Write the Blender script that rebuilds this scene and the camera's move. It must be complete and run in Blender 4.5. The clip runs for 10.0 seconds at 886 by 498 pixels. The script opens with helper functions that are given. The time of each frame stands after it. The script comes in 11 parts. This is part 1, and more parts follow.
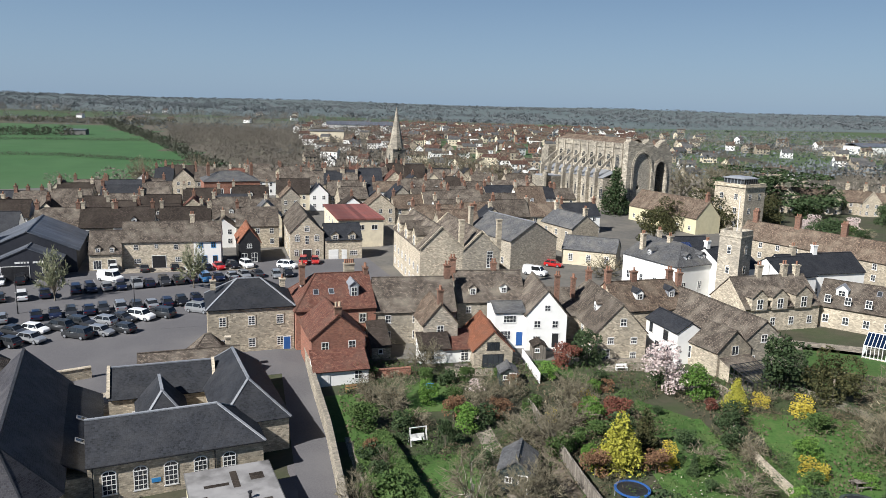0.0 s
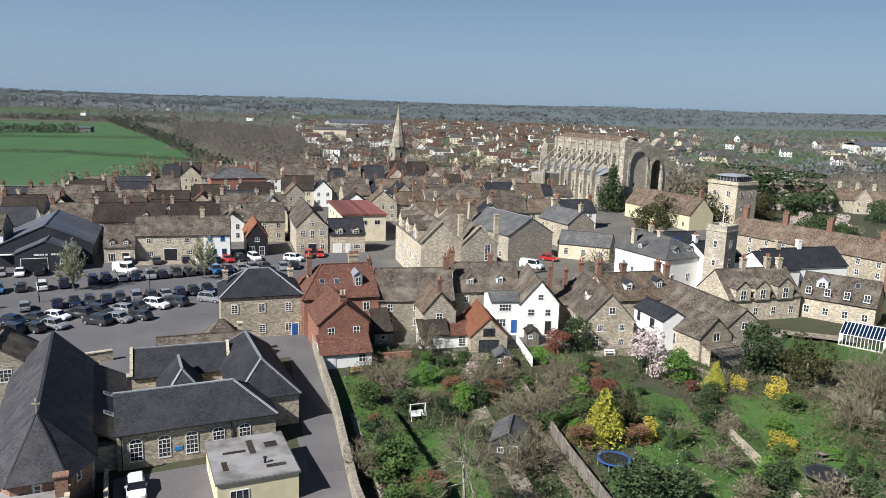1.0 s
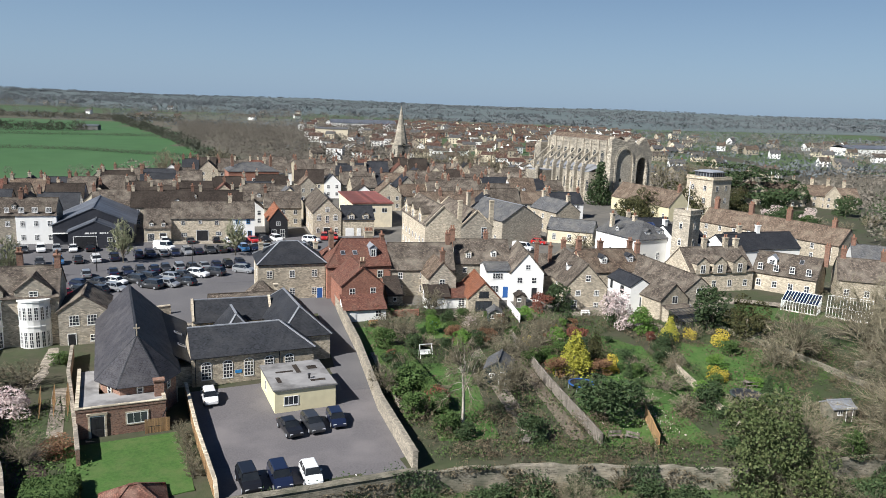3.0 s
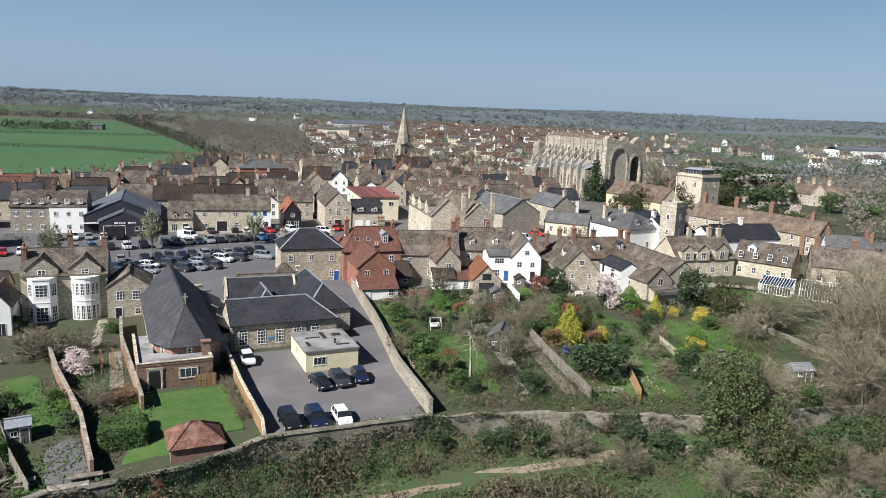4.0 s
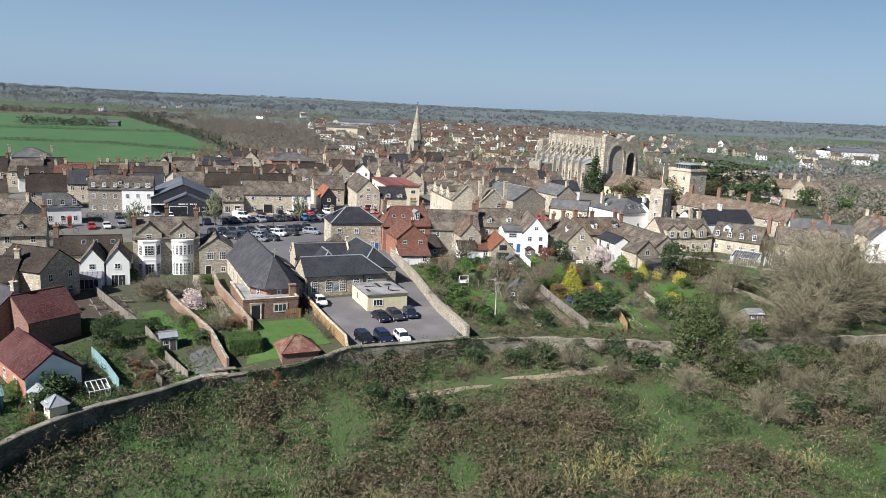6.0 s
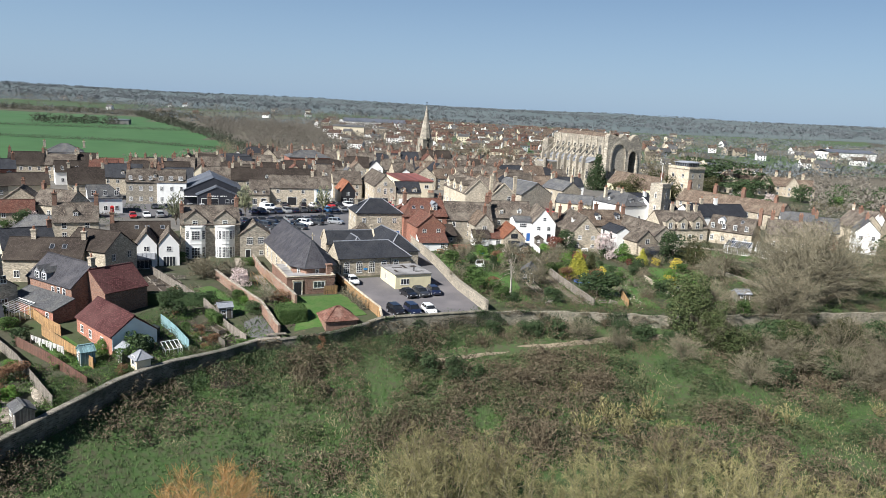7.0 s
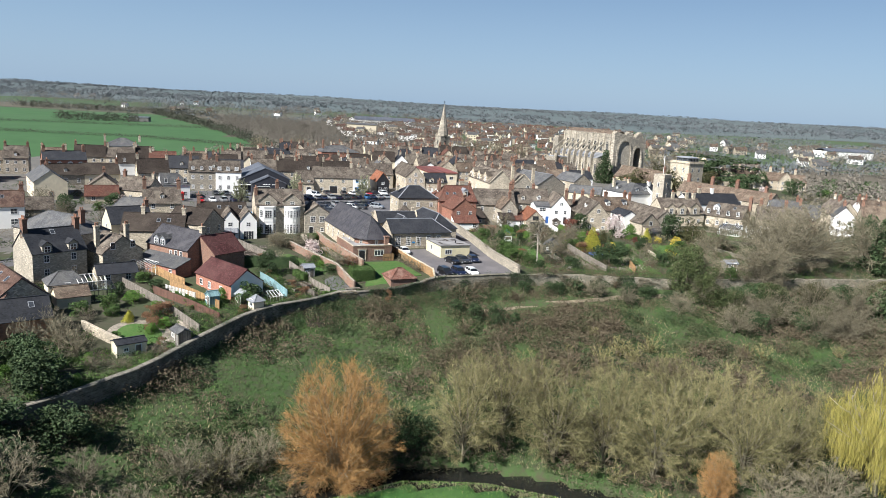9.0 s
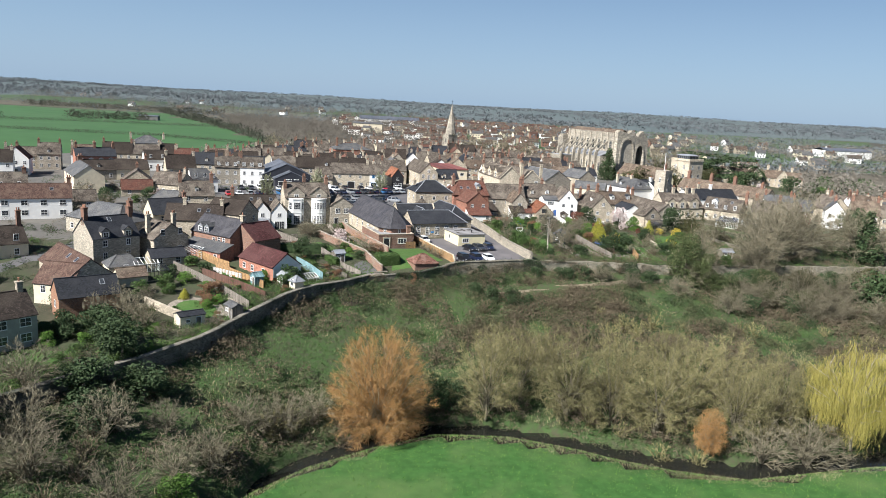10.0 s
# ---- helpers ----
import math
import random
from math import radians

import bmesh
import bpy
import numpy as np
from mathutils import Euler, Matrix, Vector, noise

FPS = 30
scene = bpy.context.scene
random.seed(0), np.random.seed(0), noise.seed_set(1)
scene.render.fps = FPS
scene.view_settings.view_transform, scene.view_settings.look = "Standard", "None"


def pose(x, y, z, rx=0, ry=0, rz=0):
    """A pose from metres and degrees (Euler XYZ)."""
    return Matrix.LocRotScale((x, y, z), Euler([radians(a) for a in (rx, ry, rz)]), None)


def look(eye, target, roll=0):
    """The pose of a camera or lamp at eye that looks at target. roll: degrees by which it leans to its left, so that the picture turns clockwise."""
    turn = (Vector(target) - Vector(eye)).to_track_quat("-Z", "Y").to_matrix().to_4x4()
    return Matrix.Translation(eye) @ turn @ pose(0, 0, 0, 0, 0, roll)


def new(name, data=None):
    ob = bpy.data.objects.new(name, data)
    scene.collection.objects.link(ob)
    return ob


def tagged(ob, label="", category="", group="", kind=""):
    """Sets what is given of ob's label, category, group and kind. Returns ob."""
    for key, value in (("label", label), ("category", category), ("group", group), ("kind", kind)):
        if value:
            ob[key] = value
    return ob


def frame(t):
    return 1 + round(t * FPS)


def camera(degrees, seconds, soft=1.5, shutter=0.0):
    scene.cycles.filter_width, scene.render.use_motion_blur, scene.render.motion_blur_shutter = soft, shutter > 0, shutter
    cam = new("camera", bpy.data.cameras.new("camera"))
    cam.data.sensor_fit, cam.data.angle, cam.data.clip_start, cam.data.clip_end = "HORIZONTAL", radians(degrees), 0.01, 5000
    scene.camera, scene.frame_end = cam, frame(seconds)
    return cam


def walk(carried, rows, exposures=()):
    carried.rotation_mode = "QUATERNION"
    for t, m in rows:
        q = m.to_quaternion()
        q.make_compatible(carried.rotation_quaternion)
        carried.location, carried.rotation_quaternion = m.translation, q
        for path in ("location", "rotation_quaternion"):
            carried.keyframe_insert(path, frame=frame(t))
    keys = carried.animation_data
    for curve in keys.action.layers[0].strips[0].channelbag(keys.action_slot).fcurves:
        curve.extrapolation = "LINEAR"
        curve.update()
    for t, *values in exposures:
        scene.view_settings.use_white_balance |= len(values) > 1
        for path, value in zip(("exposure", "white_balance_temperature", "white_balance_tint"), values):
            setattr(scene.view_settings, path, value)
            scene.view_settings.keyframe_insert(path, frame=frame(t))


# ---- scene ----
cam = camera(61.6, 10.0, soft=0.4)
PATH = [
    (0, (-0.726, -0.506, 36.129), (-0.704, 1.457, 35.747), 1.6),
    (0.5, (-0.512, -3.367, 36.349), (-0.493, -1.404, 35.964), 1.6),
    (1, (-0.354, -6.928, 36.464), (-0.337, -4.965, 36.077), 1.7),
    (1.5, (-0.294, -11.284, 36.488), (-0.279, -9.322, 36.1), 1.8),
    (2, (-0.388, -16.279, 36.405), (-0.372, -14.317, 36.018), 1.9),
    (2.5, (-0.728, -21.755, 36.253), (-0.708, -19.793, 35.868), 2.0),
    (4, (-2.924, -40.299, 35.537), (-2.895, -38.336, 35.158), 2.3),
    (4.5, (-4.008, -47.083, 35.378), (-3.978, -45.119, 35.0), 2.4),
    (5, (-5.311, -54.195, 35.248), (-5.279, -52.231, 34.87), 2.5),
    (5.5, (-6.837, -61.454, 35.2), (-6.805, -59.49, 34.821), 2.6),
    (7, (-12.324, -83.617, 34.818), (-12.296, -81.653, 34.439), 3.0),
    (7.5, (-14.162, -90.879, 34.727), (-14.136, -88.915, 34.347), 3.0),
    (8, (-16.143, -98.022, 34.637), (-16.119, -96.059, 34.257), 3.0),
    (8.5, (-18.222, -105.085, 34.581), (-18.2, -103.122, 34.2), 3.1),
    (9, (-20.312, -112.109, 34.491), (-20.291, -110.146, 34.109), 3.2),
    (9.5, (-22.328, -119.118, 34.437), (-22.308, -117.155, 34.053), 3.2),
    (10, (-24.311, -126.131, 34.379), (-24.293, -124.168, 33.995), 3.3),
]
walk(cam, [(t, look(eye, target, roll)) for t, eye, target, roll in PATH], exposures=((0, 0.7), (2.5, 0.76), (5.5, 0.9), (10, 1.06)))

# ---- world, sun ----
SUN_ELEV, SUN_AZ = 41.0, 228.0          # degrees; azimuth from +y (ahead) clockwise
world = bpy.data.worlds.new("world")
scene.world = world
world.use_nodes = True
wn, wl = world.node_tree.nodes, world.node_tree.links
sky = wn.new("ShaderNodeTexSky")
sky.sky_type = 'NISHITA'
sky.sun_disc = False
sky.sun_elevation, sky.sun_rotation = radians(SUN_ELEV), radians(SUN_AZ)
sky.air_density, sky.dust_density, sky.ozone_density = 1.0, 0.6, 3.0
veil = wn.new("ShaderNodeMix")              # thin haze evens the sky out
veil.data_type = 'RGBA'
veil.inputs[0].default_value = 0.8
rise = wn.new("ShaderNodeTexCoord")          # paler towards the horizon
parts3 = wn.new("ShaderNodeSeparateXYZ")
wl.new(rise.outputs["Generated"], parts3.inputs[0])
climb = wn.new("ShaderNodeMapRange")
climb.inputs[1].default_value, climb.inputs[2].default_value = 0.02, 0.32
climb.interpolation_type = 'SMOOTHSTEP'
wl.new(parts3.outputs[2], climb.inputs[0])
air = wn.new("ShaderNodeMix")
air.data_type = 'RGBA'
air.inputs[6].default_value = (3.5, 4.95, 6.6, 1)
air.inputs[7].default_value = (0.8, 1.8, 3.7, 1)
wl.new(climb.outputs[0], air.inputs[0])
deep = wn.new("ShaderNodeMapRange")             # deeper blue overhead
deep.inputs[1].default_value, deep.inputs[2].default_value = 0.24, 0.8
deep.interpolation_type = 'SMOOTHSTEP'
wl.new(parts3.outputs[2], deep.inputs[0])
overhead = wn.new("ShaderNodeMix")
overhead.data_type = 'RGBA'
overhead.inputs[7].default_value = (0.16, 0.42, 1.15, 1)
wl.new(deep.outputs[0], overhead.inputs[0])
wl.new(air.outputs[2], overhead.inputs[6])
wl.new(overhead.outputs[2], veil.inputs[7])
wl.new(sky.outputs[0], veil.inputs[6])
wl.new(veil.outputs[2], wn["Background"].inputs[0])
wn["Background"].inputs[1].default_value = 0.05
sun = new("sun", bpy.data.lights.new("sun", 'SUN'))
sun.data.energy, sun.data.angle, sun.data.color = 5.0, radians(0.6), (1.0, 0.96, 0.90)
sun_way = Vector((math.sin(radians(SUN_AZ)) * math.cos(radians(SUN_ELEV)), math.cos(radians(SUN_AZ)) * math.cos(radians(SUN_ELEV)), math.sin(radians(SUN_ELEV))))
sun.matrix_world = look(sun_way * 300, (0, 0, 0))
scene.view_settings.use_white_balance = True
scene.view_settings.white_balance_temperature = 6150

# ---- materials ----
def surf(name, c1, c2, c3=None, fine=3.0, coarse=0.25, rough=0.9, pat=None, size=(0.4, 0.2), gap=0.02, mortar=None, bump=0.25, spec=0.3, metal=0.0, vary=0.16, island=False, blotch=0.5, coat=0.0):
    """Colour from two scales of noise, an optional course pattern in metres, and fine relief."""
    m = bpy.data.materials.new(name)
    m.use_nodes = True
    n, l = m.node_tree.nodes, m.node_tree.links
    b = n["Principled BSDF"]
    b.inputs["Roughness"].default_value, b.inputs["Metallic"].default_value = rough, metal
    b.inputs["Specular IOR Level"].default_value = spec
    b.inputs["Coat Weight"].default_value = coat
    tc = n.new("ShaderNodeTexCoord")
    geo = n.new("ShaderNodeNewGeometry")
    info = n.new("ShaderNodeObjectInfo")

    def tex(scale, detail, where=None):
        t = n.new("ShaderNodeTexNoise")
        t.inputs["Scale"].default_value, t.inputs["Detail"].default_value = scale, detail
        l.new(where or geo.outputs["Position"], t.inputs["Vector"])
        return t.outputs["Fac"]

    def mix(f, a, c):
        x = n.new("ShaderNodeMix")
        x.data_type = 'RGBA'
        for s, v in ((x.inputs[0], f), (x.inputs[6], a), (x.inputs[7], c)):
            if hasattr(v, "links"):
                l.new(v, s)
            elif isinstance(v, tuple):
                s.default_value = (*v, 1)
            else:
                s.default_value = v
        return x.outputs[2]

    def ramp(v, lo, hi):
        r = n.new("ShaderNodeMapRange")
        l.new(v, r.inputs[0])
        r.inputs[1].default_value, r.inputs[2].default_value = lo, hi
        return r.outputs[0]

    col = mix(ramp(tex(fine, 6), 0.35, 0.65), c1, c2)
    if island:
        col = mix(geo.outputs["Random Per Island"], col, mix(ramp(tex(fine, 2), 0.4, 0.6), c2, c3 or c1))
    height = tex(fine * 4, 4)
    if pat:
        t = n.new("ShaderNodeTexBrick")
        t.inputs["Scale"].default_value = 1.0
        t.inputs["Brick Width"].default_value, t.inputs["Row Height"].default_value = size
        t.inputs["Mortar Size"].default_value, t.inputs["Mortar Smooth"].default_value = gap, 0.3
        t.inputs["Color1"].default_value, t.inputs["Color2"].default_value = (0.42, 0.42, 0.42, 1), (1.3, 1.3, 1.3, 1)
        t.inputs["Mortar"].default_value = (*(mortar or (0.5, 0.5, 0.5)), 1)
        w = n.new("ShaderNodeVectorMath")
        w.operation = 'MULTIPLY_ADD'
        nz = n.new("ShaderNodeTexNoise")
        nz.inputs["Scale"].default_value = 1.3
        l.new(tc.outputs["UV"], nz.inputs["Vector"])
        l.new(nz.outputs["Color"], w.inputs[0])
        w.inputs[1].default_value = (0.18, 0.10, 0) if pat == "rubble" else (0.02, 0.02, 0)
        l.new(tc.outputs["UV"], w.inputs[2])
        l.new(w.outputs[0], t.inputs["Vector"])
        x = n.new("ShaderNodeMix")
        x.data_type, x.blend_type = 'RGBA', 'MULTIPLY'
        x.inputs[0].default_value = 0.85
        l.new(col, x.inputs[6])
        l.new(t.outputs["Color"], x.inputs[7])
        col = x.outputs[2]
        if mortar:
            col = mix(t.outputs["Fac"], col, mortar)
        a = n.new("ShaderNodeMath")
        a.operation = 'MULTIPLY_ADD'
        l.new(t.outputs["Fac"], a.inputs[0])
        a.inputs[1].default_value = -0.8
        l.new(height, a.inputs[2])
        height = a.outputs[0]
    if c3 and not island:
        s = n.new("ShaderNodeMath")
        s.operation = 'MULTIPLY'
        l.new(ramp(tex(coarse, 7), 0.45, 0.7), s.inputs[0])
        s.inputs[1].default_value = blotch
        col = mix(s.outputs[0], col, c3)
    hsv = n.new("ShaderNodeHueSaturation")
    r = n.new("ShaderNodeMapRange")
    l.new(info.outputs["Random"], r.inputs[0])
    r.inputs[3].default_value, r.inputs[4].default_value = 1 - vary, 1 + vary
    l.new(r.outputs[0], hsv.inputs["Value"])
    l.new(col, hsv.inputs["Color"])
    l.new(hsv.outputs[0], b.inputs["Base Color"])
    if bump:
        bp = n.new("ShaderNodeBump")
        bp.inputs["Strength"].default_value, bp.inputs["Distance"].default_value = bump, 0.05
        l.new(height, bp.inputs["Height"])
        l.new(bp.outputs[0], b.inputs["Normal"])
    return m


STONE = surf("rubble_limestone", (0.60, 0.515, 0.385), (0.38, 0.325, 0.245), (0.24, 0.212, 0.165), pat="rubble", size=(0.38, 0.17), gap=0.025, mortar=(0.40, 0.35, 0.27), fine=2.2)
STONE_GREY = surf("grey_rubble", (0.54, 0.47, 0.36), (0.33, 0.285, 0.22), (0.21, 0.19, 0.155), pat="rubble", size=(0.42, 0.16), gap=0.03, mortar=(0.30, 0.275, 0.23), fine=2.2)
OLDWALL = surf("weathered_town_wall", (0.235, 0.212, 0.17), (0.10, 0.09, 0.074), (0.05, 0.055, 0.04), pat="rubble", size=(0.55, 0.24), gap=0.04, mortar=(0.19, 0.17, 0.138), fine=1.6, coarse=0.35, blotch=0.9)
YARDSTONE = surf("yard_wall_rubble", (0.42, 0.365, 0.28), (0.26, 0.225, 0.175), (0.15, 0.135, 0.11), pat="rubble", size=(0.4, 0.17), gap=0.03, mortar=(0.28, 0.25, 0.2), fine=2.0)
MOSSWALL = surf("mossy_garden_wall", (0.27, 0.235, 0.175), (0.145, 0.13, 0.10), (0.07, 0.075, 0.05), pat="rubble", size=(0.45, 0.18), gap=0.03, mortar=(0.22, 0.2, 0.155), fine=1.8, coarse=0.5, blotch=0.8)
ASHLAR = surf("dressed_limestone", (0.57, 0.49, 0.36), (0.45, 0.385, 0.285), (0.27, 0.235, 0.185), pat="course", size=(0.75, 0.32), gap=0.012, mortar=(0.38, 0.33, 0.25), fine=1.5)
ABBEY = surf("abbey_limestone", (0.43, 0.385, 0.305), (0.30, 0.265, 0.21), (0.165, 0.15, 0.125), pat="course", size=(0.8, 0.36), gap=0.02, mortar=(0.28, 0.25, 0.195), fine=0.6, coarse=0.16, blotch=0.8)
GREYRENDER = surf("grey_render", (0.40, 0.38, 0.33), (0.33, 0.315, 0.275), (0.24, 0.23, 0.2), fine=1.4, bump=0.1, blotch=0.4)
CREAM = surf("cream_render", (0.66, 0.585, 0.43), (0.58, 0.51, 0.375), (0.44, 0.39, 0.30), fine=1.2, bump=0.1, blotch=0.35)
YELLOW = surf("pale_yellow_paint", (0.62, 0.56, 0.365), (0.57, 0.51, 0.33), (0.47, 0.43, 0.30), fine=1.0, bump=0.05, blotch=0.5)
WHITE = surf("white_render", (0.80, 0.79, 0.75), (0.76, 0.75, 0.71), (0.62, 0.60, 0.55), fine=1.2, bump=0.06, vary=0.05, blotch=0.3)
GREYWALL = surf("grey_pebbledash", (0.17, 0.165, 0.155), (0.13, 0.126, 0.12), (0.10, 0.097, 0.09), fine=8, bump=0.3)
BRICK = surf("red_brick", (0.42, 0.18, 0.115), (0.29, 0.12, 0.082), (0.20, 0.095, 0.07), pat="course", size=(0.225, 0.075), gap=0.01, mortar=(0.32, 0.19, 0.14), fine=2.5)
BRICK_BROWN = surf("brown_brick", (0.30, 0.155, 0.10), (0.22, 0.12, 0.085), (0.14, 0.09, 0.07), pat="course", size=(0.225, 0.075), gap=0.01, mortar=(0.27, 0.2, 0.16), fine=2.5)
ORANGE_BRICK = surf("orange_brick", (0.36, 0.18, 0.10), (0.28, 0.135, 0.08), (0.21, 0.12, 0.08), pat="course", size=(0.225, 0.075), gap=0.01, mortar=(0.30, 0.22, 0.16), fine=2.5)
GARDENBRICK = surf("lichened_garden_brick", (0.30, 0.155, 0.105), (0.20, 0.115, 0.085), (0.25, 0.205, 0.155), pat="course", size=(0.225, 0.075), gap=0.012, mortar=(0.26, 0.19, 0.145), fine=2.2, coarse=0.7, blotch=0.8)
T_STONE = surf("stone_roof_tiles", (0.20, 0.163, 0.13), (0.075, 0.062, 0.052), (0.28, 0.245, 0.195), pat="course", size=(0.3, 0.2), gap=0.03, mortar=(0.05, 0.042, 0.035), fine=2.0, coarse=0.5, bump=0.6, blotch=0.45, spec=0.12)
T_BROWN = surf("brown_stone_roof_tiles", (0.22, 0.162, 0.118), (0.105, 0.078, 0.06), (0.28, 0.23, 0.17), pat="course", size=(0.3, 0.22), gap=0.03, mortar=(0.06, 0.045, 0.035), fine=2.0, coarse=0.5, bump=0.6, blotch=0.4, spec=0.12)
T_CLAY = surf("clay_roof_tiles", (0.20, 0.10, 0.072), (0.12, 0.064, 0.05), (0.13, 0.085, 0.066), pat="course", size=(0.26, 0.2), gap=0.03, mortar=(0.09, 0.035, 0.025), fine=2.0, coarse=0.6, bump=0.6, spec=0.12)
T_ORANGE = surf("orange_pantiles", (0.33, 0.14, 0.082), (0.24, 0.105, 0.066), (0.17, 0.095, 0.07), pat="course", size=(0.26, 0.22), gap=0.035, mortar=(0.16, 0.06, 0.03), fine=2.5, coarse=0.6, bump=0.7, spec=0.12)
T_DARK = surf("dark_brown_roof_tiles", (0.062, 0.047, 0.039), (0.04, 0.032, 0.028), (0.085, 0.07, 0.056), pat="course", size=(0.33, 0.28), gap=0.04, mortar=(0.03, 0.025, 0.02), fine=2.0, bump=0.6, spec=0.12)
T_REDBROWN = surf("weathered_red_brown_tiles", (0.135, 0.085, 0.066), (0.085, 0.056, 0.045), (0.17, 0.12, 0.09), pat="course", size=(0.28, 0.22), gap=0.03, mortar=(0.06, 0.035, 0.028), fine=2.0, coarse=0.6, bump=0.6, spec=0.12)
T_ROSE = surf("weathered_pink_clay_tiles", (0.27, 0.125, 0.09), (0.17, 0.085, 0.065), (0.30, 0.20, 0.155), pat="course", size=(0.26, 0.2), gap=0.03, mortar=(0.12, 0.06, 0.045), fine=2.2, coarse=0.8, bump=0.7, blotch=0.7, spec=0.12)
T_MAROON = surf("maroon_roof_tiles", (0.10, 0.042, 0.04), (0.075, 0.034, 0.032), (0.12, 0.062, 0.056), pat="course", size=(0.33, 0.28), gap=0.04, mortar=(0.05, 0.02, 0.02), fine=2.0, bump=0.5, spec=0.12)
SLATE = surf("blue_slate", (0.029, 0.031, 0.037), (0.018, 0.02, 0.024), (0.055, 0.055, 0.058), pat="course", size=(0.28, 0.2), gap=0.02, mortar=(0.025, 0.026, 0.03), fine=2.0, coarse=0.5, rough=0.7, spec=0.25, bump=0.35, blotch=0.4)
SLATE_PALE = surf("weathered_grey_slate", (0.11, 0.11, 0.112), (0.075, 0.076, 0.08), (0.17, 0.16, 0.14), pat="course", size=(0.28, 0.2), gap=0.02, mortar=(0.06, 0.06, 0.06), fine=2.0, coarse=0.5, rough=0.7, bump=0.4)
SLATE_LILAC = surf("lilac_slate", (0.042, 0.041, 0.048), (0.026, 0.025, 0.030), (0.082, 0.078, 0.08), pat="course", size=(0.28, 0.2), gap=0.02, mortar=(0.05, 0.047, 0.05), fine=1.4, coarse=0.7, rough=0.7, bump=0.4, blotch=0.6)
FELT = surf("grey_roof_felt", (0.30, 0.29, 0.28), (0.24, 0.23, 0.225), (0.09, 0.085, 0.08), fine=0.8, coarse=0.45, bump=0.1, blotch=0.9)
SHEET = surf("grey_metal_roof_sheet", (0.10, 0.11, 0.13), (0.075, 0.082, 0.097), (0.16, 0.165, 0.175), pat="course", size=(1.0, 30.0), gap=0.05, mortar=(0.07, 0.075, 0.085), fine=0.6, rough=0.5, bump=0.3)
REDSHEET = surf("red_brown_roof_sheet", (0.22, 0.075, 0.06), (0.18, 0.065, 0.055), (0.14, 0.07, 0.06), pat="course", size=(1.2, 30.0), gap=0.04, mortar=(0.1, 0.04, 0.03), fine=0.5, rough=0.7, bump=0.2)
STACK = surf("weathered_brick_stack", (0.27, 0.135, 0.09), (0.19, 0.10, 0.07), (0.12, 0.085, 0.065), pat="course", size=(0.225, 0.075), gap=0.01, mortar=(0.22, 0.15, 0.11), fine=2.5)
WOOD_RED = surf("dark_red_brown_boards", (0.14, 0.07, 0.048), (0.10, 0.052, 0.038), (0.16, 0.10, 0.075), pat="course", size=(0.14, 30), gap=0.015, mortar=(0.05, 0.03, 0.025), fine=3, bump=0.2)
LEAD = surf("lead_flashing", (0.24, 0.25, 0.27), (0.18, 0.19, 0.205), (0.32, 0.32, 0.325), fine=3, rough=0.5, bump=0.05)
TRIM = surf("white_painted_wood", (0.78, 0.77, 0.74), (0.74, 0.73, 0.70), fine=3, rough=0.5, bump=0.0, vary=0.04)
BLACK = surf("black_paint", (0.02, 0.02, 0.022), (0.03, 0.03, 0.032), fine=3, rough=0.45, bump=0.0, vary=0.1)
BLUE = surf("blue_paint", (0.03, 0.10, 0.30), (0.03, 0.09, 0.26), fine=3, rough=0.45, bump=0.0)
SHOPBLUE = surf("bright_blue_shopfront", (0.04, 0.22, 0.48), (0.04, 0.20, 0.44), fine=3, rough=0.4, bump=0.0)
TEAL = surf("pale_blue_painted_boards", (0.20, 0.32, 0.335), (0.17, 0.28, 0.295), (0.16, 0.24, 0.25), pat="course", size=(0.15, 30), gap=0.012, mortar=(0.09, 0.15, 0.16), fine=3, bump=0.2)
WOOD = surf("orange_timber", (0.40, 0.245, 0.115), (0.32, 0.19, 0.085), (0.26, 0.17, 0.095), pat="course", size=(0.14, 30), gap=0.012, mortar=(0.13, 0.08, 0.04), fine=3, bump=0.2, blotch=0.7)
WOOD_GREY = surf("weathered_grey_timber", (0.25, 0.22, 0.18), (0.19, 0.165, 0.14), (0.13, 0.115, 0.10), pat="course", size=(0.14, 30), gap=0.015, mortar=(0.08, 0.07, 0.06), fine=3, bump=0.2)
SHEDGREEN = surf("dark_green_boards", (0.05, 0.065, 0.06), (0.04, 0.052, 0.05), (0.08, 0.085, 0.075), pat="course", size=(3, 0.15), gap=0.015, mortar=(0.02, 0.025, 0.022), fine=3, bump=0.2)
ASPHALT = surf("worn_asphalt", (0.115, 0.11, 0.112), (0.092, 0.088, 0.092), (0.145, 0.138, 0.137), fine=6, coarse=0.12, bump=0.15, blotch=0.6, vary=0.03)
ROADASPH = surf("car_park_asphalt", (0.135, 0.125, 0.127), (0.108, 0.10, 0.102), (0.175, 0.16, 0.158), fine=6, coarse=0.18, bump=0.12, blotch=0.8, vary=0.03)
PAVING = surf("pale_paving", (0.33, 0.285, 0.225), (0.26, 0.225, 0.18), (0.20, 0.18, 0.145), pat="rubble", size=(0.6, 0.45), gap=0.03, mortar=(0.16, 0.14, 0.11), fine=3, coarse=0.6)
SANDY = surf("sandy_path", (0.27, 0.22, 0.155), (0.20, 0.162, 0.115), (0.14, 0.125, 0.085), fine=3, coarse=0.5, bump=0.3)
SOIL = surf("dark_garden_soil", (0.055, 0.042, 0.031), (0.036, 0.028, 0.021), (0.085, 0.07, 0.05), fine=4, coarse=0.8, bump=0.9)
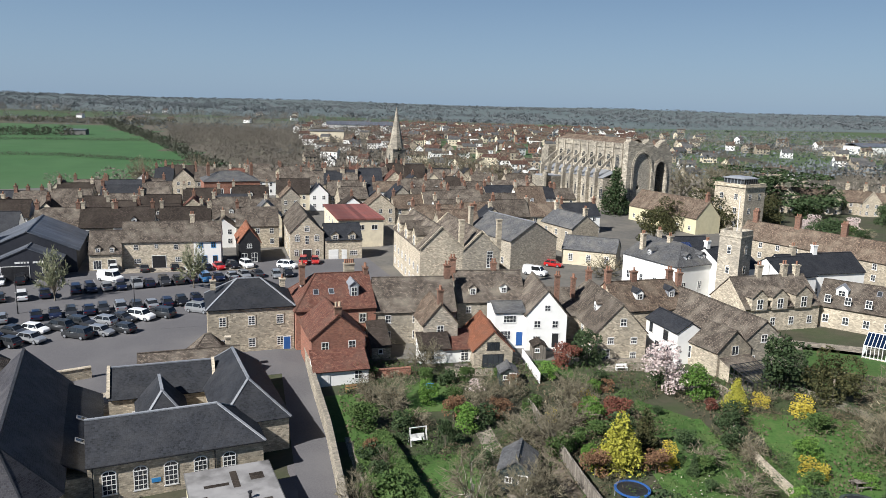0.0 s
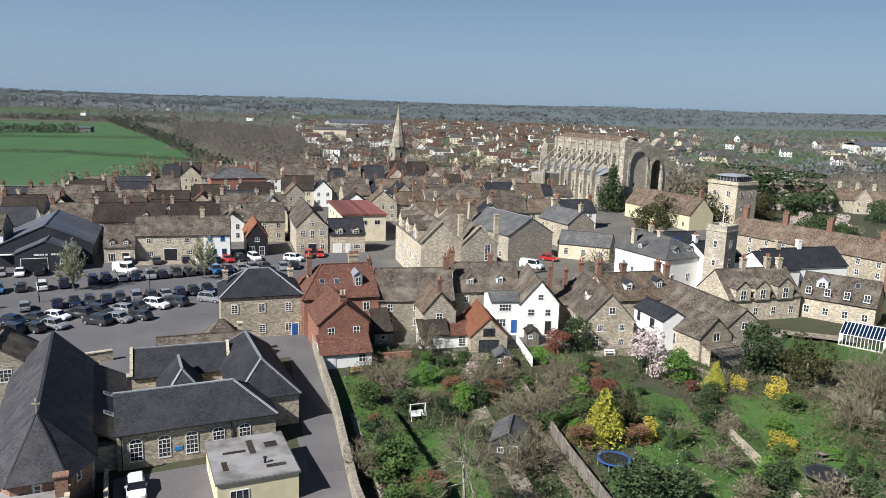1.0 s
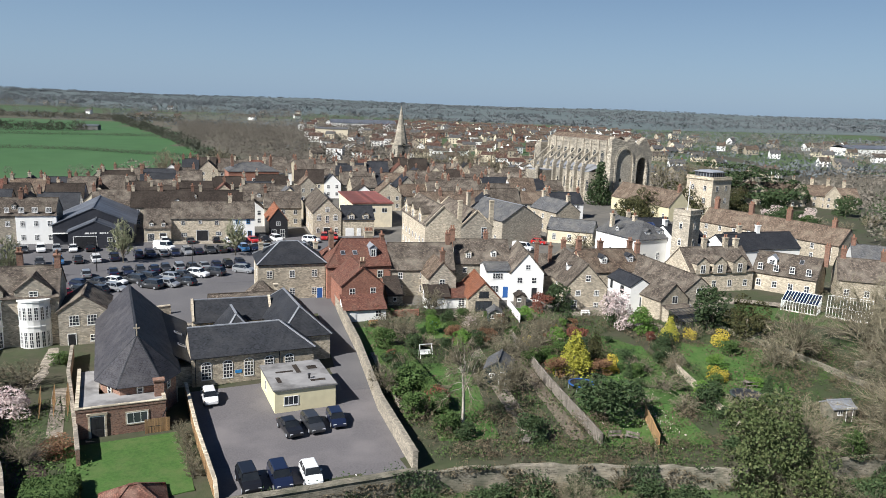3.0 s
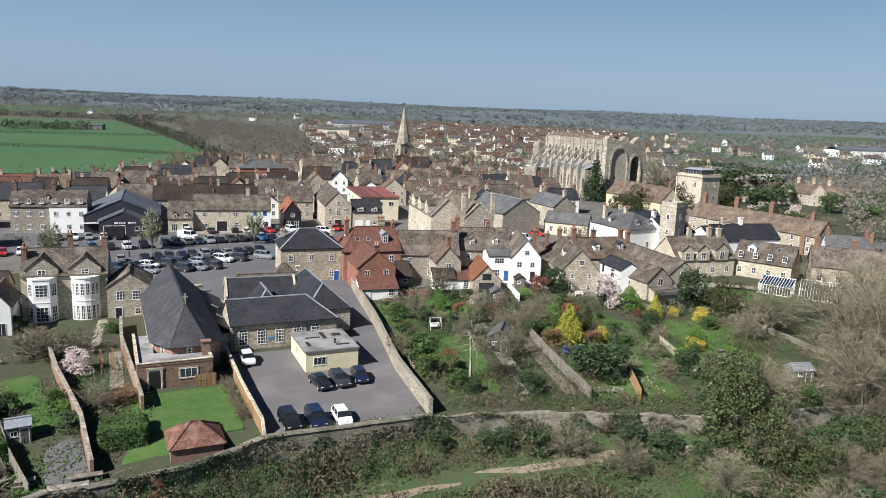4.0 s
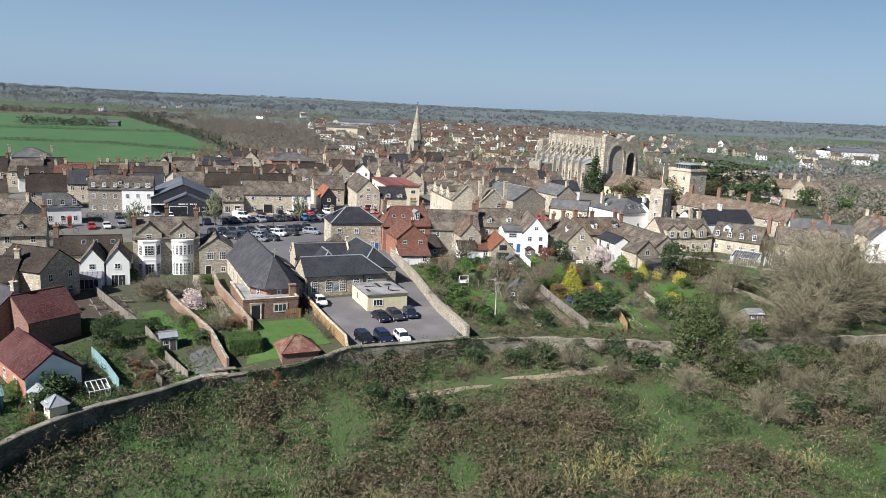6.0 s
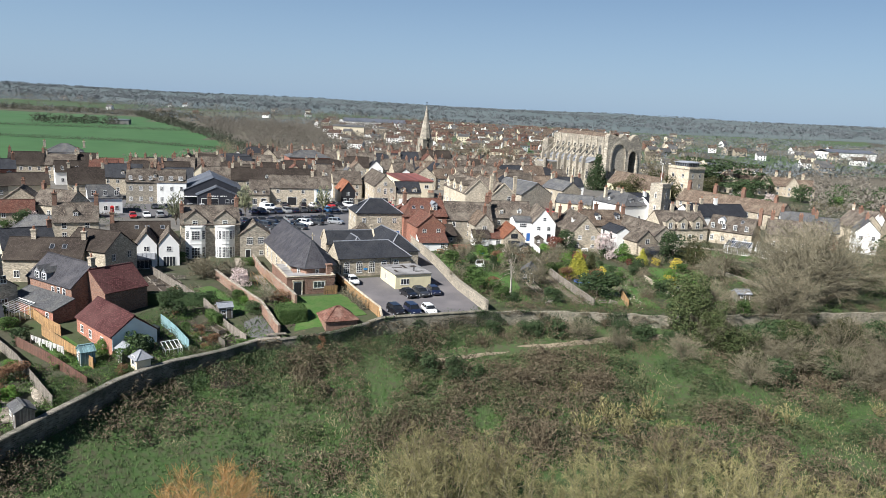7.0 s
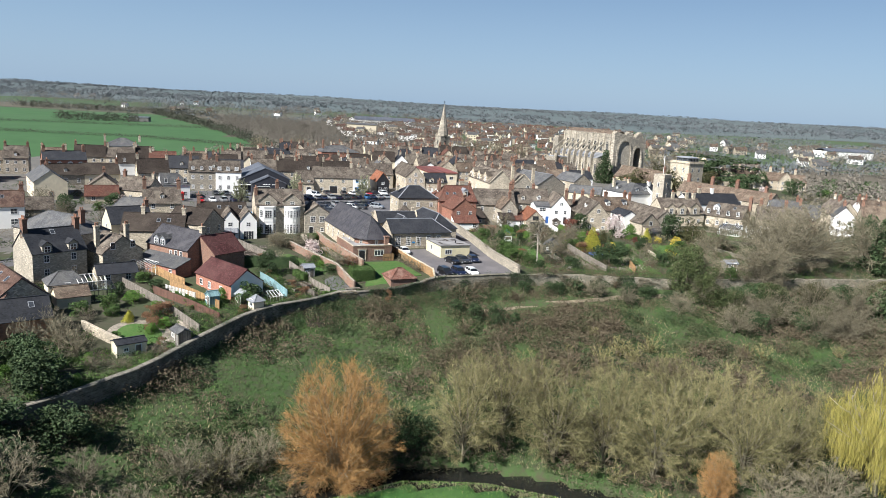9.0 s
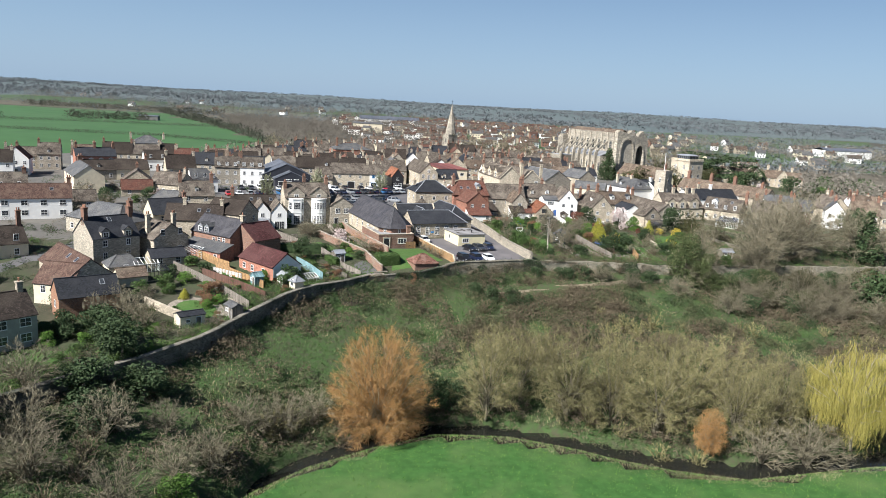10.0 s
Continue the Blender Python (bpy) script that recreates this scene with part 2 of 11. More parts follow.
WORNPATH = surf("worn_earth_path", (0.20, 0.165, 0.125), (0.13, 0.105, 0.08), (0.085, 0.075, 0.05), fine=2.5, coarse=0.5, bump=0.8, blotch=0.7)
LAWN = surf("mown_lawn", (0.06, 0.12, 0.026), (0.04, 0.09, 0.018), (0.085, 0.12, 0.038), fine=3, coarse=0.5, bump=0.7, blotch=0.8)
MEADOW = surf("bright_meadow_grass", (0.040, 0.105, 0.021), (0.026, 0.075, 0.014), (0.075, 0.122, 0.036), fine=0.9, coarse=0.12, bump=0.9, blotch=0.8)
LINE = surf("white_road_paint", (0.6, 0.59, 0.56), (0.45, 0.44, 0.42), fine=8, bump=0.0)
WATER = surf("dark_river_water", (0.012, 0.013, 0.011), (0.016, 0.016, 0.013), fine=0.4, rough=0.08, spec=0.5, bump=0.08)
GLASS = surf("window_glass", (0.03, 0.034, 0.04), (0.045, 0.05, 0.055), fine=0.6, rough=0.06, spec=0.8, bump=0.0, vary=0.35)
SOLAR = surf("solar_panel_glass", (0.012, 0.025, 0.09), (0.01, 0.02, 0.07), pat="course", size=(0.16, 0.16), gap=0.01, mortar=(0.1, 0.12, 0.16), fine=2, rough=0.12, spec=0.6, bump=0, vary=0.05)
POT = surf("terracotta_pot", (0.30, 0.155, 0.10), (0.25, 0.13, 0.085), fine=4, bump=0.1)
POTPALE = surf("buff_chimney_pot", (0.55, 0.45, 0.31), (0.47, 0.38, 0.27), fine=4, bump=0.1)
BARK = surf("grey_brown_bark", (0.20, 0.17, 0.13), (0.13, 0.11, 0.085), fine=5, bump=0.4, vary=0.2)
BIRCHBARK = surf("pale_birch_bark", (0.55, 0.50, 0.43), (0.42, 0.37, 0.30), (0.12, 0.1, 0.085), fine=4, coarse=2.0, bump=0.2)
TWIG = surf("grey_brown_twigs", (0.195, 0.17, 0.112), (0.105, 0.092, 0.062), (0.29, 0.255, 0.17), fine=2, bump=0, vary=0.25, island=True)
TWIG_OLIVE = surf("olive_willow_twigs", (0.215, 0.193, 0.083), (0.112, 0.103, 0.047), (0.325, 0.288, 0.14), fine=2, bump=0, vary=0.22, island=True)
GREYBARK = surf("grey_olive_bark", (0.21, 0.185, 0.125), (0.125, 0.108, 0.075), fine=5, bump=0.2, vary=0.2)
PALEBARK = surf("pale_sunlit_bark", (0.36, 0.32, 0.225), (0.22, 0.19, 0.135), fine=5, bump=0.2, vary=0.15)
TWIG_ORANGE = surf("orange_willow_twigs", (0.38, 0.20, 0.068), (0.26, 0.14, 0.05), (0.46, 0.29, 0.125), fine=2, bump=0, vary=0.08, island=True)
TWIG_GOLD = surf("golden_willow_shoots", (0.34, 0.29, 0.06), (0.20, 0.18, 0.045), (0.44, 0.38, 0.11), fine=2, bump=0, vary=0.1, island=True)


def leafy(name, a, b, c):
    m = surf(name, a, b, c, fine=1.5, rough=0.75, bump=0, vary=0.18, island=True, spec=0.25)
    return m


L_DARK = leafy("dark_evergreen_leaves", (0.045, 0.075, 0.028), (0.028, 0.05, 0.019), (0.075, 0.105, 0.042))
L_YEW = leafy("brownish_yew_leaves", (0.055, 0.058, 0.02), (0.035, 0.04, 0.015), (0.09, 0.08, 0.03))
L_MID = leafy("mid_green_leaves", (0.066, 0.115, 0.03), (0.041, 0.077, 0.019), (0.11, 0.16, 0.047))
L_FRESH = leafy("fresh_green_leaves", (0.10, 0.19, 0.03), (0.07, 0.15, 0.025), (0.15, 0.23, 0.05))
L_GOLD = leafy("golden_conifer_leaves", (0.34, 0.32, 0.04), (0.23, 0.23, 0.03), (0.43, 0.40, 0.07))
L_YELLOW = leafy("yellow_forsythia_flowers", (0.46, 0.36, 0.045), (0.34, 0.27, 0.035), (0.52, 0.43, 0.08))
L_BLOSSOM = leafy("pale_pink_blossom", (0.62, 0.50, 0.48), (0.5, 0.40, 0.37), (0.7, 0.62, 0.58))
L_RED = leafy("copper_red_leaves", (0.16, 0.05, 0.035), (0.11, 0.04, 0.03), (0.2, 0.085, 0.05))
L_RUST = leafy("rusty_dead_leaves", (0.185, 0.095, 0.05), (0.12, 0.066, 0.038), (0.25, 0.15, 0.08))
L_BRAMBLE = leafy("winter_bramble_scrub", (0.128, 0.098, 0.063), (0.07, 0.058, 0.036), (0.205, 0.165, 0.106))
L_OLIVE = leafy("olive_scrub_leaves", (0.098, 0.108, 0.047), (0.055, 0.066, 0.028), (0.18, 0.17, 0.09))
L_RUSTPALE = leafy("pinkish_dead_stems", (0.33, 0.215, 0.145), (0.25, 0.165, 0.11), (0.40, 0.28, 0.19))
L_GRASS = leafy("rough_grass_blades", (0.068, 0.132, 0.034), (0.042, 0.09, 0.021), (0.125, 0.15, 0.06))
L_STRAW = leafy("straw_dead_grass", (0.36, 0.30, 0.19), (0.26, 0.225, 0.135), (0.19, 0.19, 0.085))
L_IVY = leafy("olive_ivy_leaves", (0.072, 0.095, 0.03), (0.036, 0.055, 0.018), (0.125, 0.135, 0.055))
# pale bluish leaves: haze over the far trees is put into their colour
L_DIST = leafy("haze_grey_woodland", (0.118, 0.13, 0.135), (0.10, 0.112, 0.118), (0.138, 0.148, 0.15))
L_FAR = leafy("far_woodland", (0.16, 0.14, 0.115), (0.125, 0.112, 0.092), (0.20, 0.175, 0.14))
WOODFLOOR = surf("leaf_litter_woodland_floor", (0.12, 0.105, 0.085), (0.095, 0.085, 0.066), (0.085, 0.095, 0.06), fine=0.08, coarse=0.012, bump=0, rough=1.0, spec=0.1, vary=0)
SCRUB = surf("scrub_ground", (0.045, 0.082, 0.023), (0.058, 0.056, 0.032), (0.036, 0.073, 0.018), fine=1.2, coarse=0.12, bump=0.8, blotch=0.8)
TOWN = surf("trodden_town_ground", (0.12, 0.112, 0.10), (0.09, 0.085, 0.076), (0.16, 0.145, 0.12), fine=1.0, coarse=0.12, bump=0.3, blotch=0.7)
DARKBOARD = surf("dark_navy_cladding", (0.038, 0.04, 0.05), (0.03, 0.032, 0.04), (0.055, 0.055, 0.06), fine=2, rough=0.6, bump=0.1)
GARDEN = surf("garden_ground", (0.06, 0.056, 0.036), (0.043, 0.045, 0.025), (0.036, 0.062, 0.018), fine=1.0, coarse=0.15, bump=0.8, blotch=0.7)


def fields():
    """Far farmland: hedged fields of green and brown, lighter and duller with noise."""
    m = bpy.data.materials.new("far_farmland")
    m.use_nodes = True
    n, l = m.node_tree.nodes, m.node_tree.links
    b = n["Principled BSDF"]
    b.inputs["Roughness"].default_value, b.inputs["Specular IOR Level"].default_value = 0.95, 0.1
    geo = n.new("ShaderNodeNewGeometry")
    mp = n.new("ShaderNodeMapping")
    mp.inputs["Rotation"].default_value = (0, 0, 0.35)
    mp.inputs["Scale"].default_value = (1 / 330, 1 / 210, 0)
    l.new(geo.outputs["Position"], mp.inputs["Vector"])
    cells = n.new("ShaderNodeTexVoronoi")
    cells.inputs["Scale"].default_value, cells.inputs["Randomness"].default_value = 1.0, 0.8
    edge = n.new("ShaderNodeTexVoronoi")
    edge.feature = 'DISTANCE_TO_EDGE'
    edge.inputs["Scale"].default_value, edge.inputs["Randomness"].default_value = 1.0, 0.8
    l.new(mp.outputs[0], cells.inputs["Vector"])
    l.new(mp.outputs[0], edge.inputs["Vector"])
    r = n.new("ShaderNodeValToRGB")
    r.color_ramp.interpolation = 'CONSTANT'
    for i, (p, c) in enumerate(((0.0, (0.065, 0.10, 0.045)), (0.3, (0.11, 0.098, 0.076)), (0.42, (0.075, 0.105, 0.056)), (0.6, (0.058, 0.095, 0.045)), (0.75, (0.115, 0.118, 0.08)), (0.87, (0.11, 0.115, 0.085)))):
        e = r.color_ramp.elements[i] if i < 2 else r.color_ramp.elements.new(p)
        e.position, e.color = p, (*c, 1)
    sep = n.new("ShaderNodeSeparateColor")
    l.new(cells.outputs["Color"], sep.inputs[0])
    l.new(sep.outputs[0], r.inputs[0])
    nz = n.new("ShaderNodeTexNoise")
    nz.inputs["Scale"].default_value, nz.inputs["Detail"].default_value = 0.02, 8
    l.new(geo.outputs["Position"], nz.inputs["Vector"])
    x = n.new("ShaderNodeMix")
    x.data_type = 'RGBA'
    mr = n.new("ShaderNodeMapRange")
    l.new(nz.outputs["Fac"], mr.inputs[0])
    mr.inputs[1].default_value, mr.inputs[2].default_value, mr.inputs[4].default_value = 0.4, 0.75, 0.6
    l.new(mr.outputs[0], x.inputs[0])
    l.new(r.outputs[0], x.inputs[6])
    x.inputs[7].default_value = (0.092, 0.092, 0.07, 1)
    h = n.new("ShaderNodeMapRange")
    l.new(edge.outputs["Distance"], h.inputs[0])
    h.inputs[1].default_value, h.inputs[2].default_value, h.inputs[3].default_value, h.inputs[4].default_value = 0.02, 0.045, 1, 0
    y = n.new("ShaderNodeMix")
    y.data_type = 'RGBA'
    l.new(h.outputs[0], y.inputs[0])
    l.new(x.outputs[2], y.inputs[6])
    y.inputs[7].default_value = (0.075, 0.07, 0.055, 1)
    l.new(y.outputs[2], b.inputs["Base Color"])
    return m


FIELDS = fields()
PASTURE = surf("green_pasture", (0.047, 0.108, 0.037), (0.039, 0.092, 0.031), (0.06, 0.105, 0.045), fine=0.05, coarse=0.008, bump=0, vary=0)
# aerial haze is painted into this bluish grey ground colour
HAZE = surf("haze_tinted_country", (0.115, 0.138, 0.138), (0.094, 0.115, 0.118), (0.132, 0.15, 0.148), fine=0.004, coarse=0.0013, bump=0, rough=1.0, spec=0.0, vary=0, blotch=0.8)

# ---- ground ----
def lerp(v, xs, ys):
    return np.interp(v, xs, ys)


WALL_X = (-260, -120, -77, -72, -66, -60.7, -56, -52, -47, -38, -27, -20, -3, 8, 18, 30, 60, 110, 260)
WALL_Y = (-240, -100, -38, -31, -24, -15, -3, 6, 14, 24, 29, 33.5, 40.2, 42.5, 43, 43, 50, 60, 90)
RIVER_X = (-300, -70, -52, -46, -40, -32, -23, -12, -3, 5, 12, 21, 41, 80, 140, 400)
RIVER_Y = (-400, -110, -60, -38, -30, -23.5, -18.5, -18.3, -20.5, -23.5, -25.5, -27, -22, -15, -20, -60)


def wall_y(x):
    return lerp(x, WALL_X, WALL_Y)


def river_y(x):
    return lerp(x, RIVER_X, RIVER_Y)


def gz(x, y):
    """Height of the ground."""
    x, y = np.asarray(x, float), np.asarray(y, float)
    plateau = lerp(y, (-120, -60, -10, 10, 35, 60, 100, 320), (-8, -6, -4, -2, 0, 0.3, 1.5, 1.5))
    plateau = plateau - 1.1 * np.clip((36 - y) / 7, 0, 1) * np.clip((x + 52) / 8, 0, 1) * np.clip((-20.5 - x) / 2, 0, 1)
    far = np.hypot(x, y)
    vale = lerp(far, (300, 400, 470, 800, 1400, 2500, 4000, 4900), (1.5, -10, -14, -6, -2, 6, 24, 34))
    vale = vale + 5 * np.sin(x / 310 + 1.0) * np.sin(y / 420) * np.clip((far - 450) / 500, 0, 1)
    side = np.clip((np.abs(x + 10) - 190) / 120, 0, 1) * 14
    town = plateau * (1 - np.clip((far - 300) / 60, 0, 1)) + vale * np.clip((far - 300) / 60, 0, 1) - side * np.clip((600 - far) / 300, 0, 1) * (y > 0)
    wy, ry = wall_y(x), river_y(x)
    foot = lerp(wy, (-120, -60, -10, 10, 35, 60), (-8, -6, -4, -2, 0, 0.3)) + lerp(x, (-80, -40, -20, 30, 120), (-1.6, -1.6, -2.0, -1.7, -1.3))
    s = np.clip((wy - y) / np.maximum(wy - ry, 1), 0, 1)
    fall = lerp(s, (0, .1, .22, .45, .8, 1), (0, .22, .32, .5, .85, 1))
    steep = lerp(s, (0, .14, .3, 1), (0, .55, .62, 1))
    fall = fall + (steep - fall) * np.clip((x - 34) / 20, 0, 1)
    slope = foot + (-15.2 - foot) * fall
    south = np.where(far > 450, vale, -14.6 + 0.3 * np.sin(x / 9) * np.sin(y / 13) - 0.02 * np.clip(ry - y, 0, 60))
    z = np.where(y > wy, town, np.where(y > ry, slope, south))
    d = np.abs(y - ry)
    z = np.where(d < 3.4, np.minimum(z, -17.2 + 0.35 * d), z)
    return z


def G(x, y):
    return float(gz(x, y))


def axis(lo, hi, step, ends):
    fine = list(np.arange(lo, hi + 0.01, step))
    a, s = [], step
    v = hi
    while v < ends[1]:
        s *= 1.16
        v = min(v + s, ends[1])
        a.append(v)
    b, s, v = [], step, lo
    while v > ends[0]:
        s *= 1.16
        v = max(v - s, ends[0])
        b.append(v)
    return np.array(b[::-1] + fine + a)


def sheet(name, xs, ys, zs, mats, pick=None, bend=False):
    nx, ny = len(xs), len(ys)
    X, Y = np.meshgrid(xs, ys)
    if bend:                                   # rows follow the town wall, so that its step stays clean
        Y = Y + np.clip(wall_y(X), -118, 70) * np.clip(1 - np.abs(Y) / 230, 0, 1)
    Z = zs(X, Y)
    me = bpy.data.meshes.new(name)
    v = np.stack([X, Y, Z], -1).reshape(-1, 3)
    i = (np.arange(ny - 1)[:, None] * nx + np.arange(nx - 1)).ravel()
    f = np.stack([i, i + 1, i + nx + 1, i + nx], 1)
    me.from_pydata(v.tolist(), [], f.tolist())
    for m in mats:
        me.materials.append(m)
    if pick is not None:
        c = v[f].mean(1)
        me.polygons.foreach_set("material_index", pick(c[:, 0], c[:, 1]).astype(np.int32))
    me.polygons.foreach_set("use_smooth", np.ones(len(f), bool))
    uv = me.uv_layers.new(name="UVMap")
    uv.data.foreach_set("uv", v[f.ravel()][:, :2].astype(np.float32).ravel())
    me.update()
    return new(name, me)


def ground_kind(x, y):
    wy, ry = wall_y(x), river_y(x)
    far = np.hypot(x, y)
    k = np.where(y > wy, 0, np.where(y > ry, 1, 2))
    k = np.where((y > 97) & (far < 320) & (x < np.where(y < 118, 33, 70 + (y - 97) * 0.25)) & (k == 0), 6, k)
    k = np.where((x < -86) & (y > 36) & (far < 330) & (k == 0), 6, k)
    k = np.where((far > 330) | ((np.abs(x + 10) > 200) & (y > 60)), 3, k)
    k = np.where((y > 405) & (y < 1090) & (x < -95 - (y - 415) * 0.56) & (x > -800), 4, k)
    k = np.where((k == 3) & (x < -0.02 * y) & (x > -0.40 * y) & (y > 330) & (far < 1250), 7, k)
    # past 1700 m the ground takes the colour with haze painted in
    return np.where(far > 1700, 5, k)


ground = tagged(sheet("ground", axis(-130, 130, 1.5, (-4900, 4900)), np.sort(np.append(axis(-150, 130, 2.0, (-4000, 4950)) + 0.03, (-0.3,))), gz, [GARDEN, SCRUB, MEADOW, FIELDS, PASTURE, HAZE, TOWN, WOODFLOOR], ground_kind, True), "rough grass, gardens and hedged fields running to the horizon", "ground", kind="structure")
river = tagged(sheet("water", np.linspace(-130, 150, 141), np.linspace(-4, 4, 3), lambda X, Y: X * 0 - 15.75, [WATER]), "narrow dark river below a grassy bank", "river", kind="structure")
for vert in river.data.vertices:
    vert.co.y = vert.co.y + float(river_y(vert.co.x))


def patch(name, x, y, rot, L, W, material, label, category, lift=0.04, step=1.5):
    """A strip of paving or lawn that lies on the ground; x, y is its near left corner."""
    m = pose(x, y, 0, 0, 0, rot)
    nx, ny = max(2, int(L / step) + 1), max(2, int(W / step) + 1)
    bm = bmesh.new()
    rows = []
    for j in range(ny):
        row = []
        for i in range(nx):
            p = m @ Vector((L * i / (nx - 1), W * j / (ny - 1), 0))
            row.append(bm.verts.new((p.x, p.y, G(p.x, p.y) + lift)))
        rows.append(row)
    for j in range(ny - 1):
        for i in range(nx - 1):
            bm.faces.new((rows[j][i], rows[j][i + 1], rows[j + 1][i + 1], rows[j + 1][i]))
    # a skirt gives the edge its depth
    edge = rows[0] + [r[-1] for r in rows[1:]] + rows[-1][-2::-1] + [r[0] for r in rows[-2:0:-1]]
    low = [bm.verts.new((v.co.x, v.co.y, v.co.z - 0.25)) for v in edge]
    for i in range(len(edge)):
        k = (i + 1) % len(edge)
        bm.faces.new((edge[k], edge[i], low[i], low[k]))
    return tagged(part(name, bm, material, None), label, category, kind="structure")


# ---- mesh tools ----
def uvbox(bm):
    """UVs in metres: u level, v up the face."""
    lay = bm.loops.layers.uv.verify()
    for f in bm.faces:
        n = f.normal
        if abs(n.z) > 0.97:
            a, b = Vector((1, 0, 0)), Vector((0, 1, 0))
        else:
            a = Vector((-n.y, n.x, 0)).normalized()
            b = n.cross(a)
        for lp in f.loops:
            lp[lay].uv = (lp.vert.co.dot(a), lp.vert.co.dot(b))


def part(name, bm, material, parent, label="", smooth=False):
    bmesh.ops.recalc_face_normals(bm, faces=bm.faces)
    bm.normal_update()
    uvbox(bm)
    me = bpy.data.meshes.new(name)
    bm.to_mesh(me)
    bm.free()
    for m in material if isinstance(material, (list, tuple)) else (material,):
        me.materials.append(m)
    if smooth:
        me.polygons.foreach_set("use_smooth", np.ones(len(me.polygons), bool))
    ob = new(name, me)
    if parent:
        ob.parent = parent
    if label:
        ob["label"] = label
    return ob


def put(name, mesh, parent, m=None, label=""):
    """Another object on a mesh that exists already."""
    ob = new(name, mesh)
    ob.parent = parent
    if m is not None:
        ob.matrix_basis = m
    if label:
        ob["label"] = label
    return ob


def box(bm, x0, y0, z0, x1, y1, z1, mi=0):
    v = [bm.verts.new(p) for p in ((x0, y0, z0), (x1, y0, z0), (x1, y1, z0), (x0, y1, z0), (x0, y0, z1), (x1, y0, z1), (x1, y1, z1), (x0, y1, z1))]
    for q in ((3, 2, 1, 0), (4, 5, 6, 7), (0, 1, 5, 4), (1, 2, 6, 5), (2, 3, 7, 6), (3, 0, 4, 7)):
        bm.faces.new([v[i] for i in q]).material_index = mi
    return v


def prism(bm, ring, z0, z1, top=1.0, mi=0):
    """An upright prism over a ring of (x, y); top scales its upper end."""
    cx, cy = sum(p[0] for p in ring) / len(ring), sum(p[1] for p in ring) / len(ring)
    a = [bm.verts.new((x, y, z0)) for x, y in ring]
    b = [bm.verts.new((cx + (x - cx) * top, cy + (y - cy) * top, z1)) for x, y in ring]
    n = len(ring)
    bm.faces.new(a[::-1]).material_index = mi
    bm.faces.new(b).material_index = mi
    for i in range(n):
        bm.faces.new((a[i], a[(i + 1) % n], b[(i + 1) % n], b[i])).material_index = mi


def circle(cx, cy, r, n=10, a0=0.0):
    return [(cx + r * math.cos(a0 + 2 * math.pi * i / n), cy + r * math.sin(a0 + 2 * math.pi * i / n)) for i in range(n)]


def beam(bm, a, b, w, h=None, mi=0):
    """A square bar from a to b."""
    a, b = Vector(a), Vector(b)
    d = (b - a).normalized()
    s = d.cross(Vector((0, 0, 1)))
    s = s.normalized() if s.length > 1e-3 else Vector((1, 0, 0))
    u = s.cross(d)
    h = w if h is None else h
    v = [bm.verts.new(p + s * i * w / 2 + u * j * h / 2) for p in (a, b) for i, j in ((-1, -1), (1, -1), (1, 1), (-1, 1))]
    for q in ((3, 2, 1, 0), (4, 5, 6, 7), (0, 1, 5, 4), (1, 2, 6, 5), (2, 3, 7, 6), (3, 0, 4, 7)):
        bm.faces.new([v[i] for i in q]).material_index = mi


def slab(bm, a, b, c, d, thick=0.14, step=0.9, rough=0.03, seed=0.0):
    """A roof slope: eave a to b, ridge d to c, with thickness and an uneven upper face."""
    a, b, c, d = (Vector(p) for p in (a, b, c, d))
    n = (b - a).cross(d - a)
    if n.length < 1e-6:
        n = (b - a).cross(c - a)
    n = n.normalized() * (1 if n.z > 0 else -1)
    nu = max(2, min(24, int((b - a).length / step) + 1))
    nv = max(2, min(12, int((d - a).length / step) + 1))
    top, low = [], []
    for j in range(nv + 1):
        r, t = [], []
        for i in range(nu + 1):
            u, v = i / nu, j / nv
            p = (a * (1 - u) + b * u) * (1 - v) + (d * (1 - u) + c * u) * v
            k = 0 if (v == 1) else rough
            r.append(bm.verts.new(p + n * (thick + k * (noise.noise(p * 0.55 + Vector((seed, seed * 3, 0))) * 1.6 + noise.noise(p * 1.7) * 0.5))))
            t.append(bm.verts.new(p))
        top.append(r)
        low.append(t)
    for j in range(nv):
        for i in range(nu):
            for g, flip in ((top, False), (low, True)):
                q = [g[j][i], g[j][i + 1], g[j + 1][i + 1], g[j + 1][i]]
                try:
                    bm.faces.new(q[::-1] if flip else q)
                except ValueError:
                    pass
    for g in ([(top[0][i], top[0][i + 1], low[0][i + 1], low[0][i]) for i in range(nu)], [(top[j][0], top[j + 1][0], low[j + 1][0], low[j][0]) for j in range(nv)],
              [(top[j][nu], top[j + 1][nu], low[j + 1][nu], low[j][nu]) for j in range(nv)], [(top[nv][i], top[nv][i + 1], low[nv][i + 1], low[nv][i]) for i in range(nu)]):
        for q in g:
            bm.faces.new(q)


# ---- windows, doors, chimneys ----
MESHES = {}


def kept(key, make):
    if key not in MESHES:
        ob = make()
        MESHES[key] = ob.data
        bpy.data.objects.remove(ob)
    return MESHES[key]


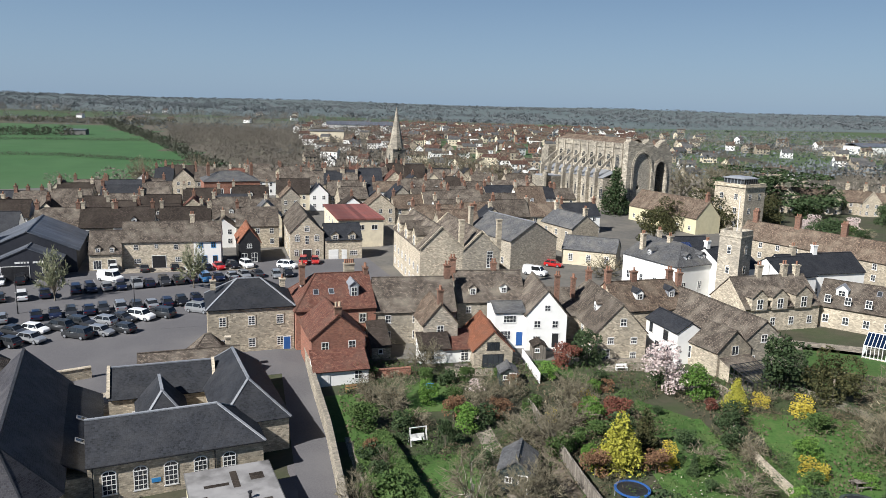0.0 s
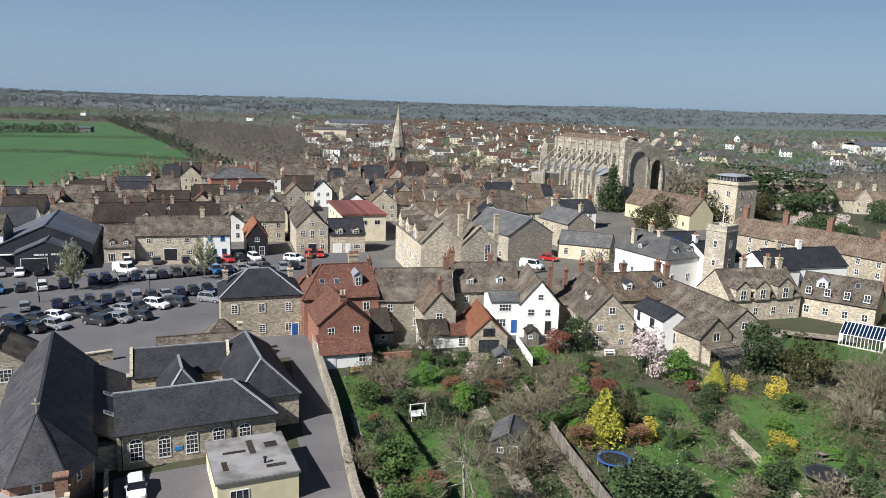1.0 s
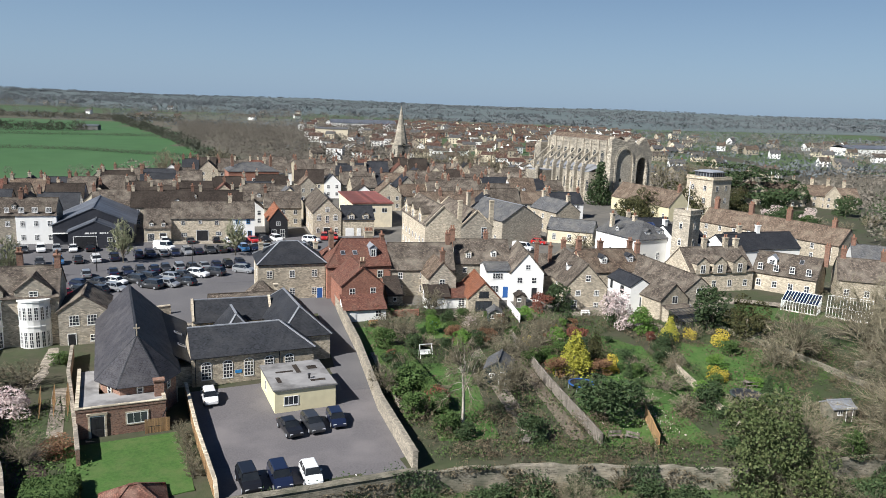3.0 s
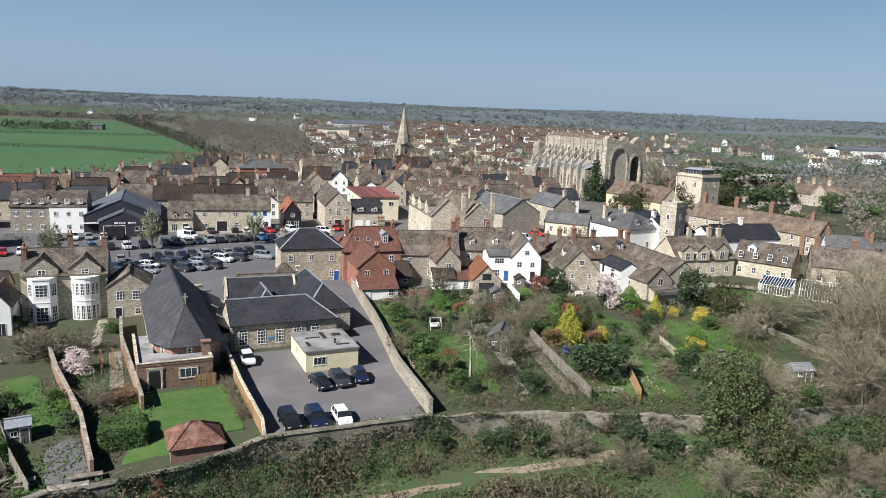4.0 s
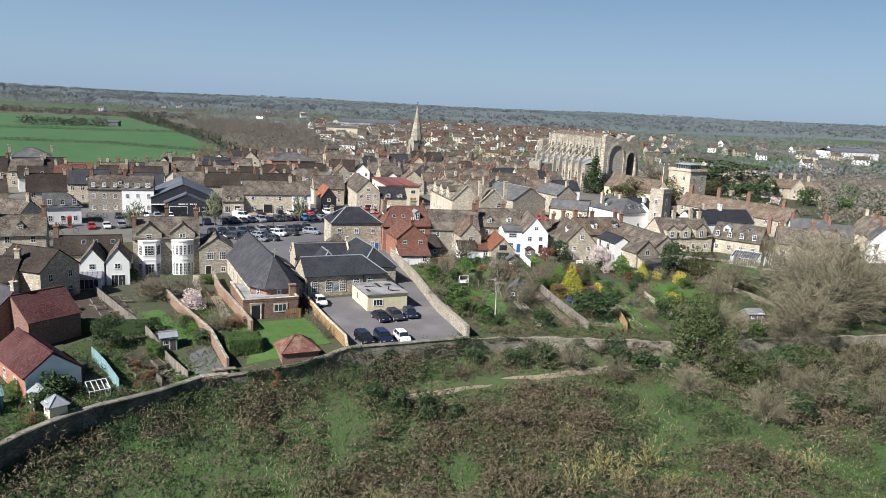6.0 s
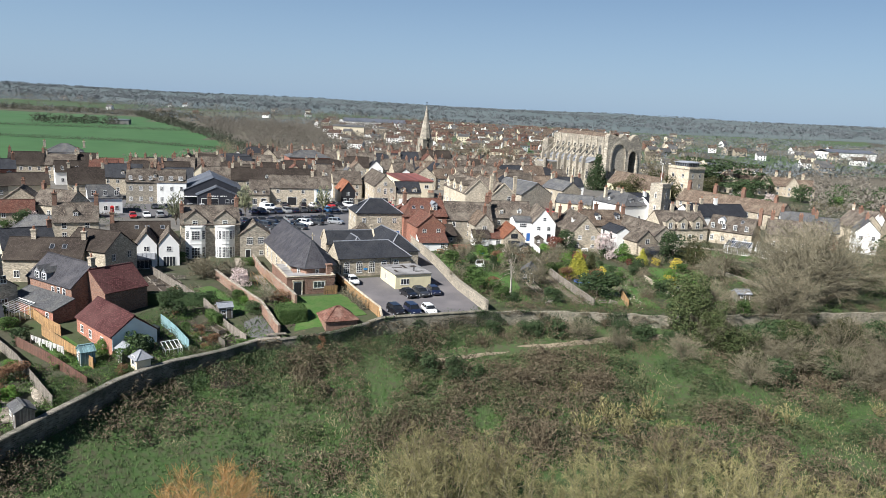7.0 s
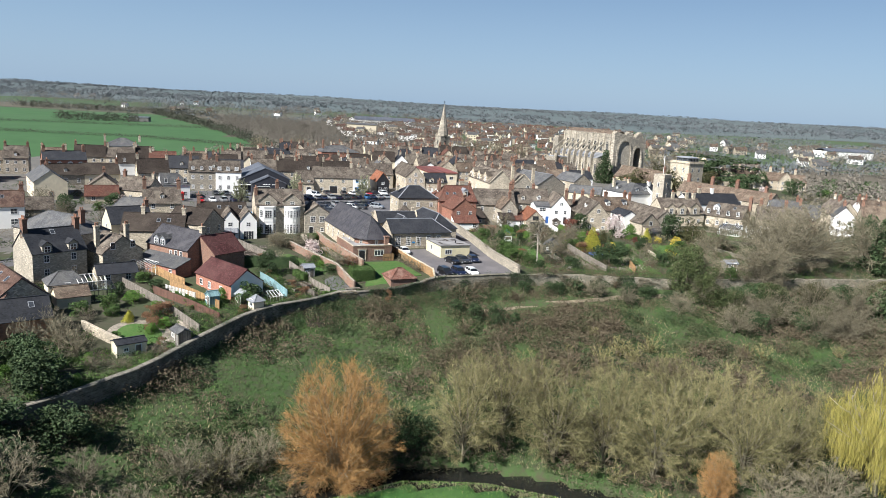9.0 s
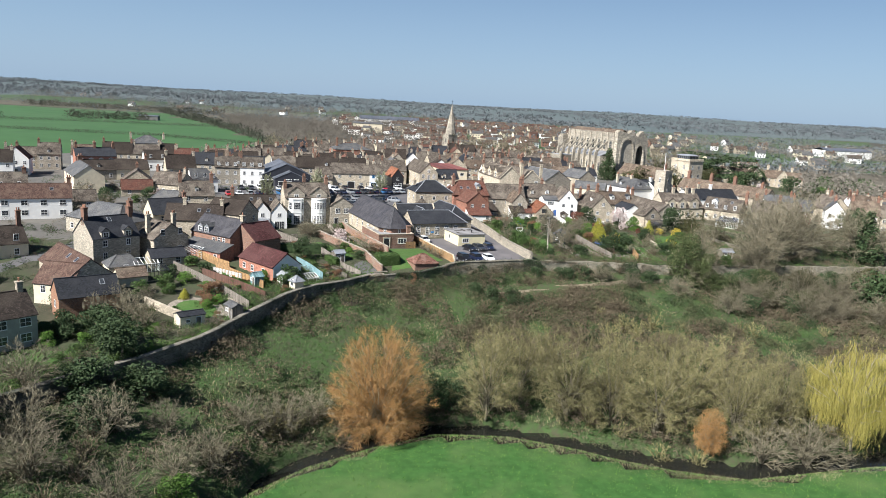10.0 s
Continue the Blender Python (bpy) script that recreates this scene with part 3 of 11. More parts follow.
def lattice(bm, xs, zs, fill, y0, y1):
    """A joined flat frame: the cells of a grid that fill(i, j) gives a material, front, back and edges."""
    made = {}

    def v(i, j, k):
        if (i, j, k) not in made:
            made[i, j, k] = bm.verts.new((xs[i], (y0, y1)[k], zs[j]))
        return made[i, j, k]
    nx, nz = len(xs) - 1, len(zs) - 1
    cell = {(i, j): fill(i, j) for i in range(nx) for j in range(nz)}
    for (i, j), mi in cell.items():
        if mi is None:
            continue
        faces = [(v(i, j, 0), v(i + 1, j, 0), v(i + 1, j + 1, 0), v(i, j + 1, 0)), (v(i, j, 1), v(i, j + 1, 1), v(i + 1, j + 1, 1), v(i + 1, j, 1))]
        for di, dj, p, q in ((-1, 0, (i, j), (i, j + 1)), (1, 0, (i + 1, j), (i + 1, j + 1)), (0, -1, (i, j), (i + 1, j)), (0, 1, (i, j + 1), (i + 1, j + 1))):
            if cell.get((i + di, j + dj)) is None:
                faces.append((v(*p, 0), v(*q, 0), v(*q, 1), v(*p, 1)))
        for f in faces:
            bm.faces.new(f).material_index = mi


def window_mesh(w, h, cols, rows, frame_mat, surround=None, arch=False):
    def make():
        bm = bmesh.new()
        t, e = 0.075, 0.13 if surround else 0.08
        xs, zs = [-w / 2 - e, -w / 2, -w / 2 + t], [-0.12 if surround else -0.07, 0.0, t]
        for i in range(1, cols):
            xs += [-w / 2 + w * i / cols - 0.025, -w / 2 + w * i / cols + 0.025]
        for j in range(1, rows):
            zs += [h * j / rows - 0.025, h * j / rows + 0.025]
        xs += [w / 2 - t, w / 2, w / 2 + e]
        zs += [h - t, h] + ([h + 0.14] if surround else [])
        nx, nz = len(xs) - 1, len(zs) - 1

        def fill(i, j):
            if i in (0, nx - 1) or j == 0 or (surround and j == nz - 1):
                return 1 if surround or j == 0 else None
            return 0 if i % 2 or j % 2 else None
        lattice(bm, xs, zs, fill, -0.05, 0.03)
        if arch:
            for i in range(6):
                a0, a1 = math.pi * i / 6, math.pi * (i + 1) / 6
                beam(bm, (w / 2 * math.cos(a0), -0.01, h + 0.35 * w * math.sin(a0)), (w / 2 * math.cos(a1), -0.01, h + 0.35 * w * math.sin(a1)), 0.09)
            beam(bm, (0, -0.01, h), (0, -0.01, h + 0.34 * w), 0.05)
        return part("window", bm, [frame_mat, surround or frame_mat], None)
    return kept(("window", w, h, cols, rows, frame_mat.name, surround and surround.name, arch), make)


def pane_mesh(w, h, arch=False):
    def make():
        bm = bmesh.new()
        ring = [(-w / 2 + 0.05, 0.05), (w / 2 - 0.05, 0.05)]
        if arch:
            ring += [(w / 2 * math.cos(math.pi * i / 6), h + 0.33 * w * math.sin(math.pi * i / 6)) for i in range(7)]
        else:
            ring += [(w / 2 - 0.05, h - 0.05), (-w / 2 + 0.05, h - 0.05)]
        a = [bm.verts.new((x, -0.022, z)) for x, z in ring]
        b = [bm.verts.new((x, 0.01, z)) for x, z in ring]
        bm.faces.new(a)
        bm.faces.new(b[::-1])
        for i in range(len(a)):
            k = (i + 1) % len(a)
            bm.faces.new((a[k], a[i], b[i], b[k]))
        return part("pane", bm, GLASS, None)
    return kept(("pane", w, h, arch), make)


def add_window(house, m, w=0.95, h=1.35, cols=2, rows=2, frame_mat=None, surround=None, arch=False, lite=False):
    if lite:
        return put("window", lite_window(w, h), house, m)
    win = put("window", window_mesh(w, h, cols, rows, frame_mat or TRIM, surround, arch), house, m)
    put("pane", pane_mesh(w, h, arch), win)
    return win


def lite_window(w, h):
    def make():
        bm = bmesh.new()
        xs, zs = [-w / 2, -w / 2 + 0.07, -0.03, 0.03, w / 2 - 0.07, w / 2], [-0.05, 0.07, h * 0.52, h * 0.52 + 0.05, h - 0.07, h]
        lattice(bm, xs, zs, lambda i, j: 0 if i in (0, 2, 4) or j in (0, 2, 4) else 1, -0.05, 0.02)
        return part("window", bm, [TRIM, GLASS], None)
    return kept(("lite", round(w, 2), round(h, 2)), make)


def add_door(house, m, material, w=0.95, h=2.05):
    def make():
        bm = bmesh.new()
        xs, zs = [-w / 2 - 0.1, -w / 2, -w * 0.41, -w * 0.09, w * 0.09, w * 0.41, w / 2, w / 2 + 0.1], [0, 0.15, 0.85, 1.0, h - 0.15, h, h + 0.1]
        lattice(bm, xs, zs, lambda i, j: 1 if i in (0, 6) or j == 5 else 0, -0.06, 0.02)
        bm.faces.ensure_lookup_table()
        leaf = [f for f in bm.faces if f.material_index == 0 and f.calc_center_median().y < -0.05]
        for f in bmesh.ops.inset_region(bm, faces=leaf, thickness=0.004, depth=-0.03)["faces"]:
            f.material_index = 1
        panels = [f for f in leaf if f.calc_area() > 0.12]
        bmesh.ops.inset_individual(bm, faces=panels, thickness=0.02, depth=0.015)
        return part("door", bm, [material, TRIM], None)
    d = put("door", kept(("door", material.name, w, h), make), house, m)
    d["label"] = material.name.replace("_", " ") + " door"
    return d


def add_chimney(house, x, y, z0, z1, w=1.0, d=0.6, material=None, pots=2, pot_mat=None):
    bm = bmesh.new()
    box(bm, x - w / 2, y - d / 2, z0, x + w / 2, y + d / 2, z1 - 0.3)
    box(bm, x - w / 2 - 0.06, y - d / 2 - 0.06, z1 - 0.3, x + w / 2 + 0.06, y + d / 2 + 0.06, z1 - 0.16)
    box(bm, x - w / 2 - 0.11, y - d / 2 - 0.11, z1 - 0.16, x + w / 2 + 0.11, y + d / 2 + 0.11, z1)
    c = part("chimney", bm, STACK if material in (None, BRICK) else material, house)

    def make():
        b = bmesh.new()
        prism(b, circle(0, 0, 0.15, 8), 0, 0.5, 0.82)
        prism(b, circle(0, 0, 0.16, 8), 0.5, 0.58)
        return part("chimney_pot", b, pot_mat or POT, None, smooth=False)
    for i in range(pots):
        f = (i + 0.5) / pots - 0.5
        along = Matrix.Translation((x + (f * w if w >= d else 0), y + (f * d if d > w else 0), z1))
        put("chimney_pot", kept(("pot", (pot_mat or POT).name), make), c, along)
    return c


SIDES = {"F": 0, "R": 90, "B": 180, "L": 270}


def on_side(side, u, z, L, D):
    """The pose on a wall of a house L by D: u metres from the left end as one faces it."""
    return {"F": pose(u, 0, z), "B": pose(L - u, D, z, 0, 0, 180), "R": pose(L, u, z, 0, 0, 90), "L": pose(0, D - u, z, 0, 0, 270)}[side]


def thing(name, x, y, rot, label, category, z=None, group=""):
    e = new(name)
    e.matrix_basis = pose(x, y, G(x, y) if z is None else z, 0, 0, rot)
    return tagged(e, label, category, group)


def house(x, y, rot, L, D, he, hr, wall, tile, label, ridge="x", hips=(0, 0), wins="F2", chims=(), dormers=(), lights=(), z0=None, over=0.22, doors=(), cap=None, surround=None, frame_mat=None,
          win=(0.95, 1.3), bars=(2, 2), storeys=None, category="house", name="house", copings=False, base=2.5, pot_mat=None, front=None, shift=0.5, uneven=None, group="houses of the town", lite=False):
    """A house: x, y its near left corner, L along the front, D deep, eaves he and ridge hr above its ground."""
    gz0 = G(x, y) if z0 is None else z0
    e = thing(name, x, y, rot, label, category, gz0, group)
    W, A = (D, L) if ridge == "x" else (L, D)          # across and along the ridge
    mid = W * shift

    def at(a, b, z):
        return Vector((a, b, z)) if ridge == "x" else Vector((b, a, z))
    bm = bmesh.new()
    ends = []
    for a, hip in ((0, hips[0]), (A, hips[1])):
        pts = [at(a, 0, -base), at(a, W, -base), at(a, W, he)] + ([] if hip else [at(a, mid, hr - 0.05)]) + [at(a, 0, he)]
        ends.append([bm.verts.new(p) for p in pts])
        bm.faces.new(ends[-1])
    p, q = ends
    bm.faces.new((p[0], q[0], q[-1], p[-1]))
    bm.faces.new((p[1], q[1], q[2], p[2]))
    bm.faces.new((p[0], p[1], q[1], q[0]))
    if hips[0] or hips[1]:
        bm.faces.new((p[-1], q[-1], q[2], p[2]))
    part("wall", bm, wall, e)
    # roof
    bm = bmesh.new()
    s1, s2 = (hr - he) / mid, (hr - he) / (W - mid)
    o = over
    v = 0.0 if copings else 0.12
    r0, r1 = (hips[0] if hips[0] else -v), (A - hips[1] if hips[1] else A + v)
    a0, a1 = (-o if hips[0] else -v), (A + o if hips[1] else A + v)
    rg = uneven if uneven is not None else (0.035 if tile.name.find("stone") >= 0 else 0.015)
    sd = (x * 1.7 + y) % 50
    slab(bm, at(a0, -o, he - o * s1), at(a1, -o, he - o * s1), at(r1, mid, hr), at(r0, mid, hr), rough=rg, seed=sd)
    slab(bm, at(a1, W + o, he - o * s2), at(a0, W + o, he - o * s2), at(r0, mid, hr), at(r1, mid, hr), rough=rg, seed=sd)
    if hips[0]:
        slab(bm, at(a0, W + o, he - o * s1), at(a0, -o, he - o * s1), at(r0, mid + 0.01, hr), at(r0, mid, hr), rough=rg, seed=sd)
    if hips[1]:
        slab(bm, at(a1, -o, he - o * s1), at(a1, W + o, he - o * s1), at(r1, mid, hr), at(r1, mid + 0.01, hr), rough=rg, seed=sd)
    part("roof", bm, tile, e)
    bm = bmesh.new()
    beam(bm, at(r0, mid, hr + 0.16), at(r1, mid, hr + 0.16), 0.3, 0.12)
    for hip, aa, rr in ((hips[0], a0, r0), (hips[1], a1, r1)):
        if hip:
            for b in (-o, W + o):
                beam(bm, at(aa, b, he - o * s1 + 0.15), at(rr, mid, hr + 0.16), 0.26, 0.1)
    part("ridge", bm, cap or tile, e)
    if copings:
        for a, hip in ((0.0, hips[0]), (A, hips[1])):
            if not hip:
                for b0 in (-0.1, W + 0.1):
                    bm = bmesh.new()
                    beam(bm, at(a, b0, he + 0.12), at(a, mid, hr + 0.25), 0.34, 0.3)
                    part("coping", bm, wall if wall in (STONE, ASHLAR) else ASHLAR, e)
    # windows: "F2" two storeys on the front, "F2x3" three across
    n_st = storeys or max(1, round((he - 0.4) / 2.75))
    for code in wins.split():
        side, rest = code[0], code[1:]
        st, _, nc = rest.partition("x")
        st = int(st or n_st)
        length = L if side in "FB" else D
        nc = int(nc) if nc else max(1, round(length / 3.1))
        for k in range(st):
            zc = 0.95 + k * (he - 0.25) / n_st
            for i in range(nc):
                u = length * (i + 0.5) / nc
                add_window(e, on_side(side, u, zc, L, D), win[0], win[1] if k < 2 else win[1] * 0.9, bars[0], bars[1], frame_mat, surround, lite=lite)
    for side, u, *spec in (front or ()):
        add_window(e, on_side(side, u, spec[0], L, D), spec[1], spec[2], spec[3], spec[4], frame_mat, surround, len(spec) > 5)
    for side, u, material, *size in doors:
        add_door(e, on_side(side, u, 0.05, L, D), material, *size)
    for cx, cy, top, *more in chims:
        cw, cd, cm, cp = (list(more) + [0.95, 0.6, None, 2][len(more):])
        roof_z = hr - abs((cy if ridge == "x" else cx) - mid) * s1
        add_chimney(e, cx, cy, max(0, min(roof_z - 0.6, hr - 1.4)), top, cw, cd, cm, cp, pot_mat)
    for side, u, up, *spec in dormers:
        dw, dh, dmat, droof = (list(spec) + [1.2, 1.25, wall, tile][len(spec):])
        add_dormer(e, side, u, up, L, D, he, s1 if side in "FL" else s2, dw, dh, dmat, droof)
    for side, u, up in lights:
        run = s1 if side in "FL" else s2
        m = on_side(side, u, he, L, D) @ Matrix.Translation((0, up, up * run + 0.19)) @ pose(0, 0, 0, math.degrees(math.atan(run)))
        put("skylight", kept("skylight", lambda: skylight()), e, m)
    return e


def skylight():
    bm = bmesh.new()
    for x0, x1, y0, y1 in ((-0.4, 0.4, 0, 0.08), (-0.4, 0.4, 1.02, 1.1), (-0.4, -0.32, 0.08, 1.02), (0.32, 0.4, 0.08, 1.02)):
        box(bm, x0, y0, -0.05, x1, y1, 0.07)
    box(bm, -0.32, 0.08, -0.03, 0.32, 1.02, 0.045, 1)
    return part("skylight", bm, [LEAD, GLASS], None)


def add_dormer(e, side, u, up, L, D, he, run, w, h, wall, tile):
    """A gabled dormer whose face stands up metres in from the eaves."""
    m = on_side(side, u, he, L, D) @ Matrix.Translation((0, up, up * run))
    peak = h + w * 0.42
    deep = peak / max(run, 0.3)
    bm = bmesh.new()
    f = [(-w / 2, 0, -0.1), (w / 2, 0, -0.1), (w / 2, 0, h), (0, 0, peak - 0.04), (-w / 2, 0, h)]
    a = [bm.verts.new(p) for p in f]
    b = [bm.verts.new((p[0], deep, p[2])) for p in f]
    bm.faces.new(a)
    bm.faces.new(b[::-1])
    for i in range(5):
        bm.faces.new((a[(i + 1) % 5], a[i], b[i], b[(i + 1) % 5]))
    dm = part("dormer", bm, wall, e)
    dm.matrix_basis = m
    bm = bmesh.new()
    k = (peak - h) / (w / 2)
    for s in (-1, 1):
        slab(bm, (s * (w / 2 + 0.12), -0.15, h - 0.12 * k), (s * (w / 2 + 0.12), deep, h - 0.12 * k), (0, deep, peak), (0, -0.15, peak), thick=0.08, rough=0.0)
    part("dormer_roof", bm, tile, dm)
    ww, hh = round(min(1.1, w * 0.7), 2), round(h * 0.82, 2)
    bm = bmesh.new()
    for x0, x1, z0, z1 in ((-ww / 2, ww / 2, 0.08, 0.16), (-ww / 2, ww / 2, hh, hh + 0.08), (-ww / 2, -ww / 2 + 0.08, 0.16, hh), (ww / 2 - 0.08, ww / 2, 0.16, hh), (-0.03, 0.03, 0.16, hh), (-ww / 2, ww / 2, hh * 0.55, hh * 0.55 + 0.05)):
        box(bm, x0, -0.06, z0, x1, 0.02, z1)
    part("window_frame", bm, TRIM, dm)
    bm = bmesh.new()
    box(bm, -ww / 2 + 0.05, -0.03, 0.12, ww / 2 - 0.05, 0.01, hh)
    part("pane", bm, GLASS, dm)

# ---- the hall, its yard and the chapel ----
hall = house(-30.7, 59.9, 24, 15.3, 7.4, 4.0, 6.7, STONE, SLATE, "long stone hall with arched white windows under a blue slate roof", hips=(0, 3.7), wins="", cap=LEAD, category="hall", name="hall", copings=False,
             front=[("F", u, 1.0, 1.2, 1.9, 3, 4, 1) for u in (1.7, 4.3, 6.9, 9.5, 12.1)], z0=0.1, group="hall buildings")
house(-21.6, 68.6, 24, 6.9, 17.5, 4.2, 7.3, STONE, SLATE, "stone wing of the hall with a hipped blue slate roof", ridge="y", hips=(3.4, 3.4), wins="R1x4", cap=LEAD, category="hall", name="hall_wing", win=(0.9, 1.6), bars=(2, 3), z0=0.1, group="hall buildings")
house(-35.4, 75.0, 20, 11.0, 6.0, 3.9, 6.3, STONE, SLATE, "low stone range behind the hall with a slate roof", wins="F1x2", cap=LEAD, category="hall", name="hall_range", z0=0.1, copings=True, group="hall buildings")
house(-29.6, 69.0, 24, 4.6, 7.0, 3.6, 6.2, STONE, SLATE, "small slate-roofed link between the hall ranges", ridge="y", hips=(2.3, 0), wins="", cap=LEAD, category="hall", name="hall_link", z0=0.1, group="hall buildings")
house(-36.0, 84.5, 20, 12.0, 4.5, 3.0, 4.6, STONE, T_STONE, "low stone outhouse with a stone-tiled roof beside the square", wins="", category="outhouse", name="outhouse", z0=0.4)
house(-31.2, 87.5, 20, 5.5, 5.0, 3.2, 6.0, STONE, T_STONE, "small square stone outhouse with a pyramid roof", hips=(2.4, 2.4), wins="", category="outhouse", name="outhouse", z0=0.4, chims=((5.2, 2.5, 5.6, 0.6, 0.6, STONE, 0),))


for u in (10.8, 0.4):
    bm = bmesh.new()
    beam(bm, (u, -0.1, 0), (u, -0.1, 3.9), 0.1)
    part("downpipe", bm, BLACK, hall)
bm = bmesh.new()
box(bm, 5.2, -0.05, 1.5, 6.0, -0.005, 1.9)
part("sign_board", bm, SHOPBLUE, hall, "small plain blue sign board")
bm = bmesh.new()
beam(bm, (-0.2, -0.28, 3.92), (15.5, -0.28, 3.92), 0.12)
part("gutter", bm, BLACK, hall)


def annex():
    e = thing("yard_office", -19.0, 53.0, 23.5, "pale yellow flat-roofed office with a patched felt roof in the yard", "office", 0.0)
    L, D, h = 7.2, 8.6, 2.95
    bm = bmesh.new()
    box(bm, 0, 0, -0.5, L, D, h)
    part("wall", bm, YELLOW, e)
    bm = bmesh.new()
    box(bm, -0.18, -0.18, h, L + 0.18, D + 0.18, h + 0.16)
    part("fascia", bm, GREYWALL, e)
    bm = bmesh.new()
    box(bm, -0.1, -0.1, h + 0.16, L + 0.1, D + 0.1, h + 0.2)
    for u, v, a, b in ((1.2, 5.2, 2.1, 0.5), (3.6, 4.6, 0.6, 3.0), (0.8, 2.0, 0.5, 1.8), (4.6, 1.4, 1.8, 0.6), (5.2, 5.5, 1.2, 1.2)):
        box(bm, u, v, h + 0.2, u + a, v + b, h + 0.212, 1)
    part("roof", bm, [FELT, T_DARK], e)
    bm = bmesh.new()
    prism(bm, circle(4.6, 2.4, 0.12, 8), h + 0.2, h + 0.7)
    prism(bm, circle(4.6, 2.4, 0.2, 8), h + 0.7, h + 0.8)
    part("vent_pipe", bm, BLACK, e)
    add_window(e, on_side("F", 1.9, 1.1, L, D), 1.7, 1.1, 3, 1)
    add_window(e, on_side("L", 3.2, 1.1, L, D), 0.6, 1.3, 1, 1)
    return e


annex()


def chapel():
    """Stone chapel with a half-octagon brick apse and a flat-roofed brick porch before it."""
    e = thing("chapel", -38.6, 52.0, 24, "stone chapel with a steep slate roof, brick apse and flat-roofed porch", "chapel", 0.0)
    W, D, he, hr = 8.4, 25.5, 4.4, 8.6
    apse = [(0, 0), (2.1, -3.2), (6.3, -3.2), (W, 0)]
    bm = bmesh.new()
    box(bm, 0, 0, -1, W, D, he)
    a, b = [bm.verts.new((x, D, z)) for x, z in ((0, he), (W, he), (W / 2, hr - 0.1))], None
    bm.faces.new(a)
    part("nave_wall", bm, STONE, e)
    bm = bmesh.new()
    prism(bm, [(0.1, 0.1)] + [(0.1 + x * 0.976, y) for x, y in apse[1:3]] + [(W - 0.1, 0.1)], -1, he - 0.05)
    ap = part("apse_wall", bm, BRICK_BROWN, e, "red brick apse")
    bm = bmesh.new()
    o = 0.35
    sl = (hr - he) / (W / 2)
    slab(bm, (-o, -0.3, he - o * sl), (-o, D + 0.2, he - o * sl), (W / 2, D + 0.2, hr), (W / 2, 0.6, hr), rough=0.02)
    slab(bm, (W + o, D + 0.2, he - o * sl), (W + o, -0.3, he - o * sl), (W / 2, 0.6, hr), (W / 2, D + 0.2, hr), rough=0.02)
    rim = [(-o, -0.3), (1.8, -3.2 - o), (6.6, -3.2 - o), (W + o, -0.3)]
    for (x0, y0), (x1, y1) in zip(rim, rim[1:]):
        slab(bm, (x0, y0, he - o * sl), (x1, y1, he - o * sl), (W / 2 + 0.01, 0.6, hr), (W / 2, 0.6, hr), rough=0.02)
    part("roof", bm, SLATE_LILAC, e)
    bm = bmesh.new()
    beam(bm, (W / 2, 0.6, hr + 0.16), (W / 2, D + 0.2, hr + 0.16), 0.28, 0.12)
    for x0, y0 in rim:
        beam(bm, (x0, y0, he - o * sl + 0.14), (W / 2, 0.6, hr + 0.16), 0.16, 0.08)
    part("ridge", bm, SLATE, e)
    bm = bmesh.new()
    box(bm, W / 2 - 0.06, 0.5, hr + 0.1, W / 2 + 0.06, 0.62, hr + 1.5)
    box(bm, W / 2 - 0.35, 0.5, hr + 0.95, W / 2 + 0.35, 0.62, hr + 1.08)
    part("stone_cross", bm, ASHLAR, e)
    # low aisle on the shaded side
    bm = bmesh.new()
    box(bm, W, 4.5, -1, W + 3.0, D - 1, 2.9)
    part("aisle_wall", bm, STONE, e)
    bm = bmesh.new()
    slab(bm, (W + 3.3, D - 0.8, 2.7), (W + 3.3, 4.3, 2.7), (W - 0.1, 4.3, 4.5), (W - 0.1, D - 0.8, 4.5), rough=0.02)
    part("aisle_roof", bm, SLATE, e)
    for v in (10, 15.5):
        put("skylight", kept("skylight", lambda: skylight()), e, pose(W + 1.9, v, 3.72, 0, 29, 0) @ pose(0, 0, 0, 0, 0, 90))
    for u in (4, 8.5, 13, 17.5, 22):
        add_window(e, on_side("L", u, 1.3, W, D), 0.7, 2.0, 1, 3, None, ASHLAR, True)
    for (x0, y0), (x1, y1) in zip(apse, apse[1:]):
        ang = math.degrees(math.atan2(y1 - y0, x1 - x0))
        add_window(e, pose((x0 + x1) / 2 * 0.98 + 0.08, (y0 + y1) / 2 - 0.04, 2.9, 0, 0, ang), 0.6, 0.95, 1, 2, None, ASHLAR, True)
    # the porch
    px0, px1, py0, py1, h = -2.2, 6.6, -6.6, -2.0, 3.1
    bm = bmesh.new()
    box(bm, px0, py0, -1, px1, py1, h)
    box(bm, px0, py1, -1, 0, 6.0, h)
    porch = part("porch_wall", bm, BRICK_BROWN, e, "flat-roofed brown brick porch")
    bm = bmesh.new()
    for x0, y0, x1, y1 in ((px0 - 0.05, py0 - 0.05, px1 + 0.05, py0 + 0.25), (px0 - 0.05, py0 + 0.25, px0 + 0.25, 6.05), (px1 - 0.25, py0 + 0.25, px1 + 0.05, py1)):
        box(bm, x0, y0, h, x1, y1, h + 0.35)
    part("parapet", bm, BRICK_BROWN, porch)
    bm = bmesh.new()
    box(bm, px0 + 0.25, py0 + 0.25, h, px1 - 0.25, py1, h + 0.06)
    box(bm, px0 + 0.25, py1, h, 0, 5.9, h + 0.06)
    part("lead_roof", bm, FELT, porch)
    bm = bmesh.new()
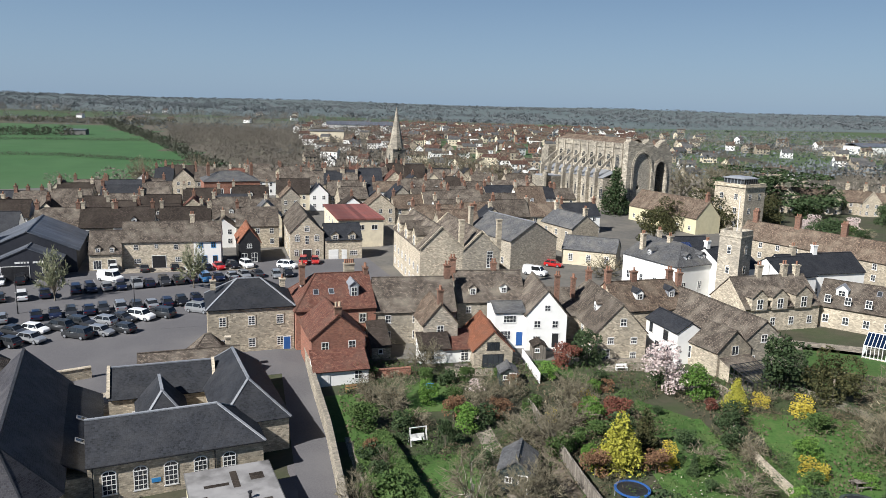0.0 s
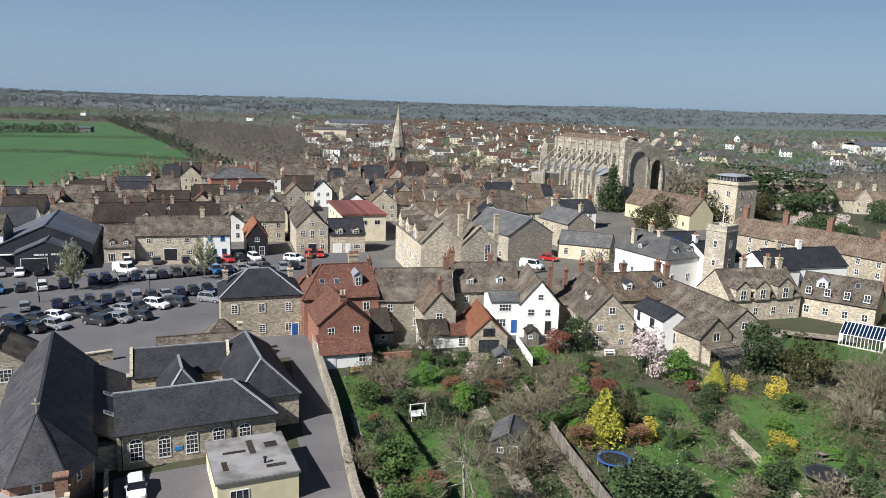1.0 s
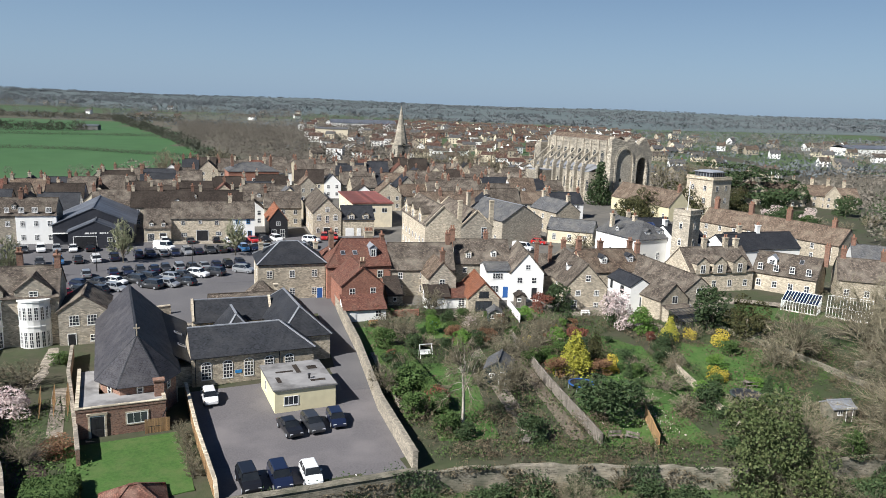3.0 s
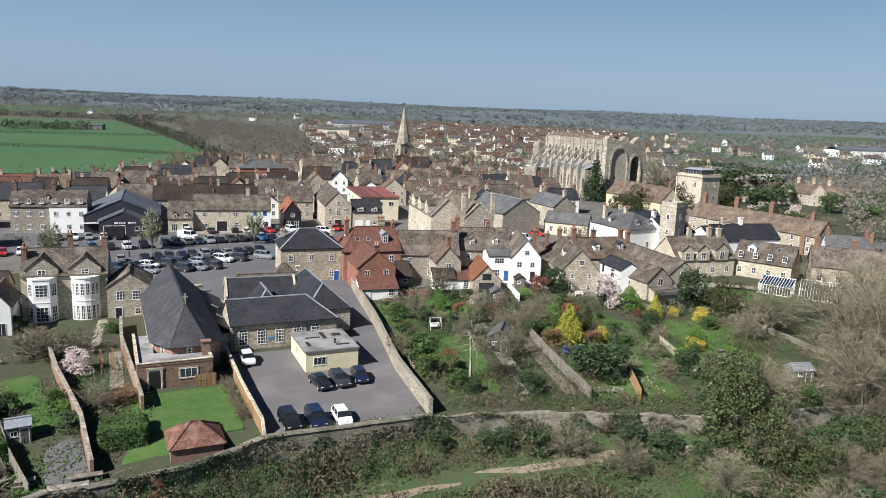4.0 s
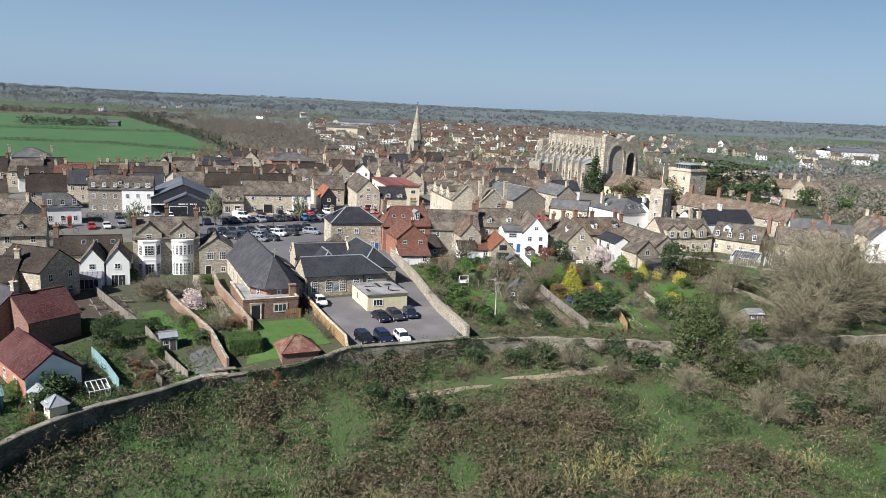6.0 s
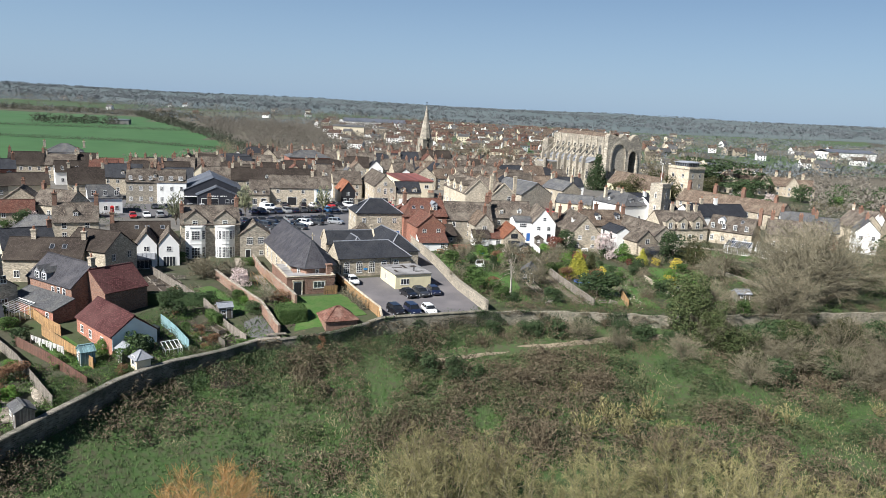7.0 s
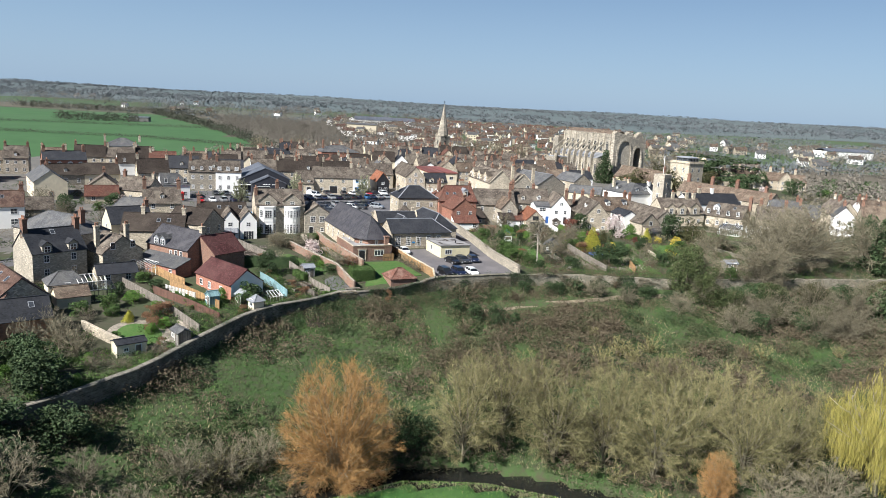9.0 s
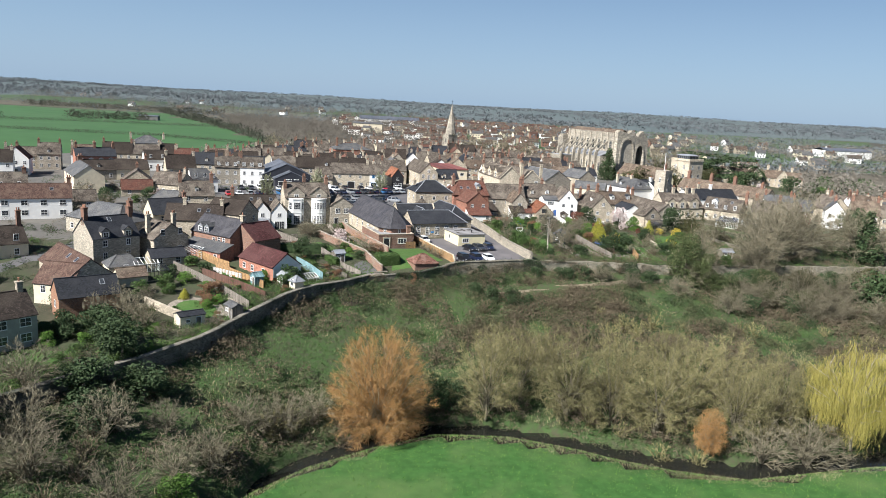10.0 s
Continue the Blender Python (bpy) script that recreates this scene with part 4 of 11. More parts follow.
    for x0, y0, x1, y1 in ((px0 - 0.1, py0 - 0.1, px1 + 0.1, py0 + 0.3), (px0 - 0.1, py0 + 0.3, px0 + 0.3, 6.1), (px1 - 0.3, py0 + 0.3, px1 + 0.1, py1)):
        box(bm, x0, y0, h + 0.35, x1, y1, h + 0.43)
    part("coping", bm, ASHLAR, porch)
    add_chimney(e, px1 - 0.5, py0 + 2.2, 0, h + 2.0, 1.0, 0.7, BRICK_BROWN, 0)
    add_door(e, pose(px0 + 2.0, py0 - 0.01, 0.15), BLACK, 1.3, 2.3)
    bm = bmesh.new()
    for x0, x1, z0, z1 in ((px0 + 1.1, px0 + 1.3, 0, 2.75), (px0 + 2.7, px0 + 2.9, 0, 2.75), (px0 + 1.0, px0 + 3.0, 2.6, 2.85)):
        box(bm, x0, py0 - 0.12, z0, x1, py0 + 0.01, z1)
    box(bm, px0 + 0.8, py0 - 0.9, -0.4, px0 + 3.2, py0, 0.12)
    part("stone_doorway", bm, ASHLAR, porch)
    add_window(e, pose(px0 + 5.9, py0 - 0.01, 1.2), 2.1, 1.25, 3, 1, None, ASHLAR)
    bm = bmesh.new()
    for i in range(5):
        beam(bm, (px1 - 1.9 + i * 0.32, py0 - 0.8, 0), (px1 - 1.9 + i * 0.32, py0 - 0.8, 0.9), 0.04)
    beam(bm, (px1 - 1.9, py0 - 0.8, 0.9), (px1 - 0.5, py0 - 0.8, 0.9), 0.05)
    beam(bm, (px1 - 1.0, py0 - 0.2, 0.2), (px1 + 0.1, py0 - 0.2, 2.6), 0.1)
    part("area_railing", bm, BLACK, porch)
    return e


chapel()

# ---- the terrace of houses above the gardens ----
house(-31.4, 97.2, 18, 11.6, 9.5, 6.6, 9.6, STONE, SLATE, "square stone house with sash windows and a hipped slate roof", hips=(4.2, 4.2), wins="F2x3 L2x2", cap=LEAD, surround=ASHLAR, chims=((0.9, 5, 9.6, 0.7, 0.9, STONE, 1), (10.6, 5.2, 9.4, 0.7, 1.0, STONE, 1)), doors=(("F", 10.6, BLUE),), bars=(2, 4), z0=1.2)
house(-19.9, 99.7, 17, 11.4, 12.0, 5.9, 9.7, BRICK, T_CLAY, "tall red brick house with stone dressings and clay tiled roof", hips=(3.5, 0), wins="F2x3", surround=ASHLAR, chims=((1.6, 6, 11.3, 0.8, 1.1, BRICK, 2), (8.6, 6.3, 11.2, 1.5, 0.8, ASHLAR, 5), (11.0, 6, 10.6, 0.6, 1.2, BRICK, 2)), dormers=(("F", 8.6, 1.9, 1.25, 1.7, LEAD, LEAD), ("L", 5.0, 1.5, 1.3, 1.3, WHITE, T_CLAY)), lights=(("F", 3.2, 2.3), ("F", 5.4, 2.3)), bars=(2, 2), z0=1.3)
house(-16.1, 90.1, 19, 7.0, 9.0, 5.2, 8.1, BRICK, T_CLAY, "red brick rear wing with a gable over two sash windows", ridge="y", wins="F2x2", chims=((3.5, 0.7, 9.2, 0.9, 0.6, BRICK, 2),), z0=1.1, pot_mat=POTPALE)


def lean_to(x, y, rot, L, D, he, ht, wall, tile, label, wins="", doors=(), z0=None, glazed=False):
    gz0 = G(x, y) if z0 is None else z0
    e = thing("lean_to", x, y, rot, label, "extension", gz0, "rear extensions")
    bm = bmesh.new()
    a = [bm.verts.new(p) for p in ((0, 0, -1.5), (0, D, -1.5), (0, D, ht - 0.05), (0, 0, he))]
    b = [bm.verts.new((L, v.co.y, v.co.z)) for v in a]
    bm.faces.new(a)
    bm.faces.new(b[::-1])
    for i in range(4):
        bm.faces.new((a[i], a[(i + 1) % 4], b[(i + 1) % 4], b[i]))
    part("wall", bm, wall, e)
    bm = bmesh.new()
    s = (ht - he) / D
    slab(bm, (-0.15, -0.25, he - 0.25 * s), (L + 0.15, -0.25, he - 0.25 * s), (L + 0.15, D, ht), (-0.15, D, ht), rough=0.02)
    if glazed:
        for i in range(int(L / 0.7) + 1):
            u = L * i / int(L / 0.7)
            beam(bm, (u, -0.2, he - 0.2 * s + 0.2), (u, D, ht + 0.2), 0.07)
    part("roof", bm, tile, e)
    if wins:
        for u, z, w, h, c, r in wins:
            add_window(e, pose(u, 0, z), w, h, c, r)
    for u, m in doors:
        add_door(e, pose(u, 0, 0.05), m)
    return e


lean_to(-15.3, 87.0, 18, 6.9, 3.4, 2.2, 3.9, WHITE, T_CLAY, "lean-to kitchen with a clay tiled roof and white walls", ((5.6, 0.9, 1.0, 1.1, 2, 2),), ((1.4, TRIM),), z0=0.9)
house(-9.2, 103.2, 10, 12.0, 8.5, 5.0, 9.0, STONE_GREY, T_STONE, "old rubble-stone cottage with a mossy stone-tiled roof", wins="F2x3", chims=((11.3, 4.2, 11.0, 0.9, 0.8, BRICK, 2),), win=(0.85, 1.15), z0=1.4)
house(-2.0, 98.4, 14, 4.9, 7.0, 4.6, 7.4, STONE_GREY, T_BROWN, "gabled rubble-stone rear wing with a brick stack", ridge="y", wins="F1x1", front=(("F", 2.4, 3.4, 1.0, 1.0, 2, 2),), chims=((2.45, 0.8, 9.4, 0.7, 0.9, BRICK, 2),), z0=1.5)
lean_to(-2.4, 95.6, 12, 4.2, 2.9, 2.2, 3.7, WHITE, T_DARK, "white garden room with a tiled lean-to roof", ((1.4, 0.5, 1.3, 1.6, 3, 2),), z0=1.3)
lean_to(-9.0, 97.2, 14, 2.6, 5.8, 1.9, 4.0, STONE_GREY, T_DARK, "low stone outhouse with a dark tiled roof", ((1.2, 0.9, 0.6, 0.7, 1, 1),), z0=1.2)
house(2.9, 108.6, 9, 10.6, 8.0, 5.2, 9.0, STONE_GREY, T_STONE, "stone cottage with two dormers in a stone-tiled roof", wins="F2x3", dormers=(("F", 2.5, 0.8, 1.2, 1.2), ("F", 7.4, 1.0, 1.1, 1.1, WHITE, T_STONE)), chims=((-0.2, 4, 11.2, 0.9, 0.8, BRICK, 2), (6.4, 4.2, 10.4, 0.8, 0.7, BRICK, 2)), win=(0.8, 1.0), z0=1.6, category="cottage")
house(4.9, 94.6, 8, 5.3, 10.0, 2.6, 5.2, STONE, T_ORANGE, "cottage with an orange pantiled roof and dark glazed gable", ridge="y", wins="", front=(("F", 2.6, 0.1, 2.9, 2.0, 4, 1), ("F", 2.6, 2.7, 1.7, 1.1, 3, 1)), frame_mat=BLACK, z0=1.2, category="cottage")
lean_to(0.9, 96.3, 12, 4.2, 4.8, 2.1, 3.5, WHITE, T_CLAY, "white kitchen extension with rooflights in a tiled roof", ((2.9, 0.4, 1.1, 1.6, 2, 4),), z0=1.2)
house(8.2, 102.6, 8, 4.5, 5.6, 5.0, 5.9, WHITE, SLATE_PALE, "white rendered house wing with a shallow slate roof", wins="", front=(("F", 2.2, 3.5, 1.9, 1.1, 4, 2), ("F", 1.4, 1.0, 2.0, 1.3, 4, 2)), doors=(("F", 3.7, BLUE),), z0=1.9)
house(12.7, 102.2, 4, 5.9, 12.0, 4.8, 8.3, WHITE, T_STONE, "white rendered gable house with small dark windows", ridge="y", wins="", front=(("F", 1.6, 2.9, 1.0, 1.1, 2, 2), ("F", 4.2, 2.9, 0.9, 1.1, 2, 2), ("F", 3.0, 5.4, 0.9, 0.9, 2, 2), ("F", 1.6, 0.9, 1.1, 0.8, 3, 1)), doors=(("F", 4.3, BLACK),), z0=2.0, chims=((5.6, 6.0, 9.4, 0.7, 0.7, BRICK, 2),))
house(22.2, 99.4, 7, 7.4, 16.0, 4.6, 8.6, STONE, T_STONE, "gabled limestone house with white casements and a roof dormer", ridge="y", wins="L2x4", front=(("F", 3.9, 5.6, 0.95, 1.1, 2, 2), ("F", 2.2, 3.0, 0.95, 1.0, 3, 2), ("F", 5.6, 3.0, 0.95, 1.0, 3, 2), ("F", 1.6, 0.2, 1.1, 2.0, 2, 4), ("F", 5.6, 0.7, 0.95, 1.1, 3, 2)), dormers=(("L", 10.5, 1.6, 1.3, 1.2, WHITE, T_STONE),), chims=((0.4, 13.0, 9.6, 0.6, 0.8, BRICK, 2), (3.7, 15.5, 10.2, 0.8, 0.8, BRICK, 2)), z0=0.6)
lean_to(17.6, 108.0, 4, 5.0, 6.5, 3.6, 6.4, STONE_GREY, T_STONE, "stone-tiled range joining two houses", z0=1.6)
house(27.5, 108.5, 16, 12.0, 9.5, 4.4, 7.8, STONE, T_BROWN, "stone cottage with a brown stone-tiled roof and two dormers", wins="F1x3", dormers=(("F", 4.4, 1.6, 1.3, 1.2, WHITE, SLATE), ("F", 10.2, 1.8, 1.2, 1.2, LEAD, SLATE)), chims=((0.4, 4.8, 9.9, 0.9, 0.8, BRICK, 2), (5.0, 4.8, 9.5, 0.9, 0.7, BRICK, 1), (11.5, 4.8, 9.5, 0.9, 0.7, BRICK, 2)), z0=1.5, category="cottage")
house(30.9, 105.4, -74, 8.0, 4.2, 5.0, 6.3, WHITE, SLATE, "white rendered house with a blue slate roof", wins="", front=(("F", 1.4, 3.3, 0.8, 1.4, 2, 3), ("F", 5.2, 3.2, 1.2, 1.4, 2, 3), ("F", 3.2, 0.4, 0.9, 2.0, 2, 3), ("F", 6.2, 0.2, 1.3, 2.2, 2, 3)), frame_mat=BLACK, z0=1.0, shift=0.5)
house(40.6, 95.4, 17, 8.6, 21.0, 3.6, 7.1, STONE_GREY, T_STONE, "long barn-like stone house with a great stone-tiled roof", ridge="y", wins="L1x5", front=(("F", 4.2, 4.2, 1.0, 1.1, 2, 2), ("F", 2.4, 1.2, 1.0, 1.2, 2, 2)), chims=((4.3, 20.4, 9.4, 0.9, 0.7, BRICK, 2),), z0=1.2, category="house")
house(37.2, 93.4, 24, 5.9, 7.5, 4.0, 6.6, STONE, T_STONE, "stone cottage wing with a gable and mullioned window", ridge="y", wins="", front=(("F", 3.0, 3.3, 1.2, 1.3, 2, 1), ("L", 2.0, 1.6, 1.3, 1.8, 2, 2)), surround=ASHLAR, z0=0.8, category="cottage")
lean_to(38.6, 91.0, 24, 5.0, 2.6, 2.2, 3.2, STONE, T_STONE, "stone porch with a stone-tiled lean-to roof", z0=0.8)


def conservatory(x, y, rot, L, D, h, top, bars_mat, label, z0=None, step=0.75):
    """A glazed frame: posts, rails and rafters, with panes between."""
    e = thing("conservatory", x, y, rot, label, "conservatory", z0)
    n, k = max(2, round(L / step)), max(2, round(D / step))
    for i in range(n + 1):
        bm = bmesh.new()
        u = L * i / n
        beam(bm, (u, 0, 0), (u, 0, h), 0.08)
        part("post", bm, bars_mat, e)
        bm = bmesh.new()
        beam(bm, (u, -0.05, h), (u, D, top), 0.07)
        part("rafter", bm, bars_mat, e)
    bars = [((0, D, top), (L, D, top))]
    for z in (0.3, h):
        bars += [((0, 0, z), (L, 0, z)), ((0, 0, z), (0, D, z)), ((L, 0, z), (L, D, z))]
    for j in range(1, k):
        v = D * j / k
        bars += [((u, v, 0), (u, v, h + (top - h) * v / D)) for u in (0, L)]
    for p, q in bars:
        bm = bmesh.new()
        beam(bm, p, q, 0.08)
        part("rail" if p[2] == q[2] else "post", bm, bars_mat, e)
    bm = bmesh.new()
    box(bm, 0, -0.02, 0, L, 0.02, 0.3)
    for u in (0, L):
        box(bm, u - 0.03, 0.03, 0, u + 0.03, D, 0.3)
    part("dwarf_wall", bm, STONE, e)
    bm = bmesh.new()
    box(bm, 0.05, 0.05, 0, L - 0.05, D - 0.05, 0.06)
    part("floor_slab", bm, PAVING, e, "pale paved floor")
    bm = bmesh.new()
    for q in (((0, 0, 0.3), (L, 0, 0.3), (L, 0, h), (0, 0, h)), ((0, 0, h), (L, 0, h), (L, D, top), (0, D, top)), ((0, 0, 0.3), (0, D, 0.3), (0, D, top), (0, 0, h)), ((L, 0, 0.3), (L, D, 0.3), (L, D, top), (L, 0, h))):
        bm.faces.new([bm.verts.new(p) for p in q])
    g = part("glazing", bm, CLEAR, e, "clear glass panes")
    g.visible_shadow = False
    return e


CLEAR = bpy.data.materials.new("clear_glass")
CLEAR.use_nodes = True
cn, cl = CLEAR.node_tree.nodes, CLEAR.node_tree.links
glossy, trans, mixer, fres = cn.new("ShaderNodeBsdfGlossy"), cn.new("ShaderNodeBsdfTransparent"), cn.new("ShaderNodeMixShader"), cn.new("ShaderNodeFresnel")
glossy.inputs["Roughness"].default_value = 0.05
trans.inputs[0].default_value = (0.82, 0.86, 0.85, 1)
cl.new(fres.outputs[0], mixer.inputs[0])
cl.new(trans.outputs[0], mixer.inputs[1])
cl.new(glossy.outputs[0], mixer.inputs[2])
cl.new(mixer.outputs[0], cn["Material Output"].inputs[0])

conservatory(39.5, 87.2, 24, 6.2, 4.0, 2.1, 3.1, BLACK, "dark-framed conservatory with a glazed roof", 0.9)
conservatory(62.0, 102.6, -38, 6.0, 3.6, 2.0, 3.2, TRIM, "white-framed greenhouse against the house", 1.4, 0.5)
conservatory(68.2, 98.6, -30, 7.0, 3.6, 2.0, 3.4, TRIM, "white-framed greenhouse on the garden terrace", 1.4, 0.5)
house(49.0, 113.6, 16, 14.5, 9.0, 4.0, 8.0, STONE, T_STONE, "limestone house with three gabled dormers along its front", wins="F1x4", dormers=(("F", 2.4, -0.3, 3.0, 2.0, STONE, T_STONE), ("F", 6.3, -0.3, 3.0, 2.0, STONE, T_STONE), ("F", 10.9, -0.3, 3.3, 2.2, STONE, T_STONE)), chims=((5.5, 4.5, 10.0, 0.9, 0.8, STONE, 2), (10.5, 4.5, 10.0, 0.9, 0.8, STONE, 2), (13.0, 4.5, 9.8, 0.9, 0.8, STONE, 1)), z0=1.5, copings=False)
house(63.2, 119.0, -38, 12.0, 8.4, 3.6, 7.2, STONE, T_STONE, "limestone house with white casements and a stone-tiled roof", wins="F2x4", dormers=(("F", 3.2, 1.8, 1.8, 1.2, WHITE, LEAD),), lights=(("F", 8.5, 2.5),), chims=((12.5, 4.5, 10.0, 0.9, 0.8, BRICK, 2),), z0=1.5)
house(77.0, 112.0, -20, 14.0, 8.0, 4.0, 7.6, STONE, T_STONE, "stone cottage row with a stone-tiled roof", wins="F1x4", chims=((1, 4, 9.5), (8, 4, 9.5)), z0=1.5, category="cottage")


def tower():
    e = thing("stone_tower", 50.6, 121.8, 40, "slim square rubble-stone tower with arched windows and a flagpole", "tower", 1.5)
    w, h = 3.9, 15.0
    bm = bmesh.new()
    box(bm, 0, 0, -1, w, w, h - 1.1)
    box(bm, -0.1, -0.1, h - 1.1, w + 0.1, w + 0.1, h - 0.9)
    part("shaft", bm, STONE_GREY, e)
    bm = bmesh.new()
    for x0, y0, x1, y1 in ((0, 0, w, 0.35), (0, w - 0.35, w, w), (0, 0.35, 0.35, w - 0.35), (w - 0.35, 0.35, w, w - 0.35)):
        box(bm, x0, y0, h - 0.9, x1, y1, h)
    part("parapet", bm, STONE_GREY, e)
    for side in "FL":
        for z, hh in ((11.0, 1.2), (7.6, 1.1), (4.4, 1.1)):
            add_window(e, on_side(side, w / 2, z, w, w), 0.75, hh, 1, 2, None, ASHLAR, True)
    bm = bmesh.new()
    prism(bm, circle(w / 2, w / 2, 0.07, 8), h - 1.0, h + 5.5)
    prism(bm, circle(w / 2, w / 2, 0.13, 8), h + 5.5, h + 5.7)
    part("flagpole", bm, TRIM, e)
    return e


tower()
house(41.5, 125.6, 28, 11.6, 13.6, 7.9, 10.8, WHITE, SLATE_PALE, "large white rendered house with a hipped grey slate roof", ridge="y", hips=(5.0, 0), wins="F2x3 L2x4", dormers=(("F", 3.8, 1.2, 1.2, 0.9, LEAD, SLATE_PALE), ("F", 7.4, 1.2, 1.2, 0.9, LEAD, SLATE_PALE), ("L", 5.5, 1.2, 1.0, 0.9, LEAD, SLATE_PALE)), chims=((2.2, 11, 12.0, 0.8, 0.8, STONE, 2), (5.5, 7.5, 11.9, 0.8, 0.8, STONE, 2)), z0=1.5, win=(0.9, 1.5), bars=(2, 2))
house(50.4, 126.6, 28, 9.0, 10.0, 7.2, 10.4, WHITE, SLATE, "white house range with a blue slate roof behind the tower", wins="F1x2", z0=1.5, chims=((0.5, 5, 11.8, 0.8, 0.8, WHITE, 2),))
house(59.8, 139.5, -70, 9.0, 8.0, 5.2, 8.0, WHITE, SLATE, "white gabled house with a slate roof", ridge="y", wins="F1x2", z0=1.5)
house(65.5, 134.7, 16, 18.0, 8.0, 5.0, 8.0, WHITE, SLATE, "long white house with a blue slate roof", wins="F1x4", z0=1.5, chims=((4, 4, 9.8, 0.9, 0.8, STONE, 2), (9, 4, 9.8, 0.9, 0.8, WHITE, 2)))
house(73.0, 178.0, -58, 40.0, 8.0, 5.0, 8.6, STONE, T_BROWN, "long terrace of stone cottages with tall brick stacks", wins="F2x9", chims=((2, 4, 11.4, 1.3, 0.8, BRICK, 3), (13, 4, 11.4, 1.3, 0.8, BRICK, 3), (24, 4, 11.4, 1.3, 0.8, BRICK, 3), (36, 4, 10.4, 1.0, 0.8, BRICK, 2)), z0=1.5, category="terrace")

# ---- houses along the lane west of the chapel ----
bay_house = house(-65.0, 69.6, 20, 12.0, 9.0, 7.6, 11.0, STONE, T_STONE, "tall stone house with two white bays under attic gables", wins="R2x2 L2x2", chims=((0.3, 3, 11.6, 0.7, 1.0, BRICK, 2), (6.2, 8.2, 12.6, 0.8, 0.7, BRICK, 2), (11.6, 4.5, 12.8, 0.8, 1.1, BRICK, 2)), z0=0.0, surround=None, dormers=(("F", 2.9, 0.0, 4.6, 1.0, STONE_GREY, T_STONE), ("F", 8.9, 0.0, 4.6, 1.0, STONE_GREY, T_STONE)))
for centre, bays, label in ((2.9, 5, "white canted bay with sash windows"), (8.9, 9, "white rounded bay with sash windows")):
    bm = bmesh.new()
    ring = [(centre + 2.0 * math.cos(a), -1.35 * math.sin(a) + 0.0) for a in [math.pi * i / (bays - 1) for i in range(bays)]]
    if bays == 5:
        ring = [(centre + 2.0, 0), (centre + 1.15, -1.3), (centre - 1.15, -1.3), (centre - 2.0, 0)]
    prism(bm, ring + [(centre - 2.0, 0.2), (centre + 2.0, 0.2)], -1, 7.2)
    cx, cy = centre, -0.3
    prism(bm, [(cx + (px - cx) * 1.08, py * 1.08) for px, py in ring] + [(centre - 2.1, 0.2), (centre + 2.1, 0.2)], 7.2, 7.45)
    prism(bm, [(cx + (px - cx) * 1.05, py * 1.05) for px, py in ring] + [(centre - 2.05, 0.2), (centre + 2.05, 0.2)], 3.65, 3.8)
    bay = part("bay", bm, WHITE, bay_house, label)
    sides = list(zip(ring, ring[1:]))
    for (x1, y1), (x0, y0) in sides:
        wide = math.hypot(x1 - x0, y1 - y0)
        if wide < 0.5:
            continue
        ang = math.degrees(math.atan2(y1 - y0, x1 - x0))
        for z, hh in ((0.7, 2.3), (4.6, 1.9)):
            w = round(min(1.7, wide * 0.75), 2)
            f = put("window", window_mesh(w, hh, 3 if w > 1 else 2, 4, TRIM), bay, pose((x0 + x1) / 2, (y0 + y1) / 2, z, 0, 0, ang))
            p = put("window_pane", pane_mesh(w, hh), bay, pose((x0 + x1) / 2, (y0 + y1) / 2, z, 0, 0, ang))
house(-53.4, 72.6, 20, 6.4, 8.0, 5.4, 7.6, STONE_GREY, T_STONE, "grey gabled house carried on posts over an open porch", ridge="y", wins="", front=(("F", 2.0, 3.3, 1.3, 1.5, 3, 3), ("F", 4.3, 3.3, 1.3, 1.5, 3, 3), ("F", 4.4, 0.9, 0.9, 1.0, 2, 2)), doors=(("F", 1.6, BLACK),), z0=0.2)
for u in (0.0, 4.2):
    house(-70.8 + u * 0.94, 60.6 + u * 0.34, 20, 3.9, 8.0, 4.6, 7.0, WHITE, T_STONE, "white rendered cottage gable with a glazed veranda", ridge="y", wins="", front=(("F", 1.95, 3.3, 1.0, 1.0, 2, 2), ("F", 2.0, 0.2, 2.4, 2.0, 4, 1)), z0=0.1, category="cottage")
lean_to(-70.6, 58.6, 20, 4.0, 2.0, 2.1, 2.8, WHITE, LEAD, "glazed veranda with white posts", ((2, 0.2, 3.0, 1.8, 4, 1),), z0=0.1, glazed=True)
house(-71.4, 48.4, 73, 8.4, 9.5, 5.6, 8.6, STONE, T_DARK, "stone house with a brown tiled roof and mullioned gable", ridge="y", wins="F2x2", surround=ASHLAR, z0=0.0)
house(-77.5, 64.5, 21, 11.5, 8.0, 4.6, 7.4, STONE, T_DARK, "house with a dark tiled roof and rooflights", wins="F1x3", lights=(("F", 5, 2), ("F", 7, 2), ("F", 10, 2)), chims=((0.3, 4, 9.5, 0.8, 1.0, BRICK, 2),), z0=0.3)
house(-88.0, 45.0, 10, 13.0, 8.5, 4.2, 7.4, STONE, T_DARK, "long cottage with a dark tiled roof and rooflights", wins="F1x3", lights=(("F", 7.5, 2), ("F", 9.6, 2)), chims=((4, 4.2, 9.0, 0.8, 0.9, STONE, 2), (12.5, 4.2, 8.8, 0.8, 0.9, STONE, 2)), z0=0.0)
